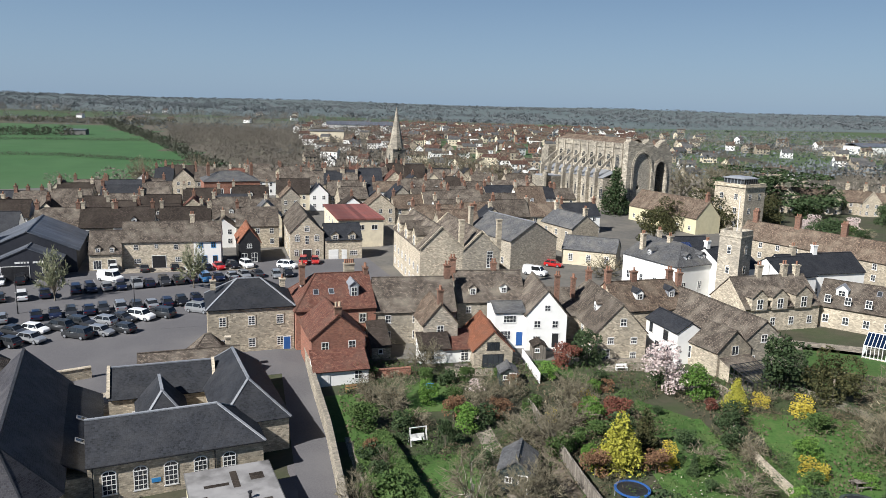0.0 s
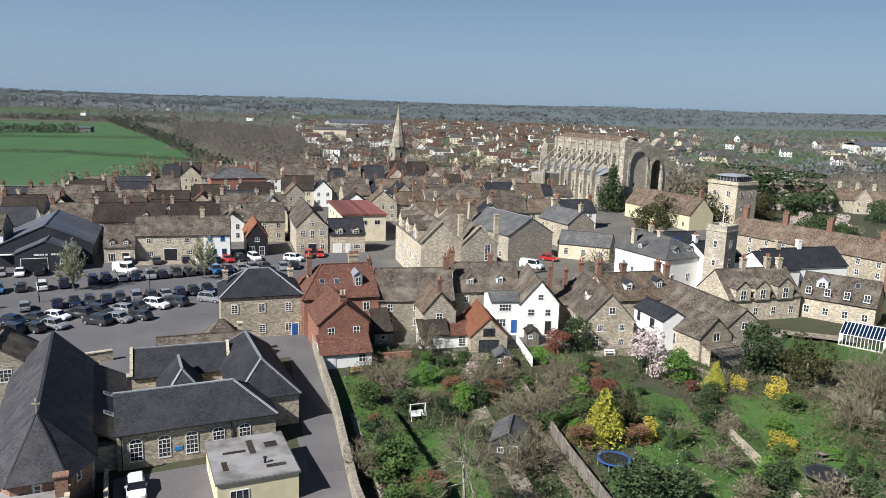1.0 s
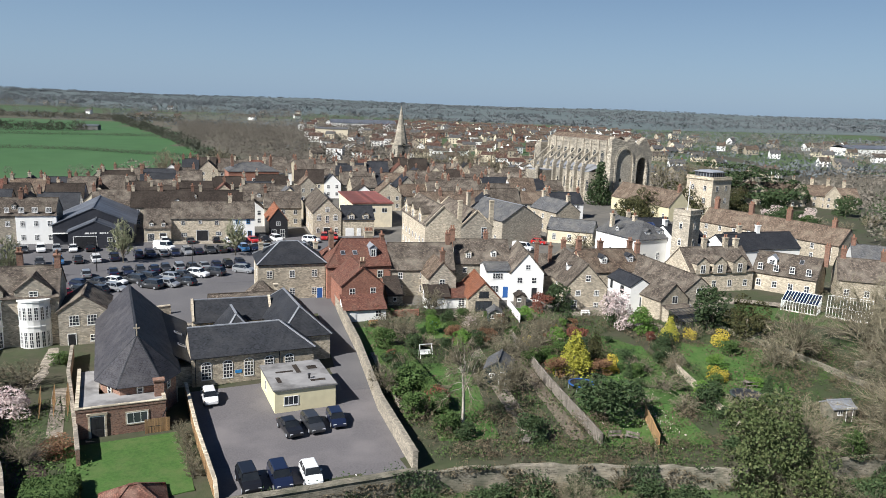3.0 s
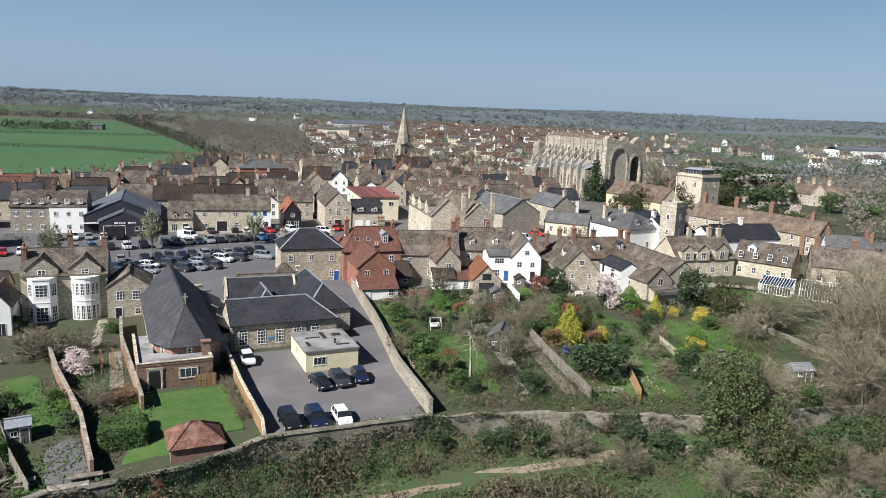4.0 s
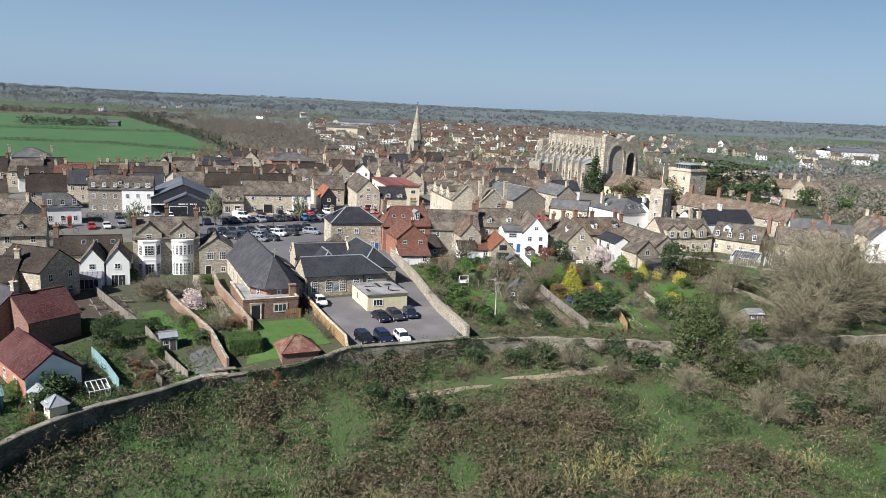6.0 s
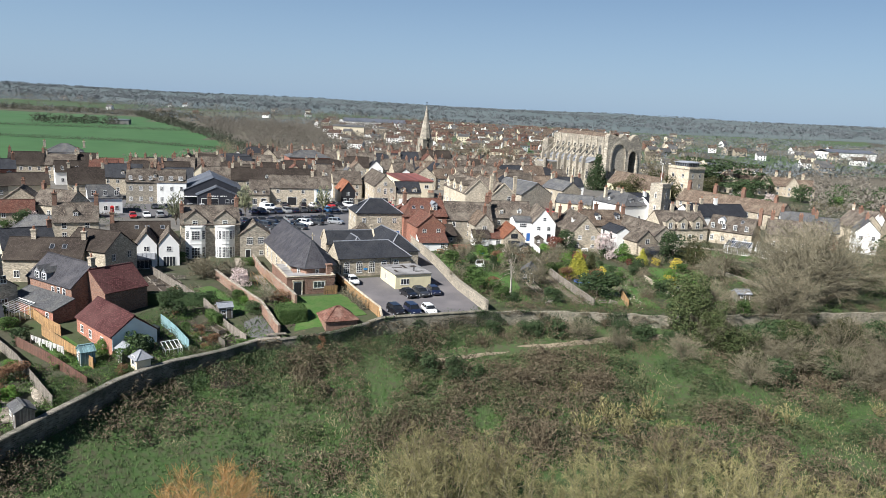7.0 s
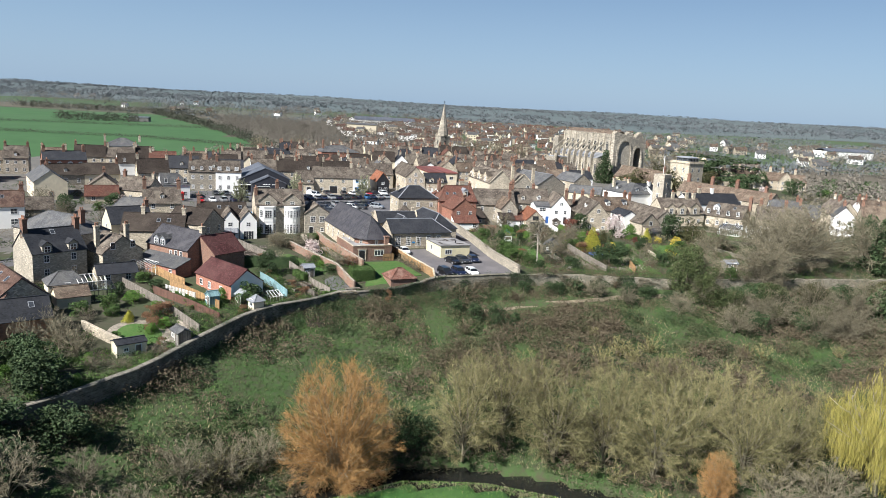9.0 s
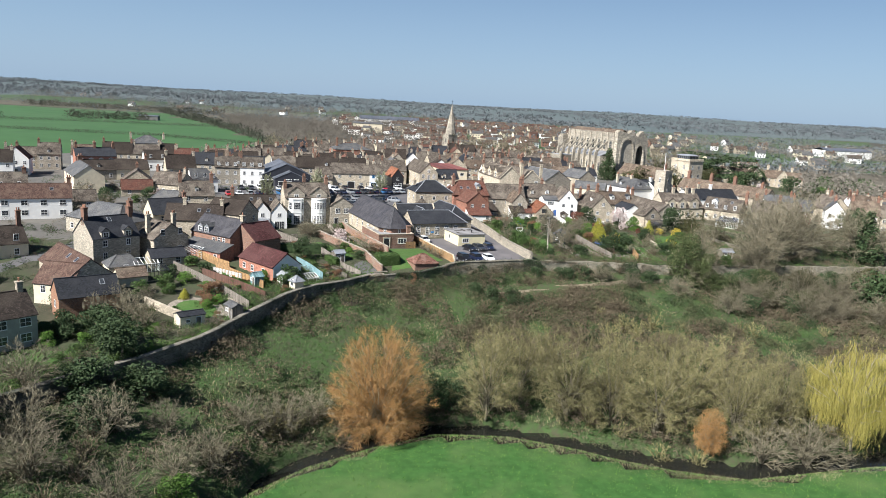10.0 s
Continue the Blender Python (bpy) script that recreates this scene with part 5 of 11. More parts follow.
house(-78.5, 35.5, -33, 12.5, 7.5, 4.6, 7.8, BRICK_BROWN, SLATE_LILAC, "brick house with a lilac slate roof and glazed dormers", wins="", front=(("F", 9.0, 2.6, 0.8, 1.6, 1, 3), ("F", 10.5, 2.6, 0.8, 1.6, 1, 3), ("F", 7.4, 2.8, 0.8, 1.2, 1, 3)), dormers=(("F", 3.0, 0.0, 1.6, 1.4, LEAD, SLATE_PALE), ("F", 5.0, 0.0, 1.6, 1.4, LEAD, SLATE_PALE)), chims=((12.2, 3.7, 9.0, 0.9, 0.7, STONE, 1),), z0=-0.6)
house(-69.5, 33.0, -33, 8.0, 7.5, 4.0, 7.0, BRICK_BROWN, T_MAROON, "brick wing with a dark red tiled roof", ridge="y", wins="F1x2", z0=-0.5)
lean_to(-79.5, 31.6, -33, 12.5, 3.6, 2.3, 3.6, BRICK, SLATE_PALE, "brick rear range with a slate lean-to roof", ((11.0, 0.8, 0.9, 1.1, 2, 2),), z0=-1.0)
conservatory(-78.8, 27.5, -33, 4.6, 3.2, 2.1, 3.0, TRIM, "white-framed lean-to glazed conservatory behind a house", -1.3)
bungalow = house(-64.6, 23.0, -44, 12.4, 6.4, 2.9, 5.3, BRICK, T_MAROON, "brick bungalow with a maroon tiled roof and pale gable", wins="", front=(("F", 2.0, 1.0, 1.0, 1.1, 2, 2), ("F", 5.0, 0.9, 1.0, 1.2, 2, 2), ("F", 9.0, 0.9, 1.0, 1.2, 2, 2), ("R", 3.2, 3.4, 1.3, 0.5, 2, 1), ("R", 4.6, 0.1, 0.9, 2.0, 1, 1)), z0=-1.6, category="bungalow")
bm = bmesh.new()
near = [bm.verts.new(p) for p in ((12.41, 0.02, 0.9), (12.41, 6.38, 0.9), (12.41, 6.38, 2.85), (12.41, 3.2, 5.15), (12.41, 0.02, 2.85))]
off_face = [bm.verts.new((12.46, v.co.y, v.co.z)) for v in near]
bm.faces.new(near)
bm.faces.new(off_face[::-1])
for i in range(5):
    bm.faces.new((near[i], near[(i + 1) % 5], off_face[(i + 1) % 5], off_face[i]))
part("gable_boarding", bm, WHITE, bungalow, "pale painted gable boarding")
house(-91.6, 17.0, 50, 9.6, 8.5, 5.2, 8.8, STONE_GREY, SLATE, "grey stone house with dormers and tall brick stacks", wins="F2x2", dormers=(("F", 2.6, 0.0, 1.7, 1.3, STONE_GREY, SLATE), ("F", 7.2, 0.0, 1.7, 1.3, STONE_GREY, SLATE)), lights=(("F", 5, 3.0),), chims=((0.4, 4.2, 11.0, 0.8, 1.3, BRICK, 3), (9.6, 4.2, 10.6, 0.8, 1.3, BRICK, 2)), z0=-0.8)
house(-82.5, 24.5, 52, 8.0, 7.0, 4.0, 7.0, STONE, T_STONE, "stone cottage with brick chimneys", ridge="y", wins="F2x2", chims=((1, 4, 8.8, 0.8, 0.8, STONE, 2), (7, 4, 8.6, 0.8, 0.8, STONE, 2)), z0=-0.6, category="cottage")
house(-98.5, 10.0, -46, 17.0, 7.0, 3.0, 5.8, STONE, T_REDBROWN, "long low house with a reddish brown tiled roof", wins="F1x4", lights=(("F", 9, 2), ("F", 13, 2)), z0=-1.5)
house(-92.9, -2.5, -7, 7.0, 7.0, 2.6, 5.6, CREAM, T_REDBROWN, "cottage with a weathered red-brown tiled roof", wins="F1x2", z0=-2.2, category="cottage")
house(-84.5, -10.5, 38, 9.5, 6.0, 3.1, 5.6, ORANGE_BRICK, SLATE, "orange brick outbuilding with a slate roof and rooflight", wins="", lights=(("F", 7, 1.4),), front=(("L", 3, 1.0, 1.0, 1.2, 2, 2),), z0=-3.0)
house(-140.0, 49.6, 28, 25.5, 9.0, 5.2, 8.3, WHITE, T_REDBROWN, "white rendered houses under a long red-brown tiled roof", wins="F2x6", win=(1.5, 1.3), z0=0.3, lights=(("F", 21, 2.2),), chims=((8, 4.5, 9.9, 0.9, 0.9, BRICK, 2), (25, 4.5, 10.0, 0.9, 0.9, BRICK, 2)))
house(-111.4, 46.0, -28, 17.5, 10.5, 3.6, 6.9, STONE_GREY, SLATE_PALE, "stone house with a wide grey slate roof", hips=(4.5, 4.5), wins="F1x4", z0=0.1, chims=((15.5, 5.2, 8.4, 0.9, 1.0, BRICK, 2),))
house(-95.6, 58.1, 40, 9.6, 7.2, 2.7, 6.1, CREAM, SLATE, "cream gabled cottage with a dark slate roof", wins="F1x2 L1x1", z0=0.3, chims=((9.2, 3.6, 7.6, 0.8, 0.8, BRICK, 1),), category="cottage")
house(-95.7, 77.4, 23, 9.2, 7.6, 4.6, 8.2, STONE, T_STONE, "stone house with tall brick stacks at both gables", wins="F2x2 L1x1", dormers=(("F", 4.6, 1.0, 1.2, 1.1),), chims=((0.4, 3.8, 10.6, 0.9, 1.2, BRICK, 3), (8.8, 3.8, 10.4, 0.9, 1.2, BRICK, 3)), z0=0.8)
house(-119.8, 96.3, 25, 9.0, 6.0, 2.2, 4.8, STONE, T_CLAY, "low stone range with a red clay tiled roof", wins="F1x2", z0=1.4)
house(-104.3, 76.7, 4, 7.7, 7.0, 2.8, 5.4, STONE_GREY, SLATE_PALE, "small stone house with a hipped grey slate roof", hips=(2.6, 0), wins="F1x2", z0=0.8)
house(-114.4, 103.4, -12, 10.4, 9.0, 3.6, 7.0, STONE, T_STONE, "stone cottages with a wide stone-tiled roof", wins="F1x3", z0=1.5, chims=((0.5, 4.5, 8.6, 0.8, 0.9, BRICK, 2), (9.9, 4.5, 8.4, 0.8, 0.9, STONE, 2)), category="cottage")
house(-124.6, 108.0, 22, 9.0, 8.5, 3.2, 6.6, STONE, T_STONE, "stone house with a stone-tiled gable roof", ridge="y", wins="F1x2", z0=1.5, chims=((4.5, 7.8, 8.0, 0.8, 0.8, BRICK, 2),))
house(-152.0, 68.0, 31, 17.5, 10.0, 4.4, 8.4, STONE, T_STONE, "large stone house with a steep stone-tiled roof", wins="F2x4", z0=0.6, chims=((16.8, 5.0, 9.8, 1.0, 1.2, BRICK, 3),))
house(-134.4, 97.2, 34, 8.6, 20.0, 5.2, 8.3, CREAM, SLATE_PALE, "long rendered house end-on with a pale slate roof", ridge="y", wins="L2x6 F1x1", surround=BRICK, win=(0.9, 1.5), z0=1.4, chims=((4.3, 19.0, 9.8, 0.9, 1.1, BRICK, 3),))
house(-158.3, 147.6, 32, 14.0, 9.0, 6.4, 9.2, BRICK, SLATE, "red brick house with white arched windows and slate roof", wins="", front=tuple(("F", 1.8 + 3.4 * i, 3.9, 1.3, 1.5, 2, 2, 1) for i in range(4)) + tuple(("F", 1.8 + 3.4 * i, 0.9, 1.3, 1.5, 2, 2) for i in range(4)), surround=WHITE, chims=((0.6, 4.5, 11.2, 0.9, 1.3, BRICK, 3), (7.0, 4.5, 11.2, 0.9, 1.3, BRICK, 3), (13.4, 4.5, 11.2, 0.9, 1.3, BRICK, 3)), z0=1.5)
house(-147.4, 129.4, 33, 11.0, 8.0, 3.5, 6.6, STONE_GREY, T_DARK, "stone terrace house with a dark tiled roof", wins="F1x3", chims=((0.4, 4, 8.2, 0.8, 0.9, BRICK, 2),), dormers=(("F", 5.5, 1.0, 1.1, 1.0),), z0=1.5, category="terrace")
house(-138.1, 135.4, 33, 11.0, 8.0, 3.7, 6.9, CREAM, T_DARK, "rendered terrace house with a dark tiled roof", wins="F1x3", chims=((10.6, 4, 8.4, 0.8, 0.9, BRICK, 2),), z0=1.5, category="terrace")
house(-141.8, 170.0, 30, 9.0, 8.0, 4.4, 7.8, WHITE, T_DARK, "white house with a dark tiled roof", wins="F2x2", z0=1.5)
house(-104.6, 113.6, 28, 8.4, 8.0, 4.4, 7.4, WHITE, SLATE_PALE, "white corner shop with a hipped grey slate roof", hips=(0, 3), wins="F2x3", z0=1.4, category="shop")
house(-133.0, 27.0, 40, 13.0, 8.0, 3.0, 6.2, STONE, T_DARK, "low stone house with a dark tiled roof", wins="F1x3", z0=-0.6, chims=((12.4, 4, 7.8, 0.8, 0.9, BRICK, 2),))
house(-124.0, 70.0, 26, 8.0, 6.5, 2.6, 5.2, STONE, T_STONE, "small stone cottage with a stone-tiled roof", wins="F1x2", z0=0.6, chims=((0.4, 3.2, 6.8, 0.8, 0.8, STONE, 1),), category="cottage")
house(-91.4, -30.0, 50, 13.2, 8.0, 4.9, 7.7, GREYRENDER, T_DARK, "grey rendered terrace with wide windows and dark tiled roof", wins="F2x4", win=(1.6, 1.3), z0=-4.5, category="terrace", chims=((12.4, 4, 9.2, 0.8, 0.8, STONE, 1),))
house(-86.6, 12.4, 36, 6.2, 5.0, 2.0, 3.7, CREAM, SLATE_PALE, "small rendered outbuilding with a slate roof", hips=(2.0, 2.0), wins="F1x1", z0=-1.9, category="outhouse", name="outhouse")
house(-82.2, 6.6, 38, 5.2, 4.2, 2.0, 3.3, CREAM, T_BROWN, "small rendered outhouse with a brown roof", wins="", z0=-2.4, category="outhouse", name="outhouse")
house(-80.8, 18.4, 36, 7.0, 4.4, 2.2, 3.6, STONE, SLATE, "slate-roofed garden store beside the house", wins="F1x2", z0=-1.3, category="outhouse", name="outhouse")

house(-117.0, 14.0, 44, 13.0, 8.0, 3.2, 6.2, CREAM, T_DARK, "cream rendered house with a dark brown tiled roof", wins="F2x3", chims=((12.4, 4, 9.4, 0.8, 0.8, BRICK, 2),), z0=-1.5)
house(-112.0, -4.0, 44, 9.0, 7.0, 3.0, 5.8, STONE, T_BROWN, "stone house with a brown tiled roof", wins="F2x2", chims=((0.5, 3.5, 8.4, 0.8, 0.8, BRICK, 2),), z0=-3.0)

# ---- round the square ----
house(-103.6, 135.4, 16, 16.6, 9.0, 6.6, 10.0, STONE_GREY, T_STONE, "three-storey shops, one half grey and one white", wins="F3x6", chims=((0.5, 4.5, 12.0, 0.9, 1.1, BRICK, 3), (9, 4.5, 11.8, 0.9, 1.1, BRICK, 3)), dormers=(("F", 8, 1.5, 1.0, 1.0),), z0=1.4, category="shop", win=(0.95, 1.25), bars=(3, 4))
house(-95.2, 137.4, 16, 8.3, 1.0, 6.6, 7.2, WHITE, T_STONE, "white rendered shop front with sash windows", wins="F3x3", z0=1.4, category="shop", over=0.1, bars=(3, 4))
garage = house(-87.4, 138.0, 20, 17.0, 22.0, 4.6, 8.4, DARKBOARD, SHEET, "grey sheet-clad garage workshop with a wide open door", ridge="y", wins="", z0=1.4, category="garage", name="garage", over=0.5)
front_shed = house(-82.0, 134.0, 20, 11.0, 6.0, 3.8, 6.2, DARKBOARD, SHEET, "lower gabled front of the garage", ridge="y", wins="", front=(("F", 8.4, 1.6, 1.0, 1.0, 1, 1), ("F", 10.0, 1.6, 0.9, 1.0, 1, 1)), doors=(("F", 3.4, BLACK, 4.6, 2.8),), z0=1.4, category="garage", over=0.4)
house(-69.5, 144.7, 16, 6.0, 7.0, 3.6, 7.6, STONE, T_STONE, "small stone shop with two gabled dormers", wins="", front=(("F", 1.5, 0.4, 1.5, 1.8, 3, 1),), doors=(("F", 4.2, BLACK, 1.4, 2.2),), dormers=(("F", 1.7, 0.1, 1.1, 1.0, STONE, T_STONE), ("F", 4.3, 0.1, 1.1, 1.0, STONE, T_STONE)), z0=1.4, category="shop")
house(-64.2, 147.6, 14, 14.0, 8.0, 5.6, 9.0, STONE, T_STONE, "long stone inn with an arched passage and casement windows", wins="", front=(("F", 2.8, 3.9, 0.9, 1.1, 2, 2), ("F", 6.7, 4.2, 0.7, 0.9, 2, 2), ("F", 10.5, 3.9, 0.9, 1.1, 2, 2), ("F", 3.0, 1.1, 1.3, 1.0, 3, 2), ("F", 10.9, 1.3, 1.3, 1.0, 3, 2)), doors=(("F", 7.1, BLACK, 2.6, 2.6),), surround=ASHLAR, z0=1.4, category="inn", chims=((13.6, 4, 10.6, 0.9, 0.9, STONE, 2),))
house(-50.6, 150.8, 14, 5.4, 8.0, 5.6, 9.0, WHITE, T_STONE, "white shop with a bright blue shopfront", wins="", front=(("F", 1.4, 4.2, 0.9, 1.0, 2, 2), ("F", 3.9, 4.2, 0.9, 1.1, 2, 2), ("F", 1.6, 0.6, 2.0, 1.9, 2, 1), ("F", 4.2, 0.2, 1.0, 2.3, 1, 1)), frame_mat=SHOPBLUE, z0=1.4, category="shop")
house(-42.6, 155.4, 18, 4.6, 11.0, 4.6, 7.6, BLACK, T_ORANGE, "gabled shop with dark boarded front and orange tiles", ridge="y", wins="", front=(("F", 2.3, 3.4, 1.0, 0.9, 2, 2), ("F", 1.2, 0.3, 1.2, 2.0, 2, 2), ("F", 3.3, 0.3, 1.2, 2.0, 2, 2)), z0=1.4, category="shop")
house(-32.3, 159.4, 16, 7.2, 24.0, 6.2, 9.8, STONE, T_STONE, "stone warehouse with round-topped windows in its gable", ridge="y", wins="L2x6", front=(("F", 1.5, 4.2, 1.1, 1.2, 3, 3, 1), ("F", 5.7, 4.2, 1.1, 1.2, 3, 3, 1), ("F", 3.6, 6.4, 1.1, 0.9, 3, 2, 1), ("F", 3.6, 3.6, 0.9, 1.9, 2, 3), ("F", 1.3, 1.0, 0.9, 1.1, 2, 2, 1), ("F", 5.9, 1.0, 0.9, 1.1, 2, 2, 1)), doors=(("F", 3.6, BLACK, 1.9, 2.3),), surround=ASHLAR, z0=1.5, category="warehouse")
house(-25.0, 161.5, 16, 8.2, 8.0, 4.4, 7.4, STONE, SLATE, "stone coach house with white garage doors and dormers", wins="", dormers=(("F", 2.2, 0.0, 1.7, 1.2, STONE, SLATE), ("F", 6.0, 0.0, 1.7, 1.2, STONE, SLATE)), front=(("F", 6.3, 0.9, 1.7, 1.0, 4, 2),), doors=(("F", 1.8, TRIM, 2.0, 2.1), ("F", 4.2, TRIM)), z0=1.5)
flat = thing("flat_roofed_block", -24.0, 176.0, 16, "cream rendered block with a flat red roof", "office", 1.5)
bm = bmesh.new()
box(bm, 0, 0, -1, 11, 26, 6.6)
part("wall", bm, CREAM, flat)
bm = bmesh.new()
box(bm, -0.3, -0.3, 6.6, 11.3, 26.3, 7.0)
part("roof", bm, REDSHEET, flat)
for u in (2.2, 5.5, 8.8):
    add_window(flat, on_side("F", u, 4.2, 11, 26), 1.5, 1.2, 2, 1)
for u in (4, 10, 16, 22):
    add_window(flat, on_side("L", u, 4.2, 11, 26), 1.5, 1.2, 2, 1)


def town_hall():
    """Two parallel stone gables with a taller frontage of gablets down the side."""
    for k, (u, w, hr, label) in enumerate(((0, 8.2, 12.2, "great stone hall with a gabled end wall and coped parapets"), (8.2, 7.4, 11.2, "second gabled range of the great stone hall"))):
        house(-3.4 + u * 0.966, 134.0 + u * 0.26, 15, w, 24.0, 8.2 - k * 0.4, hr, STONE if k == 0 else STONE_GREY, T_STONE, label, ridge="y", wins="L2x7" if k == 0 else "", copings=True, z0=1.5, category="town hall", name="town_hall",
              front=() if k == 0 else (("F", 5.4, 4.4, 1.2, 3.2, 2, 5),), chims=((w - 0.2, 0.6, 13.6, 0.9, 0.9, ASHLAR, 0),), dormers=(("L", 5, -0.05, 3.4, 2.2, ASHLAR, T_STONE), ("L", 12, -0.05, 3.4, 2.2, ASHLAR, T_STONE), ("L", 19, -0.05, 3.4, 2.2, ASHLAR, T_STONE)) if k == 0 else (), group="town hall")


town_hall()
house(15.6, 156.0, 30, 12.4, 18.0, 6.2, 9.9, STONE_GREY, SLATE_PALE, "stone hall with a steep slate roof and blank gable", ridge="y", wins="L1x3", z0=1.5, category="hall", cap=LEAD, chims=((0.4, 17.0, 11.6, 0.9, 0.9, STONE, 2),))
house(28.0, 164.0, -22, 12.0, 7.0, 3.5, 6.0, CREAM, SLATE_PALE, "low cream house with a slate roof and sash windows", wins="F1x3", z0=1.5, win=(1.0, 1.6), bars=(2, 4))
solar_house = house(45.0, 143.5, 14, 11.0, 7.5, 6.6, 9.4, YELLOW, SLATE, "pale yellow house with solar panels on its slate roof", wins="F2x3", z0=1.5, chims=((0.5, 3.7, 11.0, 0.8, 0.8, STONE, 2),))
for k in range(4):
    bm = bmesh.new()
    box(bm, -0.48, 0.0, 0.0, 0.48, 1.6, 0.06)
    panel = part("solar_panel", bm, SOLAR, solar_house, "dark blue glossy solar panel")
    panel.matrix_basis = pose(3.0 + k * 1.02, 1.0, 7.65, 36.8)
house(26.3, 186.5, -64, 13.0, 8.0, 6.2, 9.2, STONE, SLATE_PALE, "tall stone house with a grey slate roof", wins="F2x3", z0=1.5, chims=((0.5, 4, 11.0, 0.9, 0.9, STONE, 2), (12.5, 4, 11.0, 0.9, 0.9, STONE, 2)))
house(61.4, 236.0, -66, 30.0, 9.0, 4.6, 9.4, YELLOW, T_BROWN, "long ochre cottage row with a brown tiled roof", wins="F1x6", z0=1.5, chims=((29, 4.5, 11.4, 0.9, 1.0, BRICK, 2),), category="cottage")
house(59.2, 276.0, -60, 16.0, 9.0, 6.6, 9.6, ASHLAR, T_STONE, "square limestone house before the abbey", wins="F2x4 R2x2", z0=1.5)
redb = house(-76.3, 241.0, 22, 18.0, 13.0, 7.8, 10.6, BRICK, SLATE_PALE, "red brick house with white sashes and a hipped slate roof", hips=(6, 6), wins="F2x5 R2x4", surround=WHITE, z0=1.5, chims=((2, 6, 13.0, 0.9, 1.4, BRICK, 3), (16, 6, 13.0, 0.9, 1.4, BRICK, 3)), win=(1.2, 1.9))
villa = house(-153.0, 186.0, 26, 12.2, 11.0, 7.4, 10.2, WHITE, SLATE_PALE, "white villa with a hipped slate roof and two chimneys", hips=(5, 5), wins="F2x3", z0=3.6, base=7.0, chims=((-0.4, 5.5, 11.2, 0.8, 1.2, STONE, 2), (12.6, 5.5, 11.2, 0.8, 1.2, STONE, 2)), win=(1.2, 1.6))
bm = bmesh.new()
for k, wide in enumerate((0.5, 0.35, 0.35, 0.3, 0.4, 0.0, 0.45, 0.3, 0.3, 0.25)):
    if wide:
        box(bm, 3.4 + k * 0.5, -0.06, 3.4, 3.4 + k * 0.5 + wide, -0.01, 3.75)
part("sign_bars", bm, TRIM, front_shed, "row of plain pale sign bars")
bm = bmesh.new()
box(bm, 0.0, -0.9, 2.75, 7.0, 0.02, 2.9)
part("canopy", bm, TRIM, garage, "white flat canopy over the forecourt")

# ---- landmarks ----
def columns(bm, L, thick, base, top, holes, step=0.45, y0=0.0):
    """A wall of upright strips along x, cut by arched openings (centre, width, sill, springing)."""
    n = int(L / step)
    for i in range(n):
        x0, x1 = L * i / n, L * (i + 1) / n
        x = (x0 + x1) / 2
        cuts = []
        for c, w, sill, spring in holes:
            d = abs(x - c) / (w / 2)
            if d < 1:
                cuts.append((sill, spring + w * 0.72 * math.sqrt(1 - d ** 1.6)))
        z = base
        for s, t in sorted(cuts):
            if s > z:
                box(bm, x0, y0, z, x1, y0 + thick, s)
            z = t
        if top(x) > z:
            box(bm, x0, y0, z, x1, y0 + thick, top(x))
    bmesh.ops.remove_doubles(bm, verts=bm.verts[:], dist=0.002)


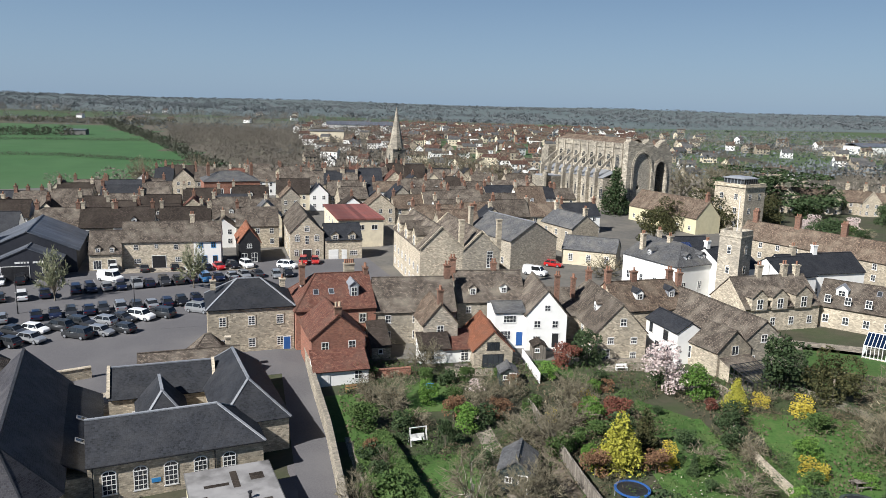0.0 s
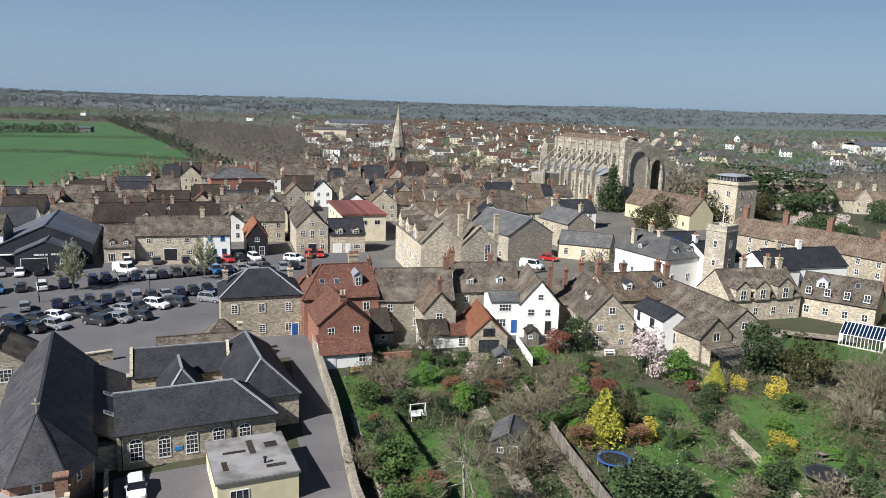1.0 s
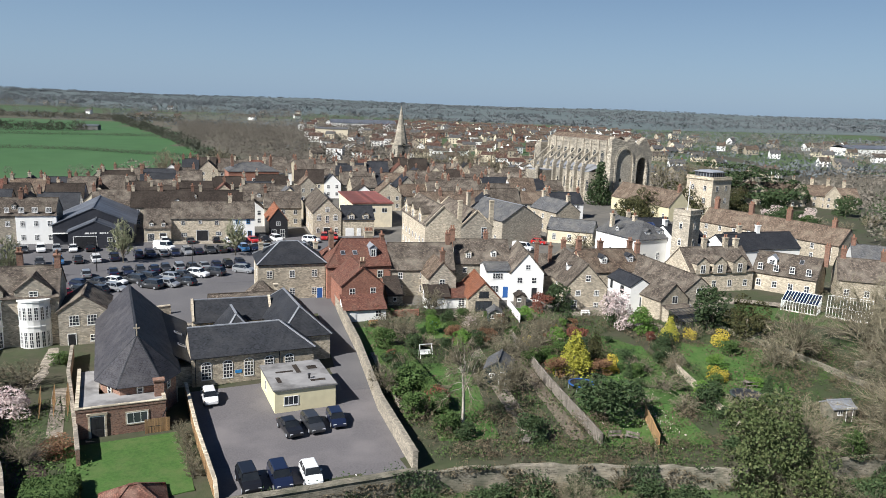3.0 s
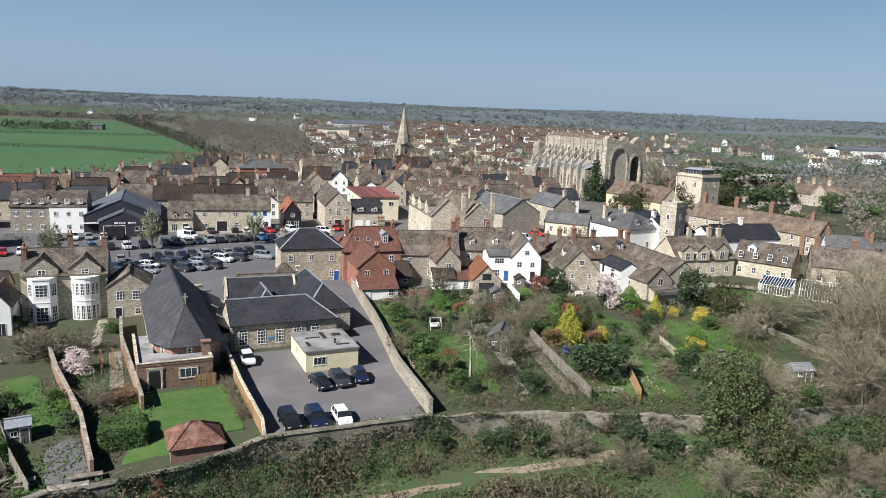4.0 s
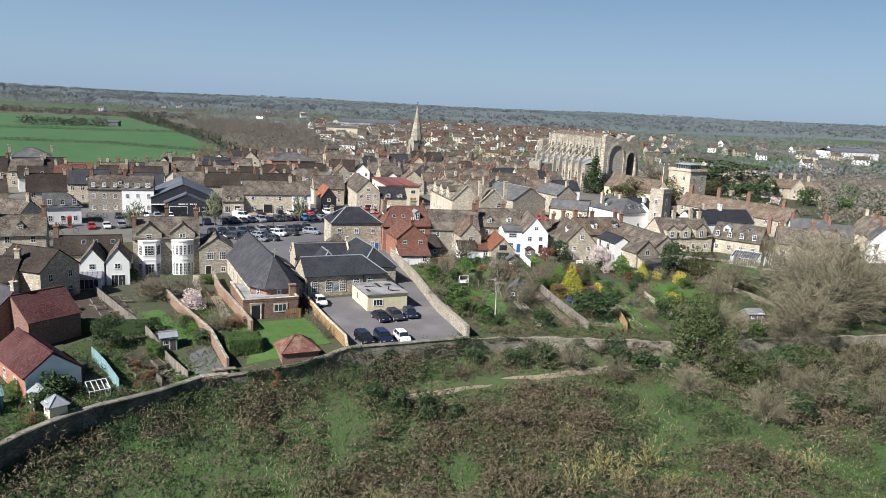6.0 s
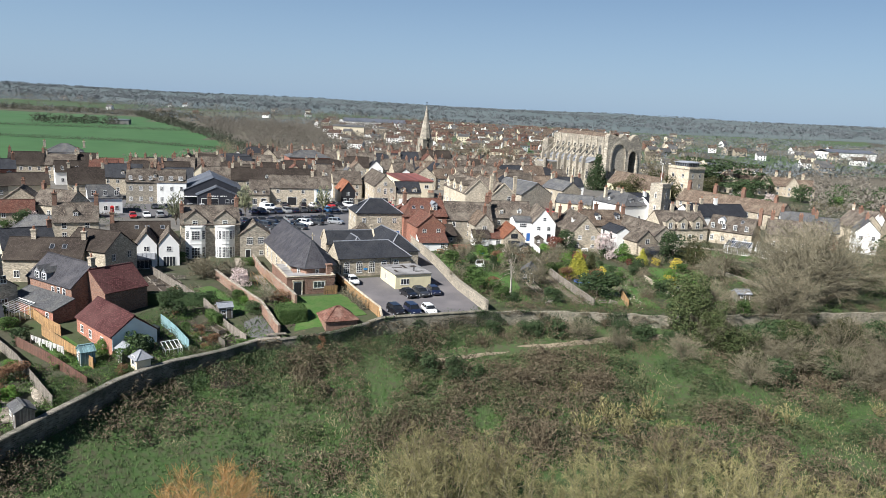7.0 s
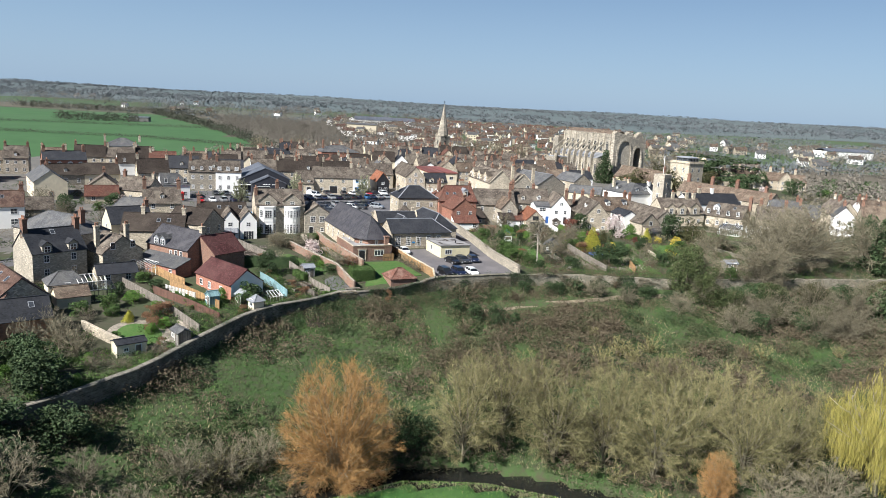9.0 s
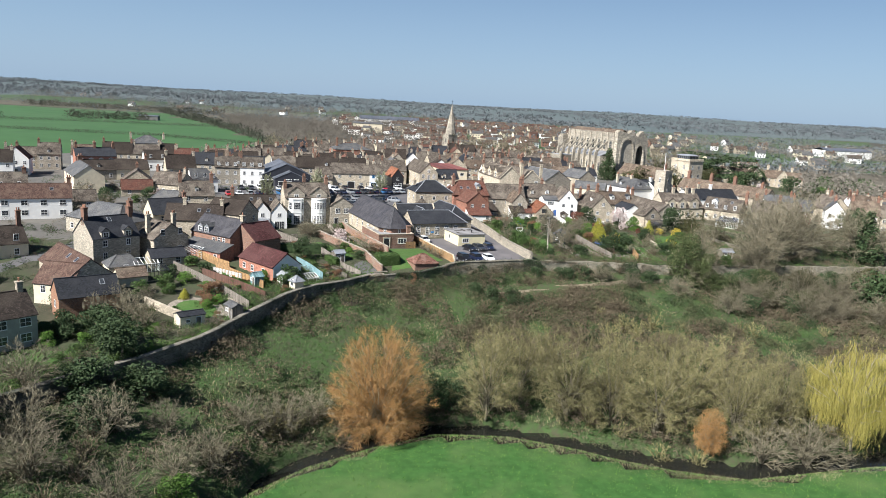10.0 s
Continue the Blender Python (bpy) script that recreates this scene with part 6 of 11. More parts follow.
def abbey():
    e = thing("abbey", 63.8, 252.0, 25, "roofed limestone abbey nave with flying buttresses and ruined crossing arches", "abbey", 1.5)
    e.scale.z = 1.08
    N, W, H = 42.0, 10.5, 20.8
    bm = bmesh.new()
    box(bm, 1.0, 3, -2, 1.0 + W, 3 + N, H)
    for i in range(9):                       # parapet merlons and pilasters of the clerestory
        v = 4.2 + i * 4.9
        box(bm, 0.55, v - 0.4, 12, 1.0, v + 0.4, H + 0.5)
    box(bm, 0.75, 3, H - 1.0, 1.0, 3 + N, H - 0.75)
    part("nave_wall", bm, ABBEY, e)
    bm = bmesh.new()
    for v0 in np.arange(3.2, 3 + N - 1, 1.6):
        box(bm, 0.95, v0, H, 1.25, v0 + 0.95, H + 0.7)
    box(bm, 0.95, 3, H - 0.05, 1.25, 3 + N, H + 0.25)
    part("parapet", bm, ABBEY, e)
    bm = bmesh.new()
    slab(bm, (1.3, 3, H), (1.3, 3 + N, H), (1 + W / 2, 3 + N, H + 2.0), (1 + W / 2, 3, H + 2.0), rough=0.02)
    slab(bm, (W + 0.7, 3 + N, H), (W + 0.7, 3, H), (1 + W / 2, 3, H + 2.0), (1 + W / 2, 3 + N, H + 2.0), rough=0.02)
    part("nave_roof", bm, T_BROWN, e)
    bm = bmesh.new()
    box(bm, -5.2, 6, -2, 1.0, 3 + N, 10.2)
    part("aisle_wall", bm, ABBEY, e)
    bm = bmesh.new()
    slab(bm, (-5.4, 3 + N, 10.2), (-5.4, 6, 10.2), (1.0, 6, 12.4), (1.0, 3 + N, 12.4), rough=0.02)
    part("aisle_roof", bm, LEAD, e)
    for i in range(8):
        v = 6.7 + i * 4.9
        add_window(e, pose(1.0, v, 13.4, 0, 0, 270), 2.0, 3.6, 3, 3, ABBEY, ABBEY, True)
        add_window(e, pose(-5.2, v, 3.6, 0, 0, 270), 1.7, 3.4, 2, 3, ABBEY, ABBEY, True)
        v += 2.45
        bm = bmesh.new()
        box(bm, -6.6, v - 0.5, -2, -5.0, v + 0.5, 12.0)
        prism(bm, circle(-5.8, v, 0.62, 4, math.pi / 4), 12.0, 14.6, 0.1)
        part("pinnacle_buttress", bm, ABBEY, e)
        bm = bmesh.new()
        for k in range(5):
            a0, a1 = k / 5, (k + 1) / 5
            beam(bm, (-5.6 + 6.6 * a0, v, 11.4 + 5.6 * a0 ** 0.75), (-5.6 + 6.6 * a1, v, 11.4 + 5.6 * a1 ** 0.75), 0.55, 0.8)
        part("flying_buttress", bm, ABBEY, e)
    # the ruined crossing
    bm = bmesh.new()

    def jag(x):
        return 21.6 + 1.3 * math.sin(x * 0.9) + 0.9 * noise.noise((x * 0.7, 3, 0)) + 0.5 * noise.noise((x * 2.3, 1, 0)) - 2.2 * max(0, (x - 16) / 3) + (1.2 if abs(x - 5.0) < 1.2 else 0)
    columns(bm, 19.5, 2.6, -2, jag, ((6.6, 7.6, -2, 13.2), (14.6, 4.6, -2, 12.6)), 0.4)
    part("crossing_wall", bm, ABBEY, e, "ragged ruined crossing wall with tall arches")
    for c, w, spring in ((6.6, 7.6, 13.2), (14.6, 4.6, 12.6)):
        bm = bmesh.new()
        for r in (0.0, 0.45):
            m = 14
            pts = [(c + (w / 2 + 0.2 + r) * math.cos(math.pi * i / m), spring + (w * 0.72 + 0.2 + r) * math.sin(math.pi * i / m) ** 0.85) for i in range(m + 1)]
            for p, q in zip(pts, pts[1:]):
                beam(bm, (p[0], -0.12 + r * 0.3, p[1]), (q[0], -0.12 + r * 0.3, q[1]), 0.45)
            for x in (pts[0][0], pts[-1][0]):
                prism(bm, circle(x, -0.1, 0.32, 8), -2, spring)
        part("arch_moulding", bm, ABBEY, e)
    bm = bmesh.new()
    columns(bm, 8.4, 1.0, -2, lambda x: 14 + 0.72 * 7.6 * math.sqrt(max(0.0, 1 - (abs(x - 4.2) / 4.2) ** 2)), ((3.0, 0.9, 7.2, 8.0), (4.6, 1.8, -2, 1.8)), 0.4, 0.35)
    infill = part("infill_wall", bm, STONE_GREY, e, "rubble infill inside the great arch")
    infill.location.x = 2.4
    bm = bmesh.new()
    columns(bm, 5.0, 0.9, -2, lambda x: 8.8, ((2.5, 2.6, -2, 4.8),), 0.35, 6.0)
    low = part("low_arch", bm, ABBEY, e)
    low.location.x = 12.2
    bm = bmesh.new()
    box(bm, 17.4, 2.6, -2, 19.4, 12.0, 15.5)
    box(bm, 17.6, 2.6, 15.5, 19.2, 8.0, 18.6)
    box(bm, 12.0, 2.6, -2, 13.0, 14.0, 12.0)
    part("transept_stump", bm, ABBEY, e)
    # the cloister-side porch
    bm = bmesh.new()
    box(bm, -13.5, 30, -2, -5.2, 38, 8.8)
    prism(bm, circle(-13.0, 30.2, 1.0, 8), -2, 10.5)
    part("south_porch", bm, ABBEY, e)
    bm = bmesh.new()
    box(bm, -12.6, 30.6, 8.8, -5.2, 37.4, 9.2)
    part("porch_roof", bm, LEAD, e)
    bm = bmesh.new()
    box(bm, -2.5, 44.8, -2, 3.5, 49.5, 17.5)
    box(bm, -2.1, 45.2, 17.5, 3.1, 49.1, 18.6)
    part("west_front_stump", bm, ABBEY, e)


abbey()


def steeple():
    e = thing("steeple", -20.6, 334.0, 30, "slender stone church tower with an octagonal spire and clock", "steeple", 0.5)
    w, h = 6.4, 15.5
    bm = bmesh.new()
    box(bm, 0, 0, -4, w, w, h - 0.5)
    box(bm, -0.2, -0.2, h - 0.5, w + 0.2, w + 0.2, h)
    for x in (0, w):
        for y in (0, w):
            box(bm, x - 0.45, y - 0.45, -4, x + 0.45, y + 0.45, h - 4)
    part("tower_wall", bm, ABBEY, e)
    bm = bmesh.new()
    prism(bm, circle(w / 2, w / 2, w * 0.53, 8, math.pi / 8), h, h + 18.4, 0.02)
    part("spire", bm, ABBEY, e, "tall octagonal stone spire")
    bm = bmesh.new()
    prism(bm, circle(w / 2, w / 2, 0.05, 6), h + 18.2, h + 20.6)
    box(bm, w / 2 - 0.5, w / 2 - 0.03, h + 19.6, w / 2 + 0.5, w / 2 + 0.03, h + 20.0)
    part("weather_vane", bm, BLACK, e)
    for side in "FL":
        add_window(e, on_side(side, w / 2, h - 5.0, w, w), 1.5, 2.2, 2, 2, ABBEY, ABBEY, True)
    bm = bmesh.new()
    prism(bm, circle(0, 0, 1.05, 20), 0, 0.16)
    clock = part("clock_face", bm, BLACK, e, "black clock dial with gilded marks")
    clock.matrix_basis = pose(w / 2, -0.05, h - 0.4, 90, 0, 0)
    bm = bmesh.new()
    for i in range(12):
        a = math.pi * i / 6
        beam(bm, (0.75 * math.cos(a), 0.75 * math.sin(a), 0.18), (0.95 * math.cos(a), 0.95 * math.sin(a), 0.18), 0.09)
    beam(bm, (0, 0, 0.19), (0.1, 0.72, 0.19), 0.07)
    beam(bm, (0, 0, 0.19), (0.45, -0.1, 0.19), 0.09)
    part("clock_marks", bm, YELLOW, clock)


steeple()


def tower_house():
    e = thing("tower_house", 87.8, 211.1, 32, "square three-storey stone tower house with a glass lantern roof", "house", 1.5)
    L, D, h = 9.3, 10.4, 13.4
    bm = bmesh.new()
    box(bm, 0, 0, -1, L, D, h)
    part("wall", bm, STONE, e)
    bm = bmesh.new()
    box(bm, -0.3, -0.3, h, L + 0.3, D + 0.3, h + 0.35)
    for x0, y0, x1, y1 in ((-0.1, -0.1, L + 0.1, 0.3), (-0.1, D - 0.3, L + 0.1, D + 0.1), (-0.1, 0.3, 0.3, D - 0.3), (L - 0.3, 0.3, L + 0.1, D - 0.3)):
        box(bm, x0, y0, h + 0.35, x1, y1, h + 1.0)
    part("parapet", bm, ASHLAR, e)
    for side, n in (("F", L), ("L", D)):
        for z in (1.8, 5.8, 9.8):
            for u in (n * 0.25, n * 0.72):
                add_window(e, on_side(side, u, z, L, D), 1.2, 1.7, 2, 3, None, ASHLAR)
    bm = bmesh.new()
    for x in np.linspace(1.6, L - 1.6, 7):
        for y in (1.8, D - 1.8):
            beam(bm, (x, y, h + 0.3), (x, y, h + 2.3), 0.14)
    for y in np.linspace(1.8, D - 1.8, 7):
        for x in (1.6, L - 1.6):
            beam(bm, (x, y, h + 0.3), (x, y, h + 2.3), 0.14)
    lan = part("lantern_frame", bm, LEAD, e)
    bm = bmesh.new()
    box(bm, 1.7, 1.9, h + 0.3, L - 1.7, D - 1.9, h + 2.2)
    part("lantern_glass", bm, GLASS, lan)
    bm = bmesh.new()
    box(bm, 1.2, 1.4, h + 2.3, L - 1.2, D - 1.4, h + 2.5)
    prism(bm, [(1.6, 1.8), (L - 1.6, 1.8), (L - 1.6, D - 1.8), (1.6, D - 1.8)], h + 2.5, h + 2.9, 0.7)
    part("lantern_roof", bm, LEAD, lan)


tower_house()
for u, v, L, D, he, hr, rdg in ((0, 0, 7, 12, 5.4, 9.2, "y"), (7, 3, 9, 8, 5.2, 9.0, "x"), (16, 0, 6, 11, 5.4, 9.2, "y"), (22, 3, 10, 8, 5.0, 8.6, "x"), (29, -1, 6, 11, 5.2, 8.8, "y"), (35, 3, 9, 8, 4.6, 8.0, "x")):
    house(121.0 + u * 0.97, 262.0 + v - u * 0.12, -6, L, D, he, hr, STONE, T_BROWN, "gabled limestone manor range with mullioned windows", ridge=rdg, wins="F2 L2", surround=ASHLAR, copings=rdg == "y", z0=1.0, chims=((L / 2, D * 0.6, hr + 2.6, 1.0, 0.9, ASHLAR, 2),), category="manor house", name="manor_range", group="manor house")

# ---- the streets of the town ----
TAKEN = [(-66, 98, -14, 165), (-112, 112, -60, 152), (-40, 155, -8, 205), (-6, 130, 16, 162), (-82, 236, -54, 262), (12, 140, 42, 176), (32, 118, 66, 142), (48, 240, 90, 310), (-34, 325, -12, 350), (80, 205, 102, 228), (22, 172, 42, 192), (54, 200, 86, 240), (60, 128, 112, 184), (55, 255, 78, 290), (-158, 62, -92, 132), (-160, 128, -128, 160), (-144, 168, -132, 180), (16, 155, 46, 178)]
STREET_ROOFS = (T_STONE, T_STONE, T_STONE, T_BROWN, T_STONE, T_CLAY, SLATE, T_DARK, T_BROWN, SLATE_PALE, T_STONE, T_STONE, T_STONE, SLATE, T_BROWN)
DARK_ROOFS = (T_DARK, T_STONE, SLATE, T_DARK, T_BROWN, T_STONE, SLATE, T_DARK, T_CLAY)
STREET_WALLS = (STONE, STONE, CREAM, STONE_GREY, WHITE, STONE, CREAM, WHITE, ASHLAR, WHITE)
WALL_WORD = {"rubble_limestone": "limestone", "grey_rubble": "grey stone", "cream_render": "cream rendered", "white_render": "white rendered", "red_brick": "red brick", "dressed_limestone": "dressed limestone"}
ROOF_WORD = {T_STONE.name: "stone-tiled", T_BROWN.name: "brown tiled", T_CLAY.name: "red clay tiled", SLATE.name: "blue slate", T_DARK.name: "dark tiled", T_ORANGE.name: "orange tiled", SLATE_PALE.name: "grey slate"}


def street(x, y, rot, length, gap, seed, storey=2, deep=8.0, roofs=STREET_ROOFS, walls=STREET_WALLS, y_share=0.6):
    """A run of joined and loose houses along a line."""
    r = random.Random(seed)
    m = pose(x, y, 0, 0, 0, rot)
    u = 0.0
    while u < length:
        L = r.uniform(5.5, 11.5)
        p = m @ Vector((u, r.uniform(-1.2, 1.2), 0))
        c = m @ Vector((u + L / 2, deep / 2, 0))
        if not any(a - 4 < c.x < b + 4 and s - 4 < c.y < t + 4 for a, s, b, t in TAKEN):
            tile, wall = r.choice(roofs), r.choice(walls)
            rdg = "y" if L < 8.6 and r.random() < y_share else "x"
            D = deep + r.uniform(-1, 2)
            he = 2.65 * storey + r.uniform(-0.7, 0.5)
            W = D if rdg == "x" else L
            hr = he + W / 2 * r.uniform(0.75, 1.05)
            brick = r.random() < 0.55
            ch = [(0.4 if rdg == "x" else L / 2, D / 2, hr + 1.5, 0.8, 0.9, BRICK if brick else STONE, 2)]
            if r.random() < 0.5 and rdg == "x":
                ch.append((L - 0.4, D / 2, hr + 1.4, 0.8, 0.9, BRICK if brick else STONE, 2))
            dm = (("F", L / 2, 0.8, 1.1, 1.0, wall, tile),) if rdg == "x" and r.random() < 0.3 and L > 7 else ()
            house(p.x, p.y, rot + r.uniform(-3, 3), L, D, he, hr, wall, tile, "%s town house with a %s roof" % (WALL_WORD[wall.name], ROOF_WORD[tile.name]), ridge=rdg,
                  wins="F" + str(storey) + (" R1" if r.random() < 0.3 else ""), chims=ch, dormers=dm, win=(0.95, 1.25), lite=True)
        u += L + (r.uniform(1.5, 4) if r.random() < gap else 0.02)


for k, (x, y, rot, n) in enumerate(((-128, 150, 16, 66), (-140, 163, 17, 80), (-122, 182, 14, 86), (-130, 200, 15, 92), (-118, 221, 12, 86), (-108, 262, 14, 66), (-104, 281, 12, 80), (-28, 208, 14, 62), (-30, 224, 16, 76), (-36, 242, 14, 74), (-50, 268, 12, 80), (-44, 288, 12, 80), (-38, 306, 10, 62),
                                   (-8, 166, 14, 36), (-6, 182, 14, 34), (0, 196, 15, 48), (-64, 168, 16, 30), (-62, 182, 16, 36))):
    street(x, y, rot, n, 0.25, 40 + k, roofs=DARK_ROOFS if x < -100 else STREET_ROOFS)
for k, (x, y, rot, n) in enumerate(((-148, 100, 30, 34), (-158, 118, 26, 44), (-176, 132, 24, 56), (-186, 150, 22, 34), (-172, 172, 20, 40), (-132, 104, 22, 18), (-196, 112, 26, 30), (-176, 78, 34, 22), (-168, 50, 38, 22))):
    street(x, y, rot, n, 0.3, 90 + k, roofs=DARK_ROOFS)
for k, (x, y, rot, n) in enumerate(((84, 120, -20, 40), (84, 139, -24, 46), (104, 118, 8, 22), (98, 150, -40, 30), (130, 128, -4, 40))):
    street(x, y, rot, n, 0.4, 130 + k, roofs=(T_STONE, T_BROWN, SLATE_PALE), walls=(STONE, STONE, WHITE))


# ---- beyond the town ----
def joined_boxes(name, places, mats, label, category):
    """Far houses in one mesh: each a body, a pitched roof, a stack and its window rows."""
    V, F, MI = [], [], []
    for x, y, z, rot, L, D, he, hr, wm, rm in places:
        c, s = math.cos(rot), math.sin(rot)

        def q(u, v, w):
            V.append((x + c * u - s * v, y + s * u + c * v, z + w))
            return len(V) - 1
        a = [q(0, 0, -3), q(L, 0, -3), q(L, D, -3), q(0, D, -3), q(0, 0, he), q(L, 0, he), q(L, D, he), q(0, D, he), q(0, D / 2, hr), q(L, D / 2, hr)]
        for f in ((0, 1, 5, 4), (2, 3, 7, 6), (1, 2, 6, 9, 5), (3, 0, 4, 8, 7)):
            F.append([a[i] for i in f])
            MI.append(wm)
        o = 0.35
        b = [q(-o, -o, he - 0.2), q(L + o, -o, he - 0.2), q(L + o, D / 2, hr + 0.15), q(-o, D / 2, hr + 0.15), q(L + o, D + o, he - 0.2), q(-o, D + o, he - 0.2)]
        F += [[b[0], b[1], b[2], b[3]], [b[4], b[5], b[3], b[2]]]
        MI += [rm, rm]
        t = [q(L * 0.8 + i, D / 2 + j, hr + k) for k in (-1, 1.3) for i, j in ((0, -0.5), (0.8, -0.5), (0.8, 0.5), (0, 0.5))]
        for f in ((0, 1, 5, 4), (1, 2, 6, 5), (2, 3, 7, 6), (3, 0, 4, 7), (4, 5, 6, 7)):
            F.append([t[i] for i in f])
            MI.append(4)
        n = max(2, int(L / 3))
        for k in range(2):
            for i in range(n):
                u = L * (i + 0.5) / n
                w = [q(u - 0.55, -0.05, 0.9 + 2.5 * k), q(u + 0.55, -0.05, 0.9 + 2.5 * k), q(u + 0.55, -0.05, 2.1 + 2.5 * k), q(u - 0.55, -0.05, 2.1 + 2.5 * k)]
                F.append(w)
                MI.append(5)
    me = bpy.data.meshes.new(name)
    me.from_pydata(V, [], F)
    for m in mats:
        me.materials.append(m)
    me.polygons.foreach_set("material_index", np.array(MI, np.int32))
    me.update()
    return tagged(new(name, me), label, category, kind="stuff")


rnd = random.Random(7)
FAR_MATS = [CREAM, WHITE, T_BROWN, SLATE_PALE, BRICK_BROWN, GLASS, STONE, T_STONE, T_REDBROWN]
far = []
spots_taken = []
for k in range(1500):
    d = 372 + 900 * rnd.random() ** 0.85
    a = rnd.gauss(0.01, 0.10) if d < 700 else rnd.gauss(0.04, 0.10)
    x, y = a * d, d
    if a < -0.19 or (a < -0.08 and rnd.random() < 0.5) or any((x - u) ** 2 + (y - v) ** 2 < 17 ** 2 for u, v in spots_taken):
        continue
    spots_taken.append((x, y))
    L = rnd.uniform(8, 15)
    far.append((x, y, G(x, y) + 0.5, rnd.choice((0.2, 0.0, 0.1, 1.7, -0.3, 0.4)) + rnd.uniform(-0.1, 0.1), L, rnd.uniform(7, 8.5), rnd.uniform(4.9, 6.0), rnd.uniform(7.6, 8.8), rnd.choice((0, 6, 1, 6, 0, 1, 4, 1)), rnd.choice((2, 2, 3, 7, 8, 2, 8))))
for k in range(46):
    d, a = rnd.uniform(380, 1000), rnd.uniform(0.25, 0.62)
    far.append((a * d, d, G(a * d, d), rnd.uniform(-0.4, 0.6), rnd.uniform(8, 15), 8, 5, 8.4, rnd.choice((0, 6, 1)), rnd.choice((2, 3, 7))))
for k in range(12):
    d, a = rnd.uniform(1150, 1700), rnd.uniform(-0.55, -0.15)
    far.append((a * d, d, G(a * d, d), rnd.uniform(-0.4, 0.6), rnd.uniform(8, 15), 8, 5, 8.4, rnd.choice((0, 6, 1)), rnd.choice((2, 3, 7))))
joined_boxes("far_houses", far, FAR_MATS, "far suburb of cream and white houses with brown roofs", "houses")
for x, y, L, D, h, wm, rm, label in ((-150, 1010, 90, 40, 8, WHITE, SHEET, "large low store with a pale metal roof"), (-130, 760, 34, 14, 11, CREAM, SLATE_PALE, "big pale stone school building"), (430, 760, 60, 26, 8, WHITE, SHEET, "long white industrial shed"), (330, 420, 46, 20, 6, WHITE, LEAD, "long low building with white roof"), (-398, 800, 22, 12, 5, GREYWALL, SHEET, "farm barn with a grey roof among fields")):
    e = thing("far_building", x, y, 8, label, "building", G(x, y))
    bm = bmesh.new()
    box(bm, 0, 0, -3, L, D, h)
    part("wall", bm, wm, e)
    bm = bmesh.new()
    slab(bm, (-0.5, -0.5, h), (L + 0.5, -0.5, h), (L + 0.5, D / 2, h + D * 0.12), (-0.5, D / 2, h + D * 0.12), rough=0, step=6)
    slab(bm, (L + 0.5, D + 0.5, h), (-0.5, D + 0.5, h), (-0.5, D / 2, h + D * 0.12), (L + 0.5, D / 2, h + D * 0.12), rough=0, step=6)
    part("roof", bm, rm, e)


# ---- yards, square, paths, lawns ----
patch("yard", -19.6, 33.2, 23.5, 18.2, 27.5, ROADASPH, "worn asphalt parking yard behind a stone wall", "yard")
patch("lane", -12.2, 60.4, 14.5, 4.2, 40.0, ASPHALT, "narrow asphalt lane beside the hall", "lane", 0.05)
patch("courtyard", -40.0, 60.0, 22, 24.0, 26.0, PAVING, "stone-flagged courts round the hall", "court", 0.03)
patch("lane", -62.0, 76.0, 20, 46.0, 21.0, ASPHALT, "asphalt lane behind the hall leading to the square", "lane", 0.045)
patch("square", -68.0, 92.0, 22, 52.0, 56.0, ASPHALT, "asphalt market square used as a car park", "square")
patch("square", -42.0, 108.0, 20, 34.0, 50.0, ASPHALT, "asphalt market square used as a car park", "square", 0.06)
patch("road", -108.0, 106.0, 20, 44.0, 34.0, ASPHALT, "asphalt street beside the square", "road", 0.05)
patch("road", -14.0, 118.0, 20, 14.0, 60.0, ASPHALT, "asphalt street past the town hall", "road", 0.07)
patch("pavement", -66.5, 142.0, 15, 30.0, 4.0, PAVING, "pale paving before the shops", "pavement", 0.12)
patch("lawn", 0.0, 47.5, 8, 6.8, 23.0, LAWN, "narrow mown garden lawn", "lawn")
patch("lawn", 18.5, 47.5, 6, 12.0, 13.0, LAWN, "mown garden lawn with flower clumps", "lawn")
patch("lawn", 35.0, 66.0, -8, 12.0, 17.0, LAWN, "broad mown garden lawn", "lawn")
patch("lawn", 22.0, 62.0, 4, 10.0, 18.0, LAWN, "garden lawn among shrubs", "lawn")
patch("lawn", -3.0, 80.5, 10, 7.0, 8.0, LAWN, "small mown back lawn", "lawn")
patch("lawn", -32.8, 31.5, 24, 11.0, 13.0, LAWN, "mown lawn before the chapel porch", "lawn")
patch("lawn", -12.0, 72.5, 14, 6.0, 12.0, LAWN, "small mown back lawn", "lawn")
patch("lawn", 13.4, 92.0, 4, 5.0, 6.0, LAWN, "small mown back lawn", "lawn")
patch("lawn", 52.0, 98.0, -20, 18.0, 10.0, LAWN, "mown lawn before the long house", "lawn")
patch("lawn", -68.0, 18.0, -42, 13.0, 4.0, LAWN, "mown strip of back lawn", "lawn")
patch("terrace_paving", 1.5, 91.5, 8, 9.0, 3.5, PAVING, "stone-flagged terrace", "terrace")
patch("terrace_paving", 22.0, 94.5, 7, 9.0, 4.5, PAVING, "stone-flagged terrace", "terrace")
patch("terrace_paving", 33.0, 84.5, 20, 6.0, 6.0, PAVING, "brick and stone terrace", "terrace")
patch("terrace_paving", 50.0, 107.0, -16, 16.0, 4.5, PAVING, "gravel terrace before the house", "terrace")
patch("garden_path", -47.0, 58.0, -66, 14.0, 1.6, PAVING, "curving gravel garden path", "path")
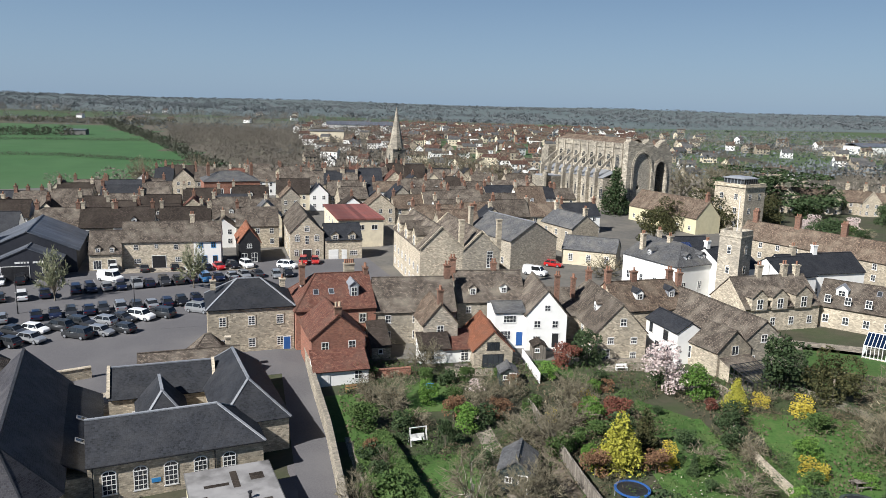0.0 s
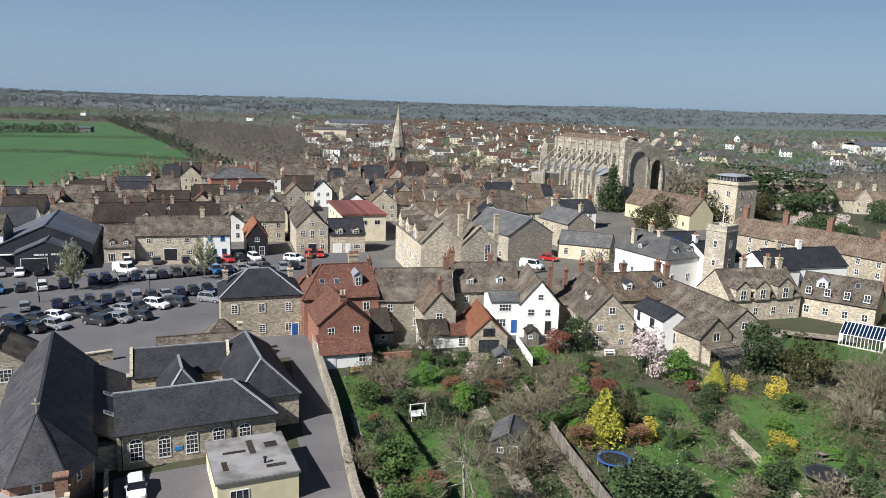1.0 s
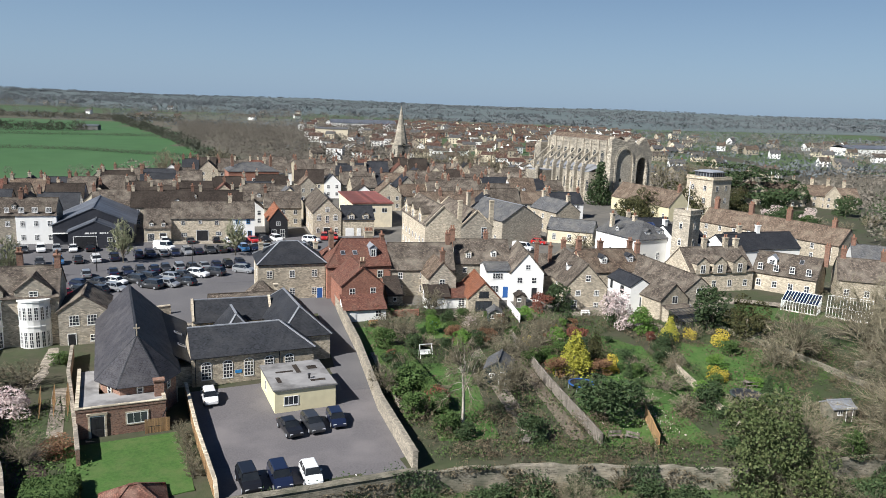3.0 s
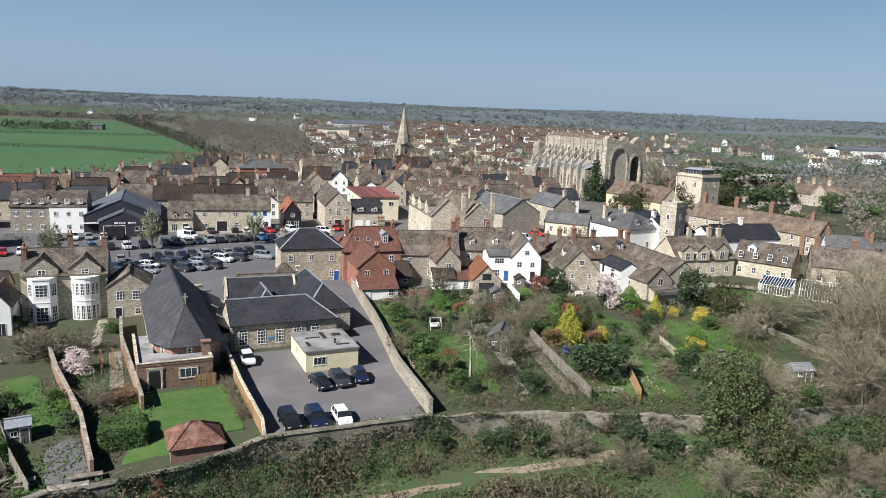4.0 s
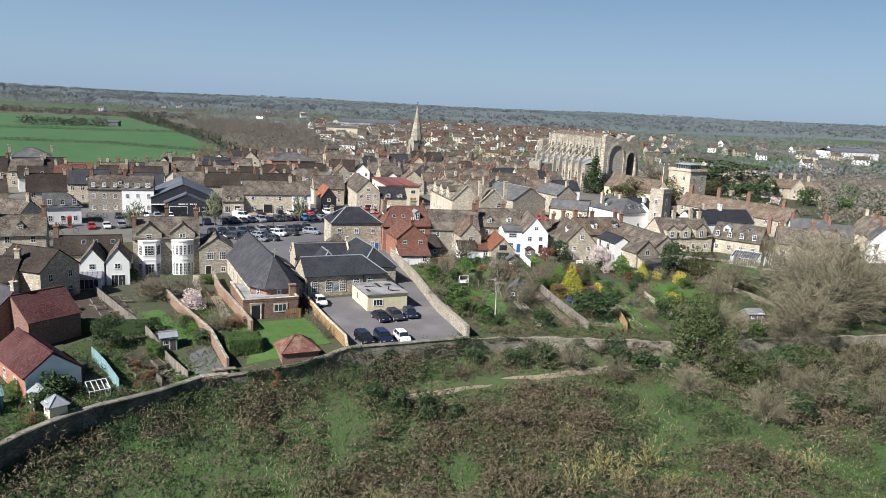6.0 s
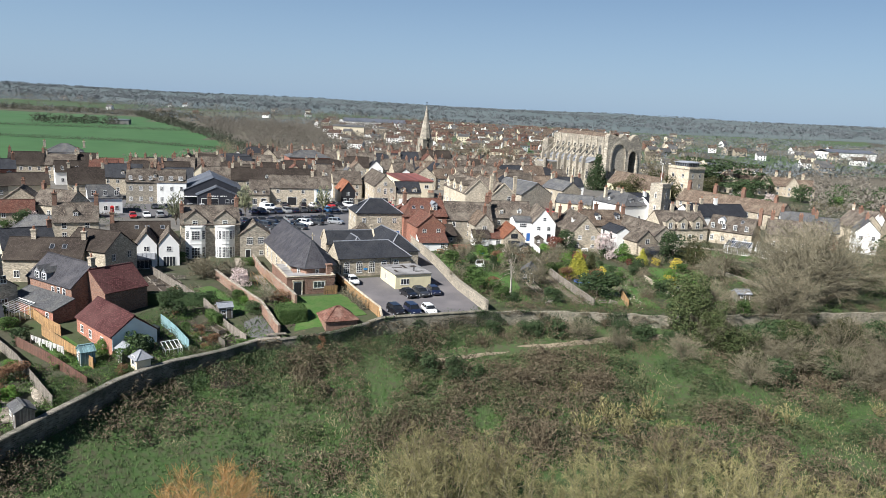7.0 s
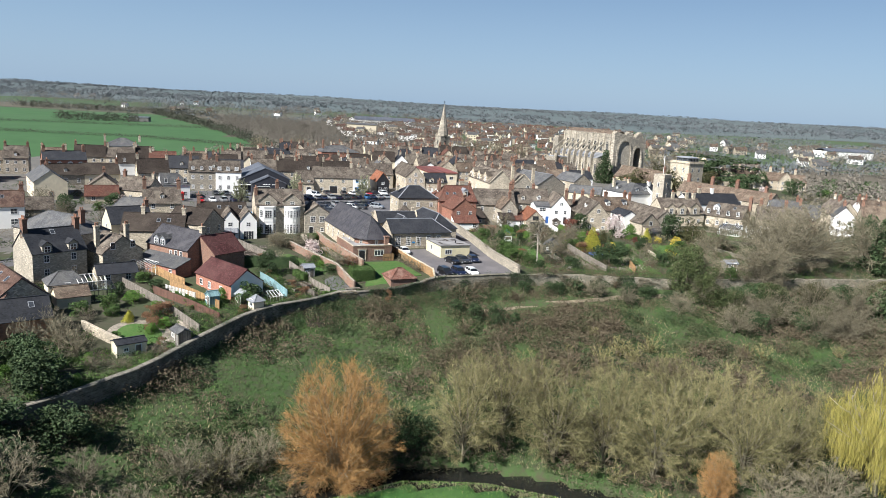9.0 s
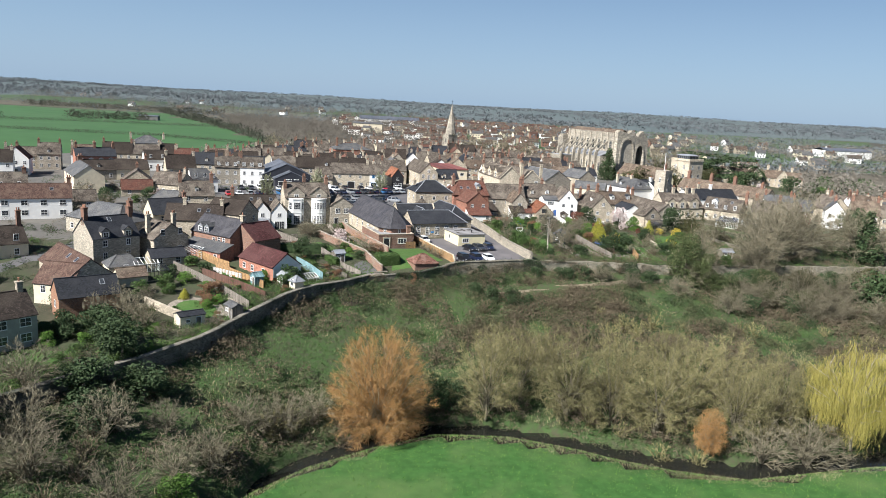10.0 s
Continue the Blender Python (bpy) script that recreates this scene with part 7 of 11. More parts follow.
patch("garden_path", 11.5, 49.0, 101, 32.0, 2.0, PAVING, "long sandy garden path beside the fence", "path")
patch("soil_bed", -48.5, 24.0, -56, 12.0, 6.0, SOIL, "dug garden bed with stone edging", "bed")
patch("soil_bed", -45.0, 42.0, -60, 15.0, 4.5, SOIL, "dug bed with cane rows", "bed")


def plot(name, corners, material, label, category, lift=0.05, n=8):
    """A lawn or bed between four corners, laid on the ground, with a slightly ragged edge."""
    a, b, c, d = [Vector((*p, 0)) for p in corners]
    bm = bmesh.new()
    rows = []
    for j in range(n + 1):
        row = []
        for i in range(n + 1):
            p = a.lerp(b, i / n).lerp(d.lerp(c, i / n), j / n)
            edge = i in (0, n) or j in (0, n)
            if edge:
                p = p + Vector((noise.noise((p.x, p.y, 3)), noise.noise((p.x, p.y, 9)), 0)) * 0.3
            row.append(bm.verts.new((p.x, p.y, G(p.x, p.y) + lift - (0.1 if edge else 0))))
        rows.append(row)
    for j in range(n):
        for i in range(n):
            bm.faces.new((rows[j][i], rows[j][i + 1], rows[j + 1][i + 1], rows[j + 1][i]))
    return tagged(part(name, bm, material, None, smooth=True), label, category, kind="structure")


plot("lawn", [(-58.0, 46.0), (-44.2, 31.8), (-41.6, 35.2), (-52.8, 50.6)], LAWN, "mown back lawn between brick walls", "lawn")
plot("yard_surface", [(-38.4, 23.0), (-33.6, 25.2), (-40.0, 35.2), (-42.6, 31.6)], ASPHALT, "dark gravel patio in a walled plot", "yard")
plot("soil_bed", [(-68.5, 51.0), (-59.8, 37.0), (-52.6, 39.6), (-66.5, 59.5)], SOIL, "dug vegetable plot with plank edges", "bed")
plot("soil_bed", [(-53.0, 29.8), (-46.6, 21.5), (-40.2, 23.4), (-46.0, 31.4)], SOIL, "dug garden bed with stone edging", "bed")
plot("lawn", [(-33.6, 29.0), (-27.6, 31.8), (-30.0, 45.2), (-36.0, 43.0)], LAWN, "mown lawn before the chapel porch", "lawn", 0.07)
plot("yard_surface", [(-55.5, 18.6), (-50.4, 13.4), (-46.8, 18.6), (-51.6, 23.8)], SANDY, "sandy enclosed back yard", "yard")
plot("yard_surface", [(-3.2, 40.4), (-2.6, 41.0), (-11.9, 73.5), (-16.5, 70.0)], ROADASPH, "worn asphalt along the yard wall", "yard", 0.03)
plot("lawn", [(24.0, 58.0), (31.5, 56.0), (30.0, 82.0), (23.5, 88.0)], LAWN, "long mown garden lawn", "lawn", 0.06)
plot("lawn", [(35.4, 57.6), (44.0, 61.5), (45.4, 82.0), (35.6, 84.6)], LAWN, "broad mown garden lawn", "lawn", 0.06)
plot("garden_path", [(9.2, 82.0), (10.6, 82.0), (16.6, 48.0), (14.6, 48.0)], WORNPATH, "bare trodden earth path beside a fence", "path", 0.08)
plot("lawn", [(-0.6, 52.5), (6.2, 53.0), (5.0, 69.0), (-3.6, 70.0)], LAWN, "narrow mown lawn under a birch", "lawn", 0.06)


plot("lawn", [(-81.0, -31.0), (-73.6, -27.0), (-77.2, -21.8), (-86.2, -21.6)], LAWN, "mown lawn behind the terrace", "lawn", 0.07)


def oval(name, x, y, rx, ry, rot, material, label, category, lift):
    """A low round bed or lawn."""
    bm = bmesh.new()
    rings = []
    m = pose(x, y, 0, 0, 0, rot)
    for k in (0.25, 0.5, 0.75, 1.0):
        ring = []
        for i in range(28):
            a = 2 * math.pi * i / 28
            p = m @ Vector((rx * k * math.cos(a), ry * k * math.sin(a), 0))
            ring.append(bm.verts.new((p.x, p.y, G(p.x, p.y) + lift - (0.12 if k == 1.0 else 0))))
        rings.append(ring)
    bm.faces.new(rings[0])
    for r0, r1 in zip(rings, rings[1:]):
        for i in range(28):
            bm.faces.new((r0[i], r1[i], r1[(i + 1) % 28], r0[(i + 1) % 28]))
    return tagged(part(name, bm, material, None, smooth=True), label, category, kind="structure")


oval("terrace_paving", -65.4, -1.6, 6.8, 4.8, -50, PAVING, "ring of stone paving round an oval lawn", "terrace", 0.1)
oval("lawn", -65.4, -1.6, 5.4, 3.6, -50, LAWN, "mown oval lawn edged with stone", "lawn", 0.16)


def trail(name, pts, wide, material, label, category, lift=0.07):
    """A trodden way with ragged edges along a line of points."""
    P = []
    for (x0, y0), (x1, y1) in zip(pts, pts[1:]):
        n = max(1, int(math.hypot(x1 - x0, y1 - y0) / 0.8))
        P += [(x0 + (x1 - x0) * i / n, y0 + (y1 - y0) * i / n) for i in range(n)]
    bm = bmesh.new()
    last = None
    for i, (x, y) in enumerate(P):
        a, b = P[max(0, i - 1)], P[min(len(P) - 1, i + 1)]
        d = Vector((b[0] - a[0], b[1] - a[1], 0)).normalized()
        s = Vector((-d.y, d.x, 0)) * wide / 2
        row = []
        for k in (-1, -0.5, 0, 0.5, 1):
            q = Vector((x, y, 0)) + s * k * (1 + 0.5 * noise.noise((x * 0.5, y * 0.5, k)))
            row.append(bm.verts.new((q.x, q.y, G(q.x, q.y) + lift - (0.12 if abs(k) == 1 else 0))))
        if last:
            for k in range(4):
                bm.faces.new((last[k], last[k + 1], row[k + 1], row[k]))
        last = row
    return tagged(part(name, bm, material, None, smooth=True), label, category, kind="structure")


trail("path", [(-14, 28.5), (-7.3, 31.0), (-3.2, 33.0), (3, 35.6), (9.8, 37.2), (18, 39.0), (27.6, 40.4), (36, 40.0)], 1.5, SANDY, "trodden sandy path below the wall", "path")


trail("garden_path", [(-47.4, 19.6), (-43.5, 20.6), (-39.4, 22.6)], 1.4, PAVING, "pale paved strip inside the wall", "path", 0.09)
trail("lane", [(-112, 5), (-103, 30), (-99, 52), (-98, 80), (-100, 104)], 5.0, ASPHALT, "narrow asphalt lane between houses", "lane", 0.08)
trail("garden_path", [(-9.6, 74.0), (-7.4, 66.0), (-4.4, 55.0)], 0.8, PAVING, "narrow stone garden path", "path", 0.09)
trail("garden_path", [(-49.8, 57.5), (-50.6, 62.0), (-52.6, 68.0), (-54.0, 72.5)], 1.6, PAVING, "curving gravel garden path", "path", 0.09)
trail("garden_path", [(-67.0, -8.0), (-61.0, -5.0), (-58.6, 1.0), (-62.0, 5.6)], 1.1, PAVING, "curving stone path round an oval lawn", "path", 0.09)


# ---- walls and fences ----
def run(name, pts, h, thick, material, label, category, cap=None, below=0.8, step=1.6, wobble=0.06, kind="structure"):
    """A wall that follows the ground along a line of points."""
    e = new(name)
    tagged(e, label, category, kind=kind)
    P = []
    for (x0, y0), (x1, y1) in zip(pts, pts[1:]):
        n = max(1, int(math.hypot(x1 - x0, y1 - y0) / step))
        P += [(x0 + (x1 - x0) * i / n, y0 + (y1 - y0) * i / n) for i in range(n)]
    P.append(pts[-1])
    bm, cm = bmesh.new(), bmesh.new()
    rows, caps = [], []
    for i, (x, y) in enumerate(P):
        a, b = P[max(0, i - 1)], P[min(len(P) - 1, i + 1)]
        d = Vector((b[0] - a[0], b[1] - a[1], 0)).normalized()
        s = Vector((-d.y, d.x, 0)) * thick / 2
        top = max(G(x + s.x * 6, y + s.y * 6), G(x, y), G(x - s.x * 6, y - s.y * 6)) + h + wobble * noise.noise((x * 0.4, y * 0.4, 0))
        low = min(G(x + s.x * 8, y + s.y * 8), G(x - s.x * 8, y - s.y * 8)) - below
        p = Vector((x, y, 0))
        rows.append([bm.verts.new((q.x, q.y, z)) for q, z in ((p - s, low), (p + s, low), (p + s, top), (p - s, top))])
        if cap:
            c = s * 1.35
            caps.append([cm.verts.new((q.x, q.y, z)) for q, z in ((p - c, top), (p + c, top), (p + c * 0.8, top + 0.12), (p - c * 0.8, top + 0.12))])
    for R, m in ((rows, bm), (caps, cm)):
        for r0, r1 in zip(R, R[1:]):
            for i in range(4):
                m.faces.new((r0[i], r0[(i + 1) % 4], r1[(i + 1) % 4], r1[i]))
        if R:
            m.faces.new(R[0])
            m.faces.new(R[-1][::-1])
    part("wall_body", bm, material, e)
    if cap:
        part("coping", cm, cap, e)
    else:
        cm.free()
    return e


line = [(x, float(wall_y(x))) for x in (-112, -96, -84, -77, -72, -66, -60.7, -56, -52, -47, -42, -38)]
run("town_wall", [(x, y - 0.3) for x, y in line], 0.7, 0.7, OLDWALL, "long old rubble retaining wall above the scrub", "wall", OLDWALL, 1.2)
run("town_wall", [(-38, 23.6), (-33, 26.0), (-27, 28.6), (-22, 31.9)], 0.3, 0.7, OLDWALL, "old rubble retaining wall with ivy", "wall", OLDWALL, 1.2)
run("town_wall", [(-22, 31.9), (-20, 33.1), (-3, 39.85), (-2.2, 40.1)], 0.45, 0.7, MOSSWALL, "stone retaining wall along the parking yard", "wall", MOSSWALL, 1.2)
run("town_wall", [(-2.2, 40.1), (8, 42.2), (18, 42.7), (30, 42.7), (60, 49.7), (84, 54.5), (110, 59.7)], 0.25, 0.6, MOSSWALL, "mossy garden retaining wall", "wall", None, 1.2, 1.2, 0.35)
run("yard_wall", [(-18.6, 99.0), (-15.4, 87.0), (-11.6, 73.9), (-7.0, 55.0), (-2.4, 41.0)], 1.9, 0.5, YARDSTONE, "tall rubble wall between lane and gardens", "wall", YARDSTONE)
run("yard_fence_wall", [(-30.6, 57.2), (-25.4, 45.2), (-19.8, 33.4)], 1.7, 0.3, WOOD, "timber and brick boundary along the yard", "wall", ASHLAR)
run("brick_garden_wall", [(-53.5, 55.0), (-48.9, 47.7), (-40.0, 35.0), (-35.5, 27.5)], 1.7, 0.35, GARDENBRICK, "old red brick garden wall with a stone cap", "wall", PAVING)
run("brick_garden_wall", [(-49.6, 68.5), (-46.0, 60.0), (-38.0, 45.0), (-35.2, 39.6)], 1.7, 0.35, GARDENBRICK, "old red brick garden wall beside the chapel", "wall", PAVING)
run("court_wall", [(-58.0, 80.0), (-50.0, 84.5), (-43.5, 88.5)], 1.4, 0.45, STONE, "low stone wall between the square and the hall", "wall", STONE)
run("board_fence", [(-66.5, 56.5), (-58.0, 46.0), (-51.0, 37.5)], 1.5, 0.12, WOOD_GREY, "weathered board garden fence", "fence")
run("board_fence", [(-51.0, 37.5), (-44.8, 29.6), (-39.6, 23.6)], 1.5, 0.12, WOOD_GREY, "weathered board garden fence", "fence")
run("garden_fence_wall", [(10.8, 82.0), (14.0, 64.5), (17.6, 47.4)], 1.5, 0.25, WOOD_GREY, "grey panel fence along a garden path", "fence")
run("low_garden_wall", [(33.4, 78.0), (33.2, 70.0), (34.0, 62.0), (34.8, 52.0)], 0.9, 0.45, STONE, "low dry-stone garden wall", "wall")
run("orange_fence_panel", [(24.4, 55.0), (23.8, 47.2)], 1.7, 0.1, WOOD, "new orange timber fence panels", "fence")
run("white_fence", [(11.9, 99.0), (13.2, 90.0)], 1.4, 0.1, TRIM, "white picket fence beside a path", "fence")
run("board_fence", [(-68.7, 20.9), (-62.0, 15.2), (-56.6, 10.7)], 1.5, 0.1, WOOD, "new orange board fence", "fence")
run("board_fence", [(-70.5, 17.0), (-63.3, 12.0), (-55.0, 5.4)], 1.4, 0.1, WOOD_RED, "dark red board garden fence", "fence")
run("board_fence", [(-77.0, 20.0), (-67.4, 11.4), (-56.6, 0.0)], 1.5, 0.12, WOOD_GREY, "concrete and board garden fence", "fence")
run("garden_wall", [(-74.6, -0.6), (-69.0, -4.6), (-63.8, -7.8)], 1.3, 0.35, STONE, "rubble garden wall between plots", "wall", STONE)
run("board_fence", [(-79.4, 33.0), (-70.0, 24.0), (-66.0, 21.0)], 1.6, 0.1, WOOD, "new orange board fence", "fence")
run("board_fence", [(-53.6, 27.0), (-50.0, 23.2), (-46.8, 19.4)], 1.7, 0.1, TEAL, "pale blue board fence round a yard", "fence")
run("low_garden_wall", [(-8.5, 90.5), (-3.5, 92.0)], 1.0, 0.3, BRICK, "low red brick garden wall", "wall", BRICK)
run("stone_garden_wall", [(44.5, 92.0), (52.0, 80.0), (58.0, 66.0)], 0.8, 0.45, MOSSWALL, "stone garden wall under trees", "wall")
run("stone_garden_wall", [(60.0, 74.0), (80.0, 80.0), (104.0, 84.0)], 1.0, 0.45, MOSSWALL, "stone garden wall under trees", "wall")


# ---- garden things ----
def shed(x, y, rot, L, D, h, top, wall, tile, label, roof="x", category="shed", z0=None, window=True):
    return house(x, y, rot, L, D, h, top, wall, tile, label, ridge=roof, wins="", over=0.15, base=0.6, category=category, name="shed", front=(("F", L * 0.3, 1.0, 0.7, 0.6, 2, 1),) if window else (), doors=(("F", L * 0.72, WOOD_GREY, 0.75, 1.75),) if L > 1.8 else (), z0=z0, group="garden sheds")


shed(5.8, 64.0, -12, 3.2, 4.6, 2.1, 3.2, SHEDGREEN, SLATE_PALE, "dark green boarded garden shed with a grey roof", "y")
house(-28.6, 29.8, 24, 5.2, 4.8, 1.9, 3.5, BRICK_BROWN, T_ROSE, "square brick garden house with an orange pyramid roof", hips=(2.2, 2.2), wins="", category="outhouse", name="outhouse", z0=-1.6, base=3.0)
shed(-46.0, 31.4, 30, 2.3, 2.0, 2.0, 2.5, WOOD_GREY, LEAD, "pale painted summerhouse with a flat roof", category="summerhouse")
shed(-59.6, 12.4, -50, 2.0, 1.8, 1.9, 2.5, TEAL, TEAL, "pale blue painted garden shed", "y")
shed(-54.6, 13.0, -45, 2.0, 2.0, 2.0, 2.6, WOOD_GREY, LEAD, "grey garden shed with a felt roof")
house(-51.8, 11.0, -45, 1.9, 1.9, 1.9, 2.7, CREAM, LEAD, "cream summerhouse with a pyramid roof", hips=(0.9, 0.9), wins="F1x1", category="summerhouse", name="shed", base=0.6)
shed(-65.0, -10.5, 40, 4.2, 2.6, 2.1, 2.5, CREAM, SLATE, "low garden room with a dark flat roof", category="garden room")
shed(-60.0, -3.2, -48, 3.0, 2.0, 1.9, 2.4, WOOD_GREY, SLATE_PALE, "weathered grey potting shed")
shed(8.0, 88.6, 4, 2.2, 2.6, 1.8, 2.5, SHEDGREEN, SLATE_PALE, "dark garden shed beside a path", "y")
shed(13.4, 98.6, 4, 1.8, 2.4, 1.8, 2.3, WOOD_GREY, T_DARK, "small brown wooden store", "y")
shed(47.0, 55.4, 10, 3.0, 2.4, 1.7, 2.3, MOSSWALL, LEAD, "ruined stone garden hut", "x", "hut")
conservatory(-78.6, 10.6, 38, 4.2, 2.8, 1.9, 2.7, BLACK, "dark-framed glazed garden room beside the house", -1.9)
conservatory(-82.4, 14.6, 38, 4.6, 2.8, 1.9, 2.7, TRIM, "white-framed lean-to greenhouse beside a slate-roofed store", -1.6)
conservatory(-49.2, 16.6, 40, 2.4, 1.8, 1.2, 1.9, TRIM, "small white-framed garden greenhouse", -2.2, 0.6)


def raised_bed(x, y, rot, L, W):
    e = thing("raised_bed", x, y, rot, "plank-edged vegetable bed with dark soil", "raised bed", group="vegetable beds")
    for x0, y0, x1, y1 in ((0, 0, L, 0.08), (0, W - 0.08, L, W), (0, 0.08, 0.08, W - 0.08), (L - 0.08, 0.08, L, W - 0.08)):
        bm = bmesh.new()
        box(bm, x0, y0, -0.2, x1, y1, 0.3)
        part("plank", bm, WOOD_GREY, e)
    bm = bmesh.new()
    box(bm, 0.08, 0.08, -0.2, L - 0.08, W - 0.08, 0.2)
    part("soil", bm, SOIL, e)


for i in range(4):
    for j in range(2):
        raised_bed(-65.6 + i * 2.3 + j * 2.6, 52.6 - i * 3.5 + j * 1.6, -56, 2.9, 1.5)
for x, y, rot, L, W in ((-50.0, 27.4, -50, 3.0, 1.2), (-47.8, 25.0, -50, 2.6, 1.2), (-46.6, 28.8, -50, 3.2, 1.2)):
    raised_bed(x, y, rot, L, W)


def plinth(x, y, rot, L, W):
    e = thing("garden_table", x, y, rot, "pale concrete slab table in the walled patio", "table")
    bm = bmesh.new()
    box(bm, -L / 2, -W / 2, 0.55, L / 2, W / 2, 0.65)
    part("tabletop", bm, PAVING, e)
    for u in (-L * 0.35, L * 0.35):
        bm = bmesh.new()
        box(bm, u - 0.2, -W * 0.35, -0.2, u + 0.2, W * 0.35, 0.55)
        part("leg", bm, PAVING, e)


plinth(-36.6, 24.9, 24, 3.6, 1.0)
plinth(-35.8, 26.8, 24, 3.0, 0.8)
screen = thing("slat_fence", -44.4, 24.2, -52, "grey board screen of upright slats", "fence", G(-44.4, 24.2))
for k in range(18):
    bm = bmesh.new()
    box(bm, k * 0.2, 0, -0.2, k * 0.2 + 0.15, 0.05, 1.15 + 0.1 * math.sin(k * 1.7))
    part("slat", bm, WOOD_GREY, screen)


def plank_pile(x, y, rot, n, L):
    e = thing("plank_pile", x, y, rot, "loose pile of old timber planks on bare soil", "timber", group="garden timber")
    r = random.Random(int(x * 31 + y * 17))
    for k in range(n):
        bm = bmesh.new()
        box(bm, -L / 2, -0.08, 0, L / 2 * r.uniform(0.5, 1.0), 0.08, 0.05)
        q = part("plank", bm, WOOD_GREY if k % 3 else PAVING, e)
        q.matrix_basis = pose(r.uniform(-0.7, 0.7), r.uniform(-0.8, 0.8), 0.02 + 0.055 * k, 0, 0, r.uniform(-35, 35))


for x, y, rot in ((-63.0, 55.0, 20), (-60.0, 51.5, 60), (-62.5, 49.0, -10), (-58.0, 47.0, 35), (-57.0, 43.0, 70), (-46.5, 26.0, 40), (-44.2, 28.2, 10), (-48.4, 23.6, -30), (-42.8, 26.4, 75), (-65.5, 58.0, 5)):
    plank_pile(x, y, rot, 6, 2.4)


def cane_row(x, y, rot):
    e = thing("cane_row", x, y, rot, "row of bare garden canes tied together", "canes", group="cane rows")
    for k in range(7):
        bm = bmesh.new()
        beam(bm, (k * 0.9, -0.35, -0.1), (k * 0.9 + 0.1, 0, 1.9), 0.05)
        part("cane", bm, WOOD, e)
    bm = bmesh.new()
    beam(bm, (0, 0, 1.8), (5.6, 0, 1.8), 0.05)
    part("cross_cane", bm, WOOD, e)


for k in range(3):
    cane_row(-46.6 + k * 1.3, 54.6 + k * 0.6, -62)


def plank_gate(x, y, rot, L, h, label):
    e = thing("garden_gate", x, y, rot, label, "gate")
    for k in range(int(L / 0.15)):
        bm = bmesh.new()
        box(bm, k * 0.15, 0, -0.1, k * 0.15 + 0.135, 0.04, h)
        part("board", bm, WOOD, e)
    for z in (0.3, h - 0.3):
        bm = bmesh.new()
        box(bm, 0, 0.04, z, L, 0.09, z + 0.1)
        part("rail", bm, WOOD, e)


plank_gate(-31.6, 47.0, 24, 2.6, 1.6, "orange plank gate beside the chapel porch")


def swing_seat(x, y, rot):
    e = thing("swing_seat", x, y, rot, "white metal garden swing seat on the lawn", "swing seat")
    for u in (-0.9, 0.9):
        for v in (-0.5, 0.5):
            bm = bmesh.new()
            beam(bm, (u, v, 0), (u, 0, 1.9), 0.06)
            part("leg", bm, TRIM, e)
    bm = bmesh.new()
    beam(bm, (-1.0, 0, 1.9), (1.0, 0, 1.9), 0.07)
    part("top_rail", bm, TRIM, e)
    bm = bmesh.new()
    box(bm, -0.75, -0.25, 0.5, 0.75, 0.25, 0.56)
    part("seat", bm, TRIM, e)
    bm = bmesh.new()
    box(bm, -0.75, 0.25, 0.56, 0.75, 0.3, 1.05)
    part("backrest", bm, TRIM, e)


swing_seat(-2.0, 73.0, 20)
tank = thing("oil_tank", -53.0, 22.6, 30, "dark green plastic oil tank in a yard", "tank")
bm = bmesh.new()
prism(bm, circle(0, 0, 0.8, 14), 0, 1.4)
prism(bm, circle(0, 0, 0.8, 14), 1.4, 1.65, 0.45)
part("tank_body", bm, SHEDGREEN, tank)
bm = bmesh.new()
prism(bm, circle(0, 0, 0.2, 10), 1.65, 1.75)
part("cap", bm, BLACK, tank)


def bench(x, y, rot, material, label):
    e = thing("bench", x, y, rot, label, "bench", group="garden benches")
    for k in range(4):
        bm = bmesh.new()
        box(bm, -0.8, -0.25 + k * 0.13, 0.42, 0.8, -0.15 + k * 0.13, 0.46)
        part("seat_slat", bm, material, e)
    for x0 in (-0.75, 0.68):
        for y0 in (-0.24, 0.2):
            bm = bmesh.new()
            box(bm, x0, y0, -0.05, x0 + 0.07, y0 + 0.07, 0.42 if y0 < 0 else 0.9)
            part("leg", bm, material, e)
    bm = bmesh.new()
    box(bm, -0.75, 0.21, 0.6, 0.75, 0.26, 0.88)
    part("backrest", bm, material, e)


def table(x, y, rot, label):
    e = thing("garden_table", x, y, rot, label, "table")
    bm = bmesh.new()
    box(bm, -0.9, -0.4, 0.7, 0.9, 0.4, 0.75)
    part("tabletop", bm, WOOD_GREY, e)
    for x0 in (-0.8, 0.7):
        for y0 in (-0.35, 0.25):
            bm = bmesh.new()
            box(bm, x0, y0, -0.05, x0 + 0.1, y0 + 0.1, 0.7)
            part("leg", bm, WOOD_GREY, e)
    for s in (-0.75, 0.6):
        bm = bmesh.new()
        box(bm, -0.9, s, 0.4, 0.9, s + 0.2, 0.45)
        for x0 in (-0.6, 0.5):
            box(bm, x0, s + 0.05, -0.05, x0 + 0.08, s + 0.15, 0.4)
        part("bench_seat", bm, WOOD_GREY, e)


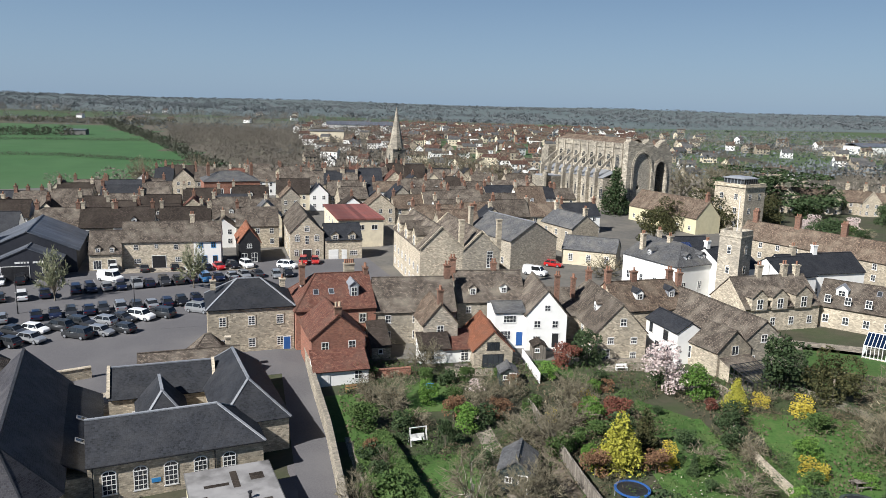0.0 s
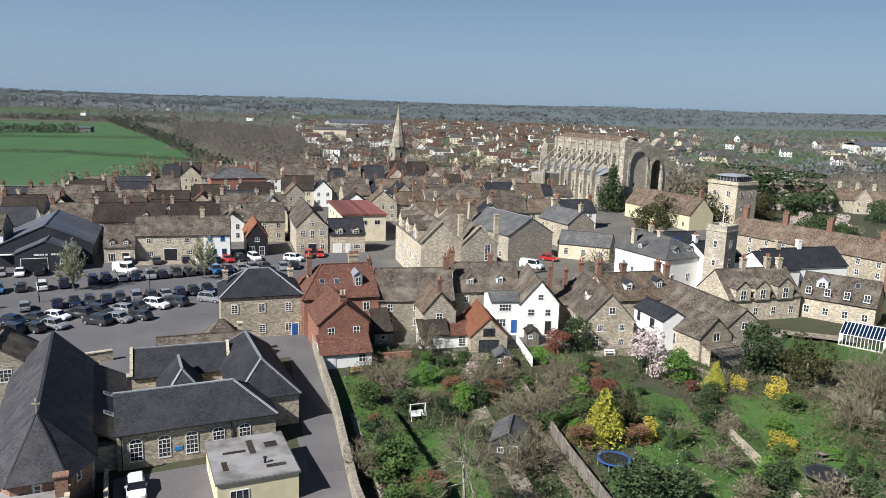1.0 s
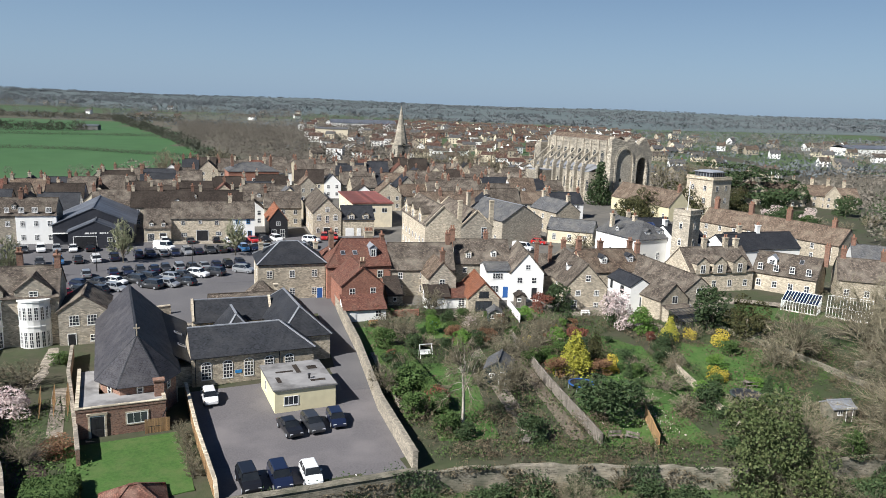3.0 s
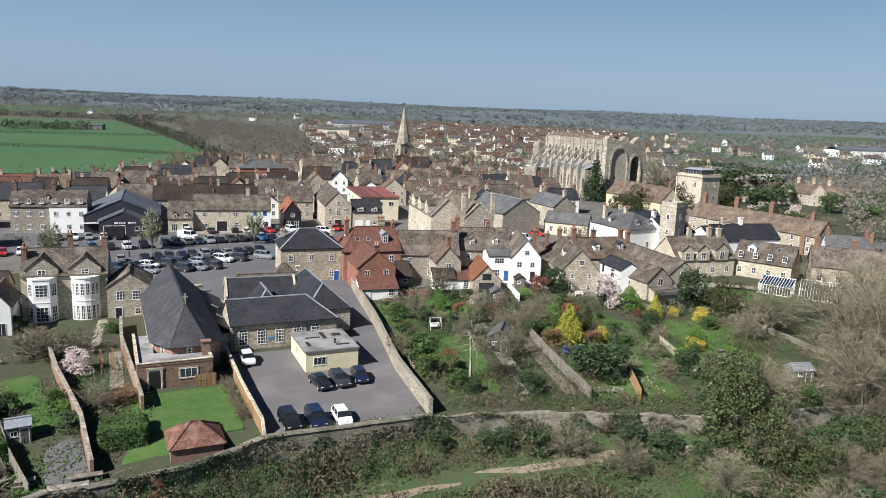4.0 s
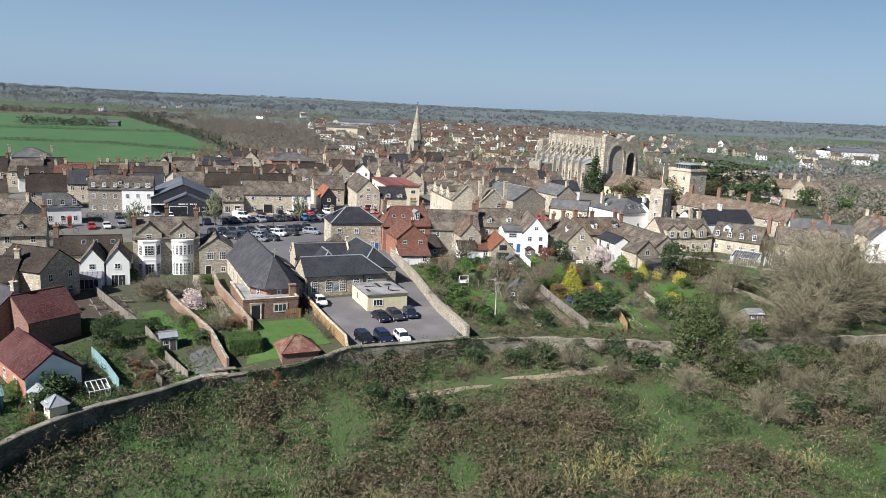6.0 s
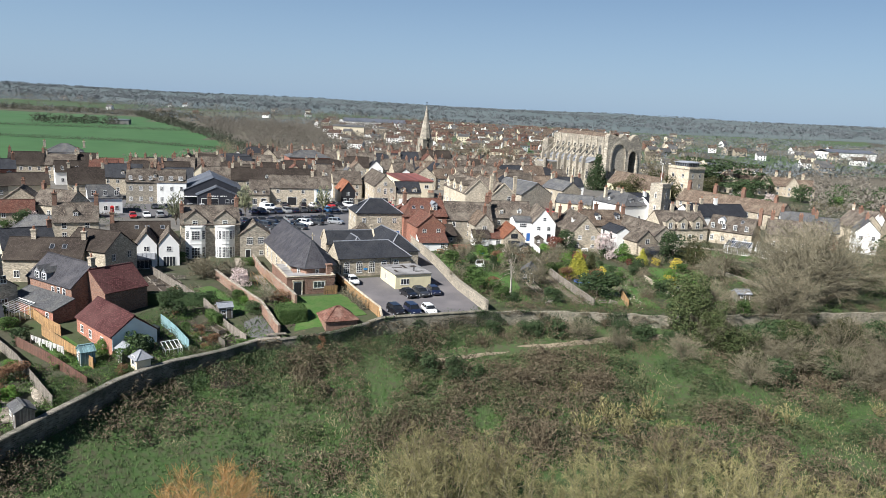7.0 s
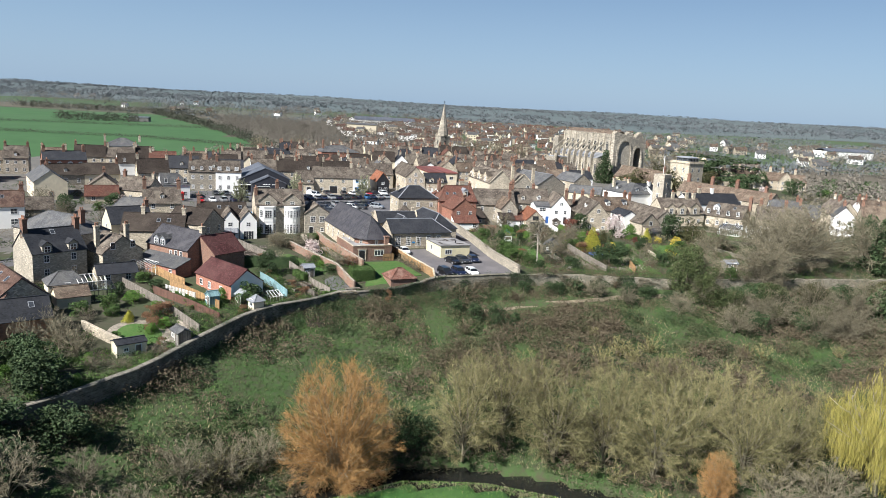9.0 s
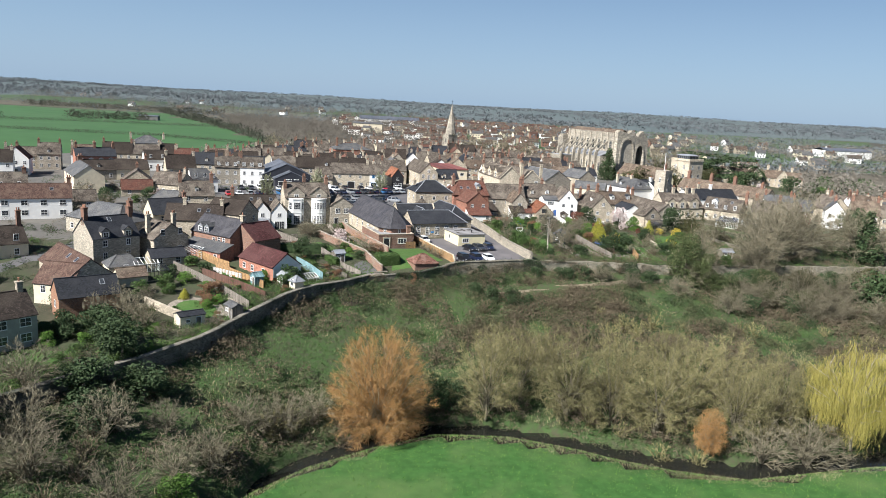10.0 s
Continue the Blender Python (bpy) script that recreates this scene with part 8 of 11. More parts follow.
def trampoline(x, y, r, pad, label):
    e = thing("trampoline", x, y, 0, label, "trampoline")
    bm = bmesh.new()
    prism(bm, circle(0, 0, r * 0.86, 24), 0.72, 0.75)
    part("mat", bm, BLACK, e)
    bm = bmesh.new()
    ring = [circle(0, 0, k, 24) for k in (r * 0.86, r)]
    v = [[bm.verts.new((*p, z)) for p in ring[k]] for z in (0.72, 0.8) for k in (0, 1)]
    for i in range(24):
        j = (i + 1) % 24
        for a, b in ((0, 1), (1, 3), (3, 2), (2, 0)):
            bm.faces.new((v[a][i], v[a][j], v[b][j], v[b][i]))
    part("pad", bm, pad, e)
    for i in range(6):
        bm = bmesh.new()
        a = math.pi * i / 3
        beam(bm, (r * 0.95 * math.cos(a), r * 0.95 * math.sin(a), -0.1), (r * 0.95 * math.cos(a), r * 0.95 * math.sin(a), 0.74), 0.06)
        part("leg", bm, LEAD, e)


bench(19.6, 49.4, 10, WOOD_GREY, "weathered wooden garden bench on the lawn")
bench(21.4, 49.2, -30, WOOD_GREY, "weathered wooden garden seat on the lawn")
bench(-75.6, -26.4, 28, WOOD_GREY, "dark wooden bench on the terrace lawn")
bench(25.0, 95.2, 7, TRIM, "white painted bench against the house")
bench(-59.0, 52.0, 20, WOOD_GREY, "curved-back wooden bench by the lawn")
bench(-10.5, 86.0, 18, WOOD, "brown wooden bench by the back door")
table(9.5, 47.4, 70, "weathered picnic table by the wall")
table(-41.0, 25.5, 24, "grey picnic table on bare ground")
table(3.2, 94.0, 10, "white garden table on the terrace")
table(41.5, 66.0, 10, "wooden picnic table on the lawn")
trampoline(18.4, 63.6, 1.7, BLUE, "round trampoline with a blue pad")
trampoline(39.2, 61.6, 2.1, SHEDGREEN, "round black trampoline with a green pad")
for (ax, ay), (bx, by) in (((-68.0, 16.6), (-61.2, 12.2)),):
    e = thing("washing_line", ax, ay, 0, "line of white washing strung across a garden", "washing line", G(ax, ay))
    for px, py in ((0, 0), (bx - ax, by - ay)):
        bm = bmesh.new()
        beam(bm, (px, py, -0.3), (px, py, 1.9), 0.07)
        part("post", bm, WOOD_GREY, e)
    bm = bmesh.new()
    beam(bm, (0, 0, 1.85), (bx - ax, by - ay, 1.85), 0.02)
    part("cord", bm, WOOD_GREY, e)
    for k in range(9):
        f0, f1 = (k + 0.08) / 9, (k + 0.92) / 9
        drop = 0.7 + 0.5 * ((k * 7) % 3) / 2
        bm = bmesh.new()
        p, q = Vector((bx - ax, by - ay, 0)) * f0, Vector((bx - ax, by - ay, 0)) * f1
        for j in range(4):
            a, b = p.lerp(q, j / 4), p.lerp(q, (j + 1) / 4)
            n = Vector((0.06 * math.sin(j * 2.1), 0.06 * math.cos(j * 2.1), 0))
            v = [bm.verts.new(w) for w in (a + Vector((0, 0, 1.85)), b + Vector((0, 0, 1.85)), b + n + Vector((0, 0, 1.85 - drop)), a + n + Vector((0, 0, 1.85 - drop)))]
            bm.faces.new(v)
        bmesh.ops.solidify(bm, geom=bm.faces[:], thickness=0.02)
        part("washing", bm, TRIM, e)
blue = thing("water_butt", -1.2, 87.5, 20, "blue plastic barrel lying on the lawn", "barrel")
bm = bmesh.new()
prism(bm, circle(0, 0, 0.45, 14), 0, 0.5, 1.06)
prism(bm, circle(0, 0, 0.477, 14), 0.5, 1.0, 0.94)
barrel = part("barrel_body", bm, SHOPBLUE, blue)
barrel.matrix_basis = pose(0, 0, 0.45, 90, 0, 30)
bm = bmesh.new()
for z in (0.2, 0.8):
    prism(bm, circle(0, 0, 0.5, 14), z, z + 0.05)
part("hoop", bm, BLUE, barrel)


# ---- street furniture ----
def lamp_post(x, y):
    e = thing("street_lamp", x, y, 20, "tall black street lamp on the square", "street lamp", group="street lamps")
    bm = bmesh.new()
    prism(bm, circle(0, 0, 0.11, 8), -0.2, 1.2)
    prism(bm, circle(0, 0, 0.07, 8), 1.2, 6.4, 0.7)
    part("pole", bm, BLACK, e)
    bm = bmesh.new()
    beam(bm, (0, 0, 6.3), (0.9, 0, 6.6), 0.06)
    part("arm", bm, BLACK, e)
    bm = bmesh.new()
    box(bm, 0.7, -0.14, 6.5, 1.4, 0.14, 6.64)
    part("lantern", bm, BLACK, e)


for px, py in ((-66.9, 114.2), (-48.0, 113.6), (-30.5, 110.5), (-72.0, 134.0)):
    lamp_post(px, py)
kiosk = thing("telephone_kiosk", -98.0, 113.0, 20, "red cast-iron telephone kiosk on the pavement", "telephone kiosk")
KIOSK_RED = surf("red_gloss_paint", (0.45, 0.02, 0.02), (0.40, 0.02, 0.02), fine=3, rough=0.35, bump=0)
bm = bmesh.new()
box(bm, -0.45, -0.45, 0, 0.45, 0.45, 2.2)
box(bm, -0.5, -0.5, 2.2, 0.5, 0.5, 2.4)
prism(bm, circle(0, 0, 0.6, 4, math.pi / 4), 2.4, 2.65, 0.5)
part("kiosk_body", bm, KIOSK_RED, kiosk)
for a in (0, 90, 180, 270):
    bm = bmesh.new()
    for i in range(3):
        for j in range(6):
            box(bm, -0.33 + i * 0.23, -0.465, 0.35 + j * 0.28, -0.13 + i * 0.23, -0.45, 0.58 + j * 0.28)
    g = part("kiosk_glazing", bm, GLASS, kiosk)
    g.matrix_basis = pose(0, 0, 0, 0, 0, a)
marks = thing("bay_lines", -19.6, 33.2, 23.5, "white painted parking bay lines on asphalt", "road marking", 0.0)
for u, v in ((2.6, 1.2), (5.2, 1.2), (7.8, 1.2), (10.4, 1.2), (13.0, 1.2), (2.4, 21.0), (5.0, 21.0)):
    bm = bmesh.new()
    box(bm, u, v, 0.03, u + 0.1, v + 4.6, 0.062)
    part("bay_line", bm, LINE, marks)
bm = bmesh.new()
for i in range(16):
    box(bm, 12.6 + i * 0.33, 6.3, 0.03, 12.6 + i * 0.33 + 0.2, 6.75, 0.062)
part("painted_words", bm, LINE, marks)


# ---- cars ----
def car_mesh(kind):
    l, w, belt, roof, c = {"hatch": (4.1, 1.74, 0.92, 1.46, (0.95, 1.55, 3.45, 3.95)), "estate": (4.6, 1.8, 0.93, 1.46, (1.15, 1.85, 4.0, 4.5)), "saloon": (4.6, 1.8, 0.92, 1.42, (1.2, 1.95, 3.3, 4.0)), "suv": (4.5, 1.86, 1.05, 1.68, (1.05, 1.6, 3.95, 4.4)), "van": (5.2, 1.95, 1.15, 1.98, (0.85, 1.35, 5.0, 5.15))}[kind]
    hood = belt - 0.12
    st = [(0.0, 0.38, hood * 0.72, 0.80), (0.12, 0.26, hood * 0.86, 0.9), (0.5, 0.2, hood, 0.98), (c[0], 0.2, belt - 0.02, 1.0), (l * 0.5, 0.2, belt, 1.0), (c[3] - 0.15, 0.2, belt + 0.02, 0.98), (l - 0.1, 0.28, belt - 0.02 if c[3] > l - 0.3 else belt - 0.08, 0.92), (l, 0.4, belt * 0.75, 0.84)]

    def body():
        bm = bmesh.new()
        rings = []
        for x, zb, zt, k in st:
            hw = w / 2 * k
            rings.append([bm.verts.new((s * a * hw, x - l / 2, z)) for s, a, z in ((-1, 0.9, zb), (-1, 1.0, zb + (zt - zb) * 0.45), (-1, 0.93, zt), (-1, 0.5, zt + 0.03), (1, 0.5, zt + 0.03), (1, 0.93, zt), (1, 1.0, zb + (zt - zb) * 0.45), (1, 0.9, zb))])
        for a, b in zip(rings, rings[1:]):
            for i in range(8):
                bm.faces.new((a[i], a[(i + 1) % 8], b[(i + 1) % 8], b[i]))
        bm.faces.new(rings[0])
        bm.faces.new(rings[-1][::-1])
        for s in (-1, 1):
            box(bm, s * w * 0.5 - 0.09, c[0] + 0.55 - l / 2, belt + 0.02, s * w * 0.5 + 0.09, c[0] + 0.72 - l / 2, belt + 0.16)
        return part("body", bm, PAINTS[0], None, smooth=False)

    def glass():
        bm = bmesh.new()
        b, t = 0.455 * w, 0.36 * w
        lo = [bm.verts.new((x, y - l / 2, belt - 0.02)) for x, y in ((-b, c[0]), (b, c[0]), (b, c[3]), (-b, c[3]))]
        hi = [bm.verts.new((x, y - l / 2, roof - 0.05)) for x, y in ((-t, c[1]), (t, c[1]), (t, c[2]), (-t, c[2]))]
        for i in range(4):
            bm.faces.new((lo[i], lo[(i + 1) % 4], hi[(i + 1) % 4], hi[i]))
        bm.faces.new(hi)
        bm.faces.new(lo[::-1])
        return part("car_glass", bm, CARGLASS, None)

    def top():
        bm = bmesh.new()
        b, t, m0 = 0.455 * w, 0.36 * w + 0.03, (c[1] + c[2]) / 2 + 0.1
        marks = (c[1] - 0.05, c[1] + 0.07, m0 - 0.05, m0 + 0.05, c[2] - 0.07, c[2] + 0.05)
        feet = (c[0], c[0] + 0.12, (c[0] + c[3]) / 2 + 0.05, (c[0] + c[3]) / 2 + 0.15, c[3] - 0.12, c[3])
        low = [[bm.verts.new((s * t, y - l / 2, roof - 0.06)) for y in marks] for s in (-1, 1)]
        high = [[bm.verts.new((s * t * 0.88, y - l / 2, roof - (0.02 if i in (0, 5) else 0.0))) for i, y in enumerate(marks)] for s in (-1, 1)]
        foot = [[bm.verts.new((s * (b + 0.01), y - l / 2, belt - 0.02)) for y in feet] for s in (-1, 1)]
        for i in range(5):
            bm.faces.new((high[0][i], high[1][i], high[1][i + 1], high[0][i + 1]))
            for k in (0, 1):
                bm.faces.new((low[k][i], low[k][i + 1], high[k][i + 1], high[k][i]))
                if i % 2 == 0 or (kind == "van" and i == 3):
                    bm.faces.new((low[k][i], low[k][i + 1], foot[k][i + 1], foot[k][i]))
        for i in (0, 5):
            bm.faces.new((low[0][i], low[1][i], high[1][i], high[0][i]))
        return part("car_roof", bm, PAINTS[0], None)

    def wheel():
        bm = bmesh.new()
        n = 14
        for x0, x1, r, mi in ((-0.1, 0.1, 0.33, 0), (-0.115, 0.115, 0.21, 1)):
            a = [bm.verts.new((x0, r * math.cos(2 * math.pi * i / n), r * math.sin(2 * math.pi * i / n))) for i in range(n)]
            b2 = [bm.verts.new((x1, v.co.y, v.co.z)) for v in a]
            bm.faces.new(a).material_index = mi
            bm.faces.new(b2[::-1]).material_index = mi
            for i in range(n):
                bm.faces.new((a[i], a[(i + 1) % n], b2[(i + 1) % n], b2[i])).material_index = mi
        return part("wheel", bm, [BLACK, LEAD], None)

    def lamp(mat, name):
        def make():
            bm = bmesh.new()
            box(bm, -0.17, -0.05, -0.07, 0.17, 0.05, 0.07)
            return part(name, bm, mat, None)
        return make
    return dict(l=l, w=w, belt=belt, body=kept((kind, "body"), body), glass=kept((kind, "glass"), glass), top=kept((kind, "top"), top), wheel=kept("wheel", wheel), head=kept("headlight", lamp(LAMPWHITE, "headlight")), tail=kept("taillight", lamp(LAMPRED, "taillight")))


def paint(name, c, metal=0.0):
    return surf(name, c, tuple(v * 0.93 for v in c), fine=2, rough=0.28, spec=0.5, bump=0, vary=0.06, metal=metal, coat=0.6)


PAINTS = [paint("black_car_paint", (0.012, 0.012, 0.014)), paint("dark_grey_car_paint", (0.05, 0.052, 0.056), 0.3), paint("silver_car_paint", (0.42, 0.43, 0.44), 0.5), paint("white_car_paint", (0.75, 0.75, 0.74)), paint("navy_car_paint", (0.011, 0.016, 0.04)), paint("red_car_paint", (0.42, 0.015, 0.015)), paint("blue_car_paint", (0.05, 0.16, 0.34), 0.2), paint("bronze_car_paint", (0.28, 0.22, 0.15), 0.4)]
CARGLASS = surf("tinted_car_glass", (0.012, 0.014, 0.016), (0.02, 0.022, 0.024), fine=1, rough=0.04, spec=0.9, bump=0, vary=0.1)
LAMPWHITE = surf("clear_lamp_glass", (0.6, 0.6, 0.6), (0.5, 0.5, 0.5), fine=5, rough=0.1, bump=0)
LAMPRED = surf("red_lamp_glass", (0.3, 0.01, 0.01), (0.25, 0.01, 0.01), fine=5, rough=0.1, bump=0)
PAINT_WORD = ("black", "dark grey", "silver", "white", "navy blue", "red", "light blue", "bronze")
KIND_WORD = {"hatch": "hatchback", "estate": "estate car", "saloon": "saloon car", "suv": "tall off-road car", "van": "panel van"}


def car(x, y, rot, kind, colour, where):
    k = car_mesh(kind)
    e = thing("van" if kind == "van" else "car", x, y, rot, "%s %s parked %s" % (PAINT_WORD[colour], KIND_WORD[kind], where), "van" if kind == "van" else "car", G(x, y) + 0.06, "parked cars")
    for nm, me in (("body", k["body"]), ("car_roof", k["top"])):
        ob = put(nm, me, e)
        ob.material_slots[0].link = 'OBJECT'
        ob.material_slots[0].material = PAINTS[colour]
    put("glazing", k["glass"], e)
    l, w, b = k["l"], k["w"], k["belt"]
    for sx in (-1, 1):
        for v in (-l * 0.5 + 0.82, l * 0.5 - 0.85):
            put("wheel", k["wheel"], e, Matrix.Translation((sx * (w / 2 - 0.1), v, 0.33)))
        put("headlight", k["head"], e, Matrix.Translation((sx * w * 0.31, -l / 2 + 0.07, b * 0.66)))
        put("taillight", k["tail"], e, Matrix.Translation((sx * w * 0.34, l / 2 - 0.05, b * 0.74)))
    return e


def car_row(x0, y0, x1, y1, n, turn, seed, where="in a row on the square", miss=0.08):
    r = random.Random(seed)
    a = math.degrees(math.atan2(y1 - y0, x1 - x0))
    for i in range(n):
        if r.random() < miss:
            continue
        f = i / max(1, n - 1)
        car(x0 + (x1 - x0) * f + r.uniform(-0.15, 0.15), y0 + (y1 - y0) * f + r.uniform(-0.25, 0.25), a + turn + r.choice((0, 180)) + r.uniform(-3, 3), r.choice(("hatch", "hatch", "estate", "suv", "saloon", "suv")), r.choice((0, 0, 0, 1, 1, 1, 4, 4, 2, 2, 3, 5, 6)), where)


car_row(-64.4, 128.0, -36.0, 144.0, 14, 0, 1)
car_row(-92.0, 111.5, -68.0, 124.5, 9, 0, 2)
car_row(-66.8, 109.6, -41.6, 123.6, 13, 0, 3)
car_row(-64.0, 101.8, -39.2, 117.6, 11, 42, 4)
car_row(-70.0, 93.0, -47.0, 106.0, 10, 42, 8)
car_row(-64.6, 144.2, -53.5, 147.6, 5, 6, 5, "before the stone inn")
car_row(-50.5, 147.5, -40.0, 152.0, 5, 10, 6, "before the shops")
car_row(-92.5, 128.5, -77.0, 133.5, 6, 8, 7, "before the garage")
for x, y, rot, kind, col, where in ((-29.0, 156.5, 8, "suv", 5, "by the coach house"), (-26.6, 157.5, 12, "hatch", 5, "by the coach house"), (-31.5, 152.0, 70, "suv", 3, "on the square"), (-32.0, 143.5, 20, "hatch", 2, "on the square"), (-30.0, 145.0, 20, "hatch", 0, "on the square"), (-62.0, 137.0, 68, "van", 3, "on the square"), (20.4, 151.4, 60, "van", 3, "beside the hall"), (25.6, 160.2, 62, "hatch", 5, "beside the hall")):
    car(x, y, rot, kind, col, where)
for x, y, rot, kind, col in ((-27.4, 56.0, 24, "hatch", 3), (-16.4, 48.6, 30, "saloon", 0), (-14.1, 49.8, 27, "estate", 1), (-11.7, 51.2, 20, "hatch", 4), (-18.0, 37.0, 26, "suv", 0), (-15.2, 37.8, 24, "suv", 4), (-12.4, 38.6, 22, "hatch", 3)):
    car(x, y, rot, kind, col, "in the asphalt yard")

# ---- plants ----
def np_mesh(name, V, F, material):
    me = bpy.data.meshes.new(name)
    n, k = F.shape
    me.vertices.add(len(V))
    me.vertices.foreach_set("co", V.astype(np.float32).ravel())
    me.loops.add(n * k)
    me.loops.foreach_set("vertex_index", F.astype(np.int32).ravel())
    me.polygons.add(n)
    me.polygons.foreach_set("loop_start", (np.arange(n) * k).astype(np.int32))
    me.polygons.foreach_set("loop_total", np.full(n, k, np.int32))
    me.update(calc_edges=True)
    me.materials.append(material)
    return me


def leaf_mesh(name, P, S, material, rng, upright=0.0, slim=0.6):
    """A small quad leaf or clump at each point P, of size S."""
    n = len(P)
    a = rng.normal(size=(n, 3))
    a[:, 2] = a[:, 2] * (1 - upright) + upright * (1.2 + np.abs(a[:, 2]))
    a /= np.linalg.norm(a, axis=1)[:, None]
    b = np.cross(a, rng.normal(size=(n, 3)))
    b /= np.linalg.norm(b, axis=1)[:, None] + 1e-9
    S = np.asarray(S)[:, None]
    a, b = a * S, b * S * slim
    bend = np.cross(a, b) / np.maximum(S, 1e-6) * rng.uniform(-0.5, 0.5, (n, 1))
    V = np.stack([P - a, P - b * 0.9 + bend, P + a, P + b + bend], 1).reshape(-1, 3)
    return np_mesh(name, V, np.arange(n * 4).reshape(n, 4), material)


def blob_points(rng, n, lobes, shell=0.75):
    """Points near the skins of a heap of lobes (x, y, z, rx, rz)."""
    L = np.array(lobes)
    w = L[:, 3] ** 2
    i = rng.choice(len(L), n, p=w / w.sum())
    d = rng.normal(size=(n, 3))
    d /= np.linalg.norm(d, axis=1)[:, None]
    r = shell + (1 - shell) * rng.random(n) ** 0.5 + rng.normal(0, 0.05, n)
    return L[i, :3] + d * r[:, None] * np.stack([L[i, 3], L[i, 3], L[i, 4]], 1)


def lobes_round(rng, k=14, r=0.5, h=1.0, base=0.12):
    out = []
    for i in range(k):
        z = rng.uniform(base, 0.9)
        wide = r * math.sin(math.pi * min(1, 0.22 + 0.72 * z)) ** 0.7
        a = rng.uniform(0, 2 * math.pi)
        q = wide * rng.uniform(0.35, 0.75)
        s = r * rng.uniform(0.28, 0.5)
        out.append((q * math.cos(a), q * math.sin(a), min(z * h, h - s * 0.8), s, s * rng.uniform(0.7, 1.0)))
    return out


def lobes_cone(rng, k=26, r=0.3):
    out = []
    for i in range(k):
        z = (i + 0.5) / k
        a = i * 2.4 + rng.uniform(-0.4, 0.4)
        q = r * (1 - z) * 0.6
        s = r * (0.24 + 0.42 * (1 - z)) * rng.uniform(0.8, 1.15)
        out.append((q * math.cos(a), q * math.sin(a), 0.06 + z * 0.86, s, s * 1.15))
    return out


def tubes(segs, material, name):
    """Branches as three-sided tapered tubes, one mesh."""
    A = np.array([s[0] for s in segs]); B = np.array([s[1] for s in segs])
    ra = np.array([s[2] for s in segs]); rb = np.array([s[3] for s in segs])
    d = B - A
    d /= np.linalg.norm(d, axis=1)[:, None] + 1e-9
    u = np.cross(d, np.where(np.abs(d[:, 2:]) > 0.9, [[1.0, 0, 0]], [[0, 0, 1.0]]))
    u /= np.linalg.norm(u, axis=1)[:, None] + 1e-9
    w = np.cross(d, u)
    ring = []
    for P, r in ((A, ra), (B, rb)):
        for k in range(3):
            t = 2 * math.pi * k / 3
            ring.append(P + (u * math.cos(t) + w * math.sin(t)) * r[:, None])
    V = np.stack(ring, 1).reshape(-1, 3)
    i = np.arange(len(segs))[:, None] * 6
    F = np.concatenate([i + np.array([[0, 1, 4, 3]]), i + np.array([[1, 2, 5, 4]]), i + np.array([[2, 0, 3, 5]])])
    return np_mesh(name, V, F, material)


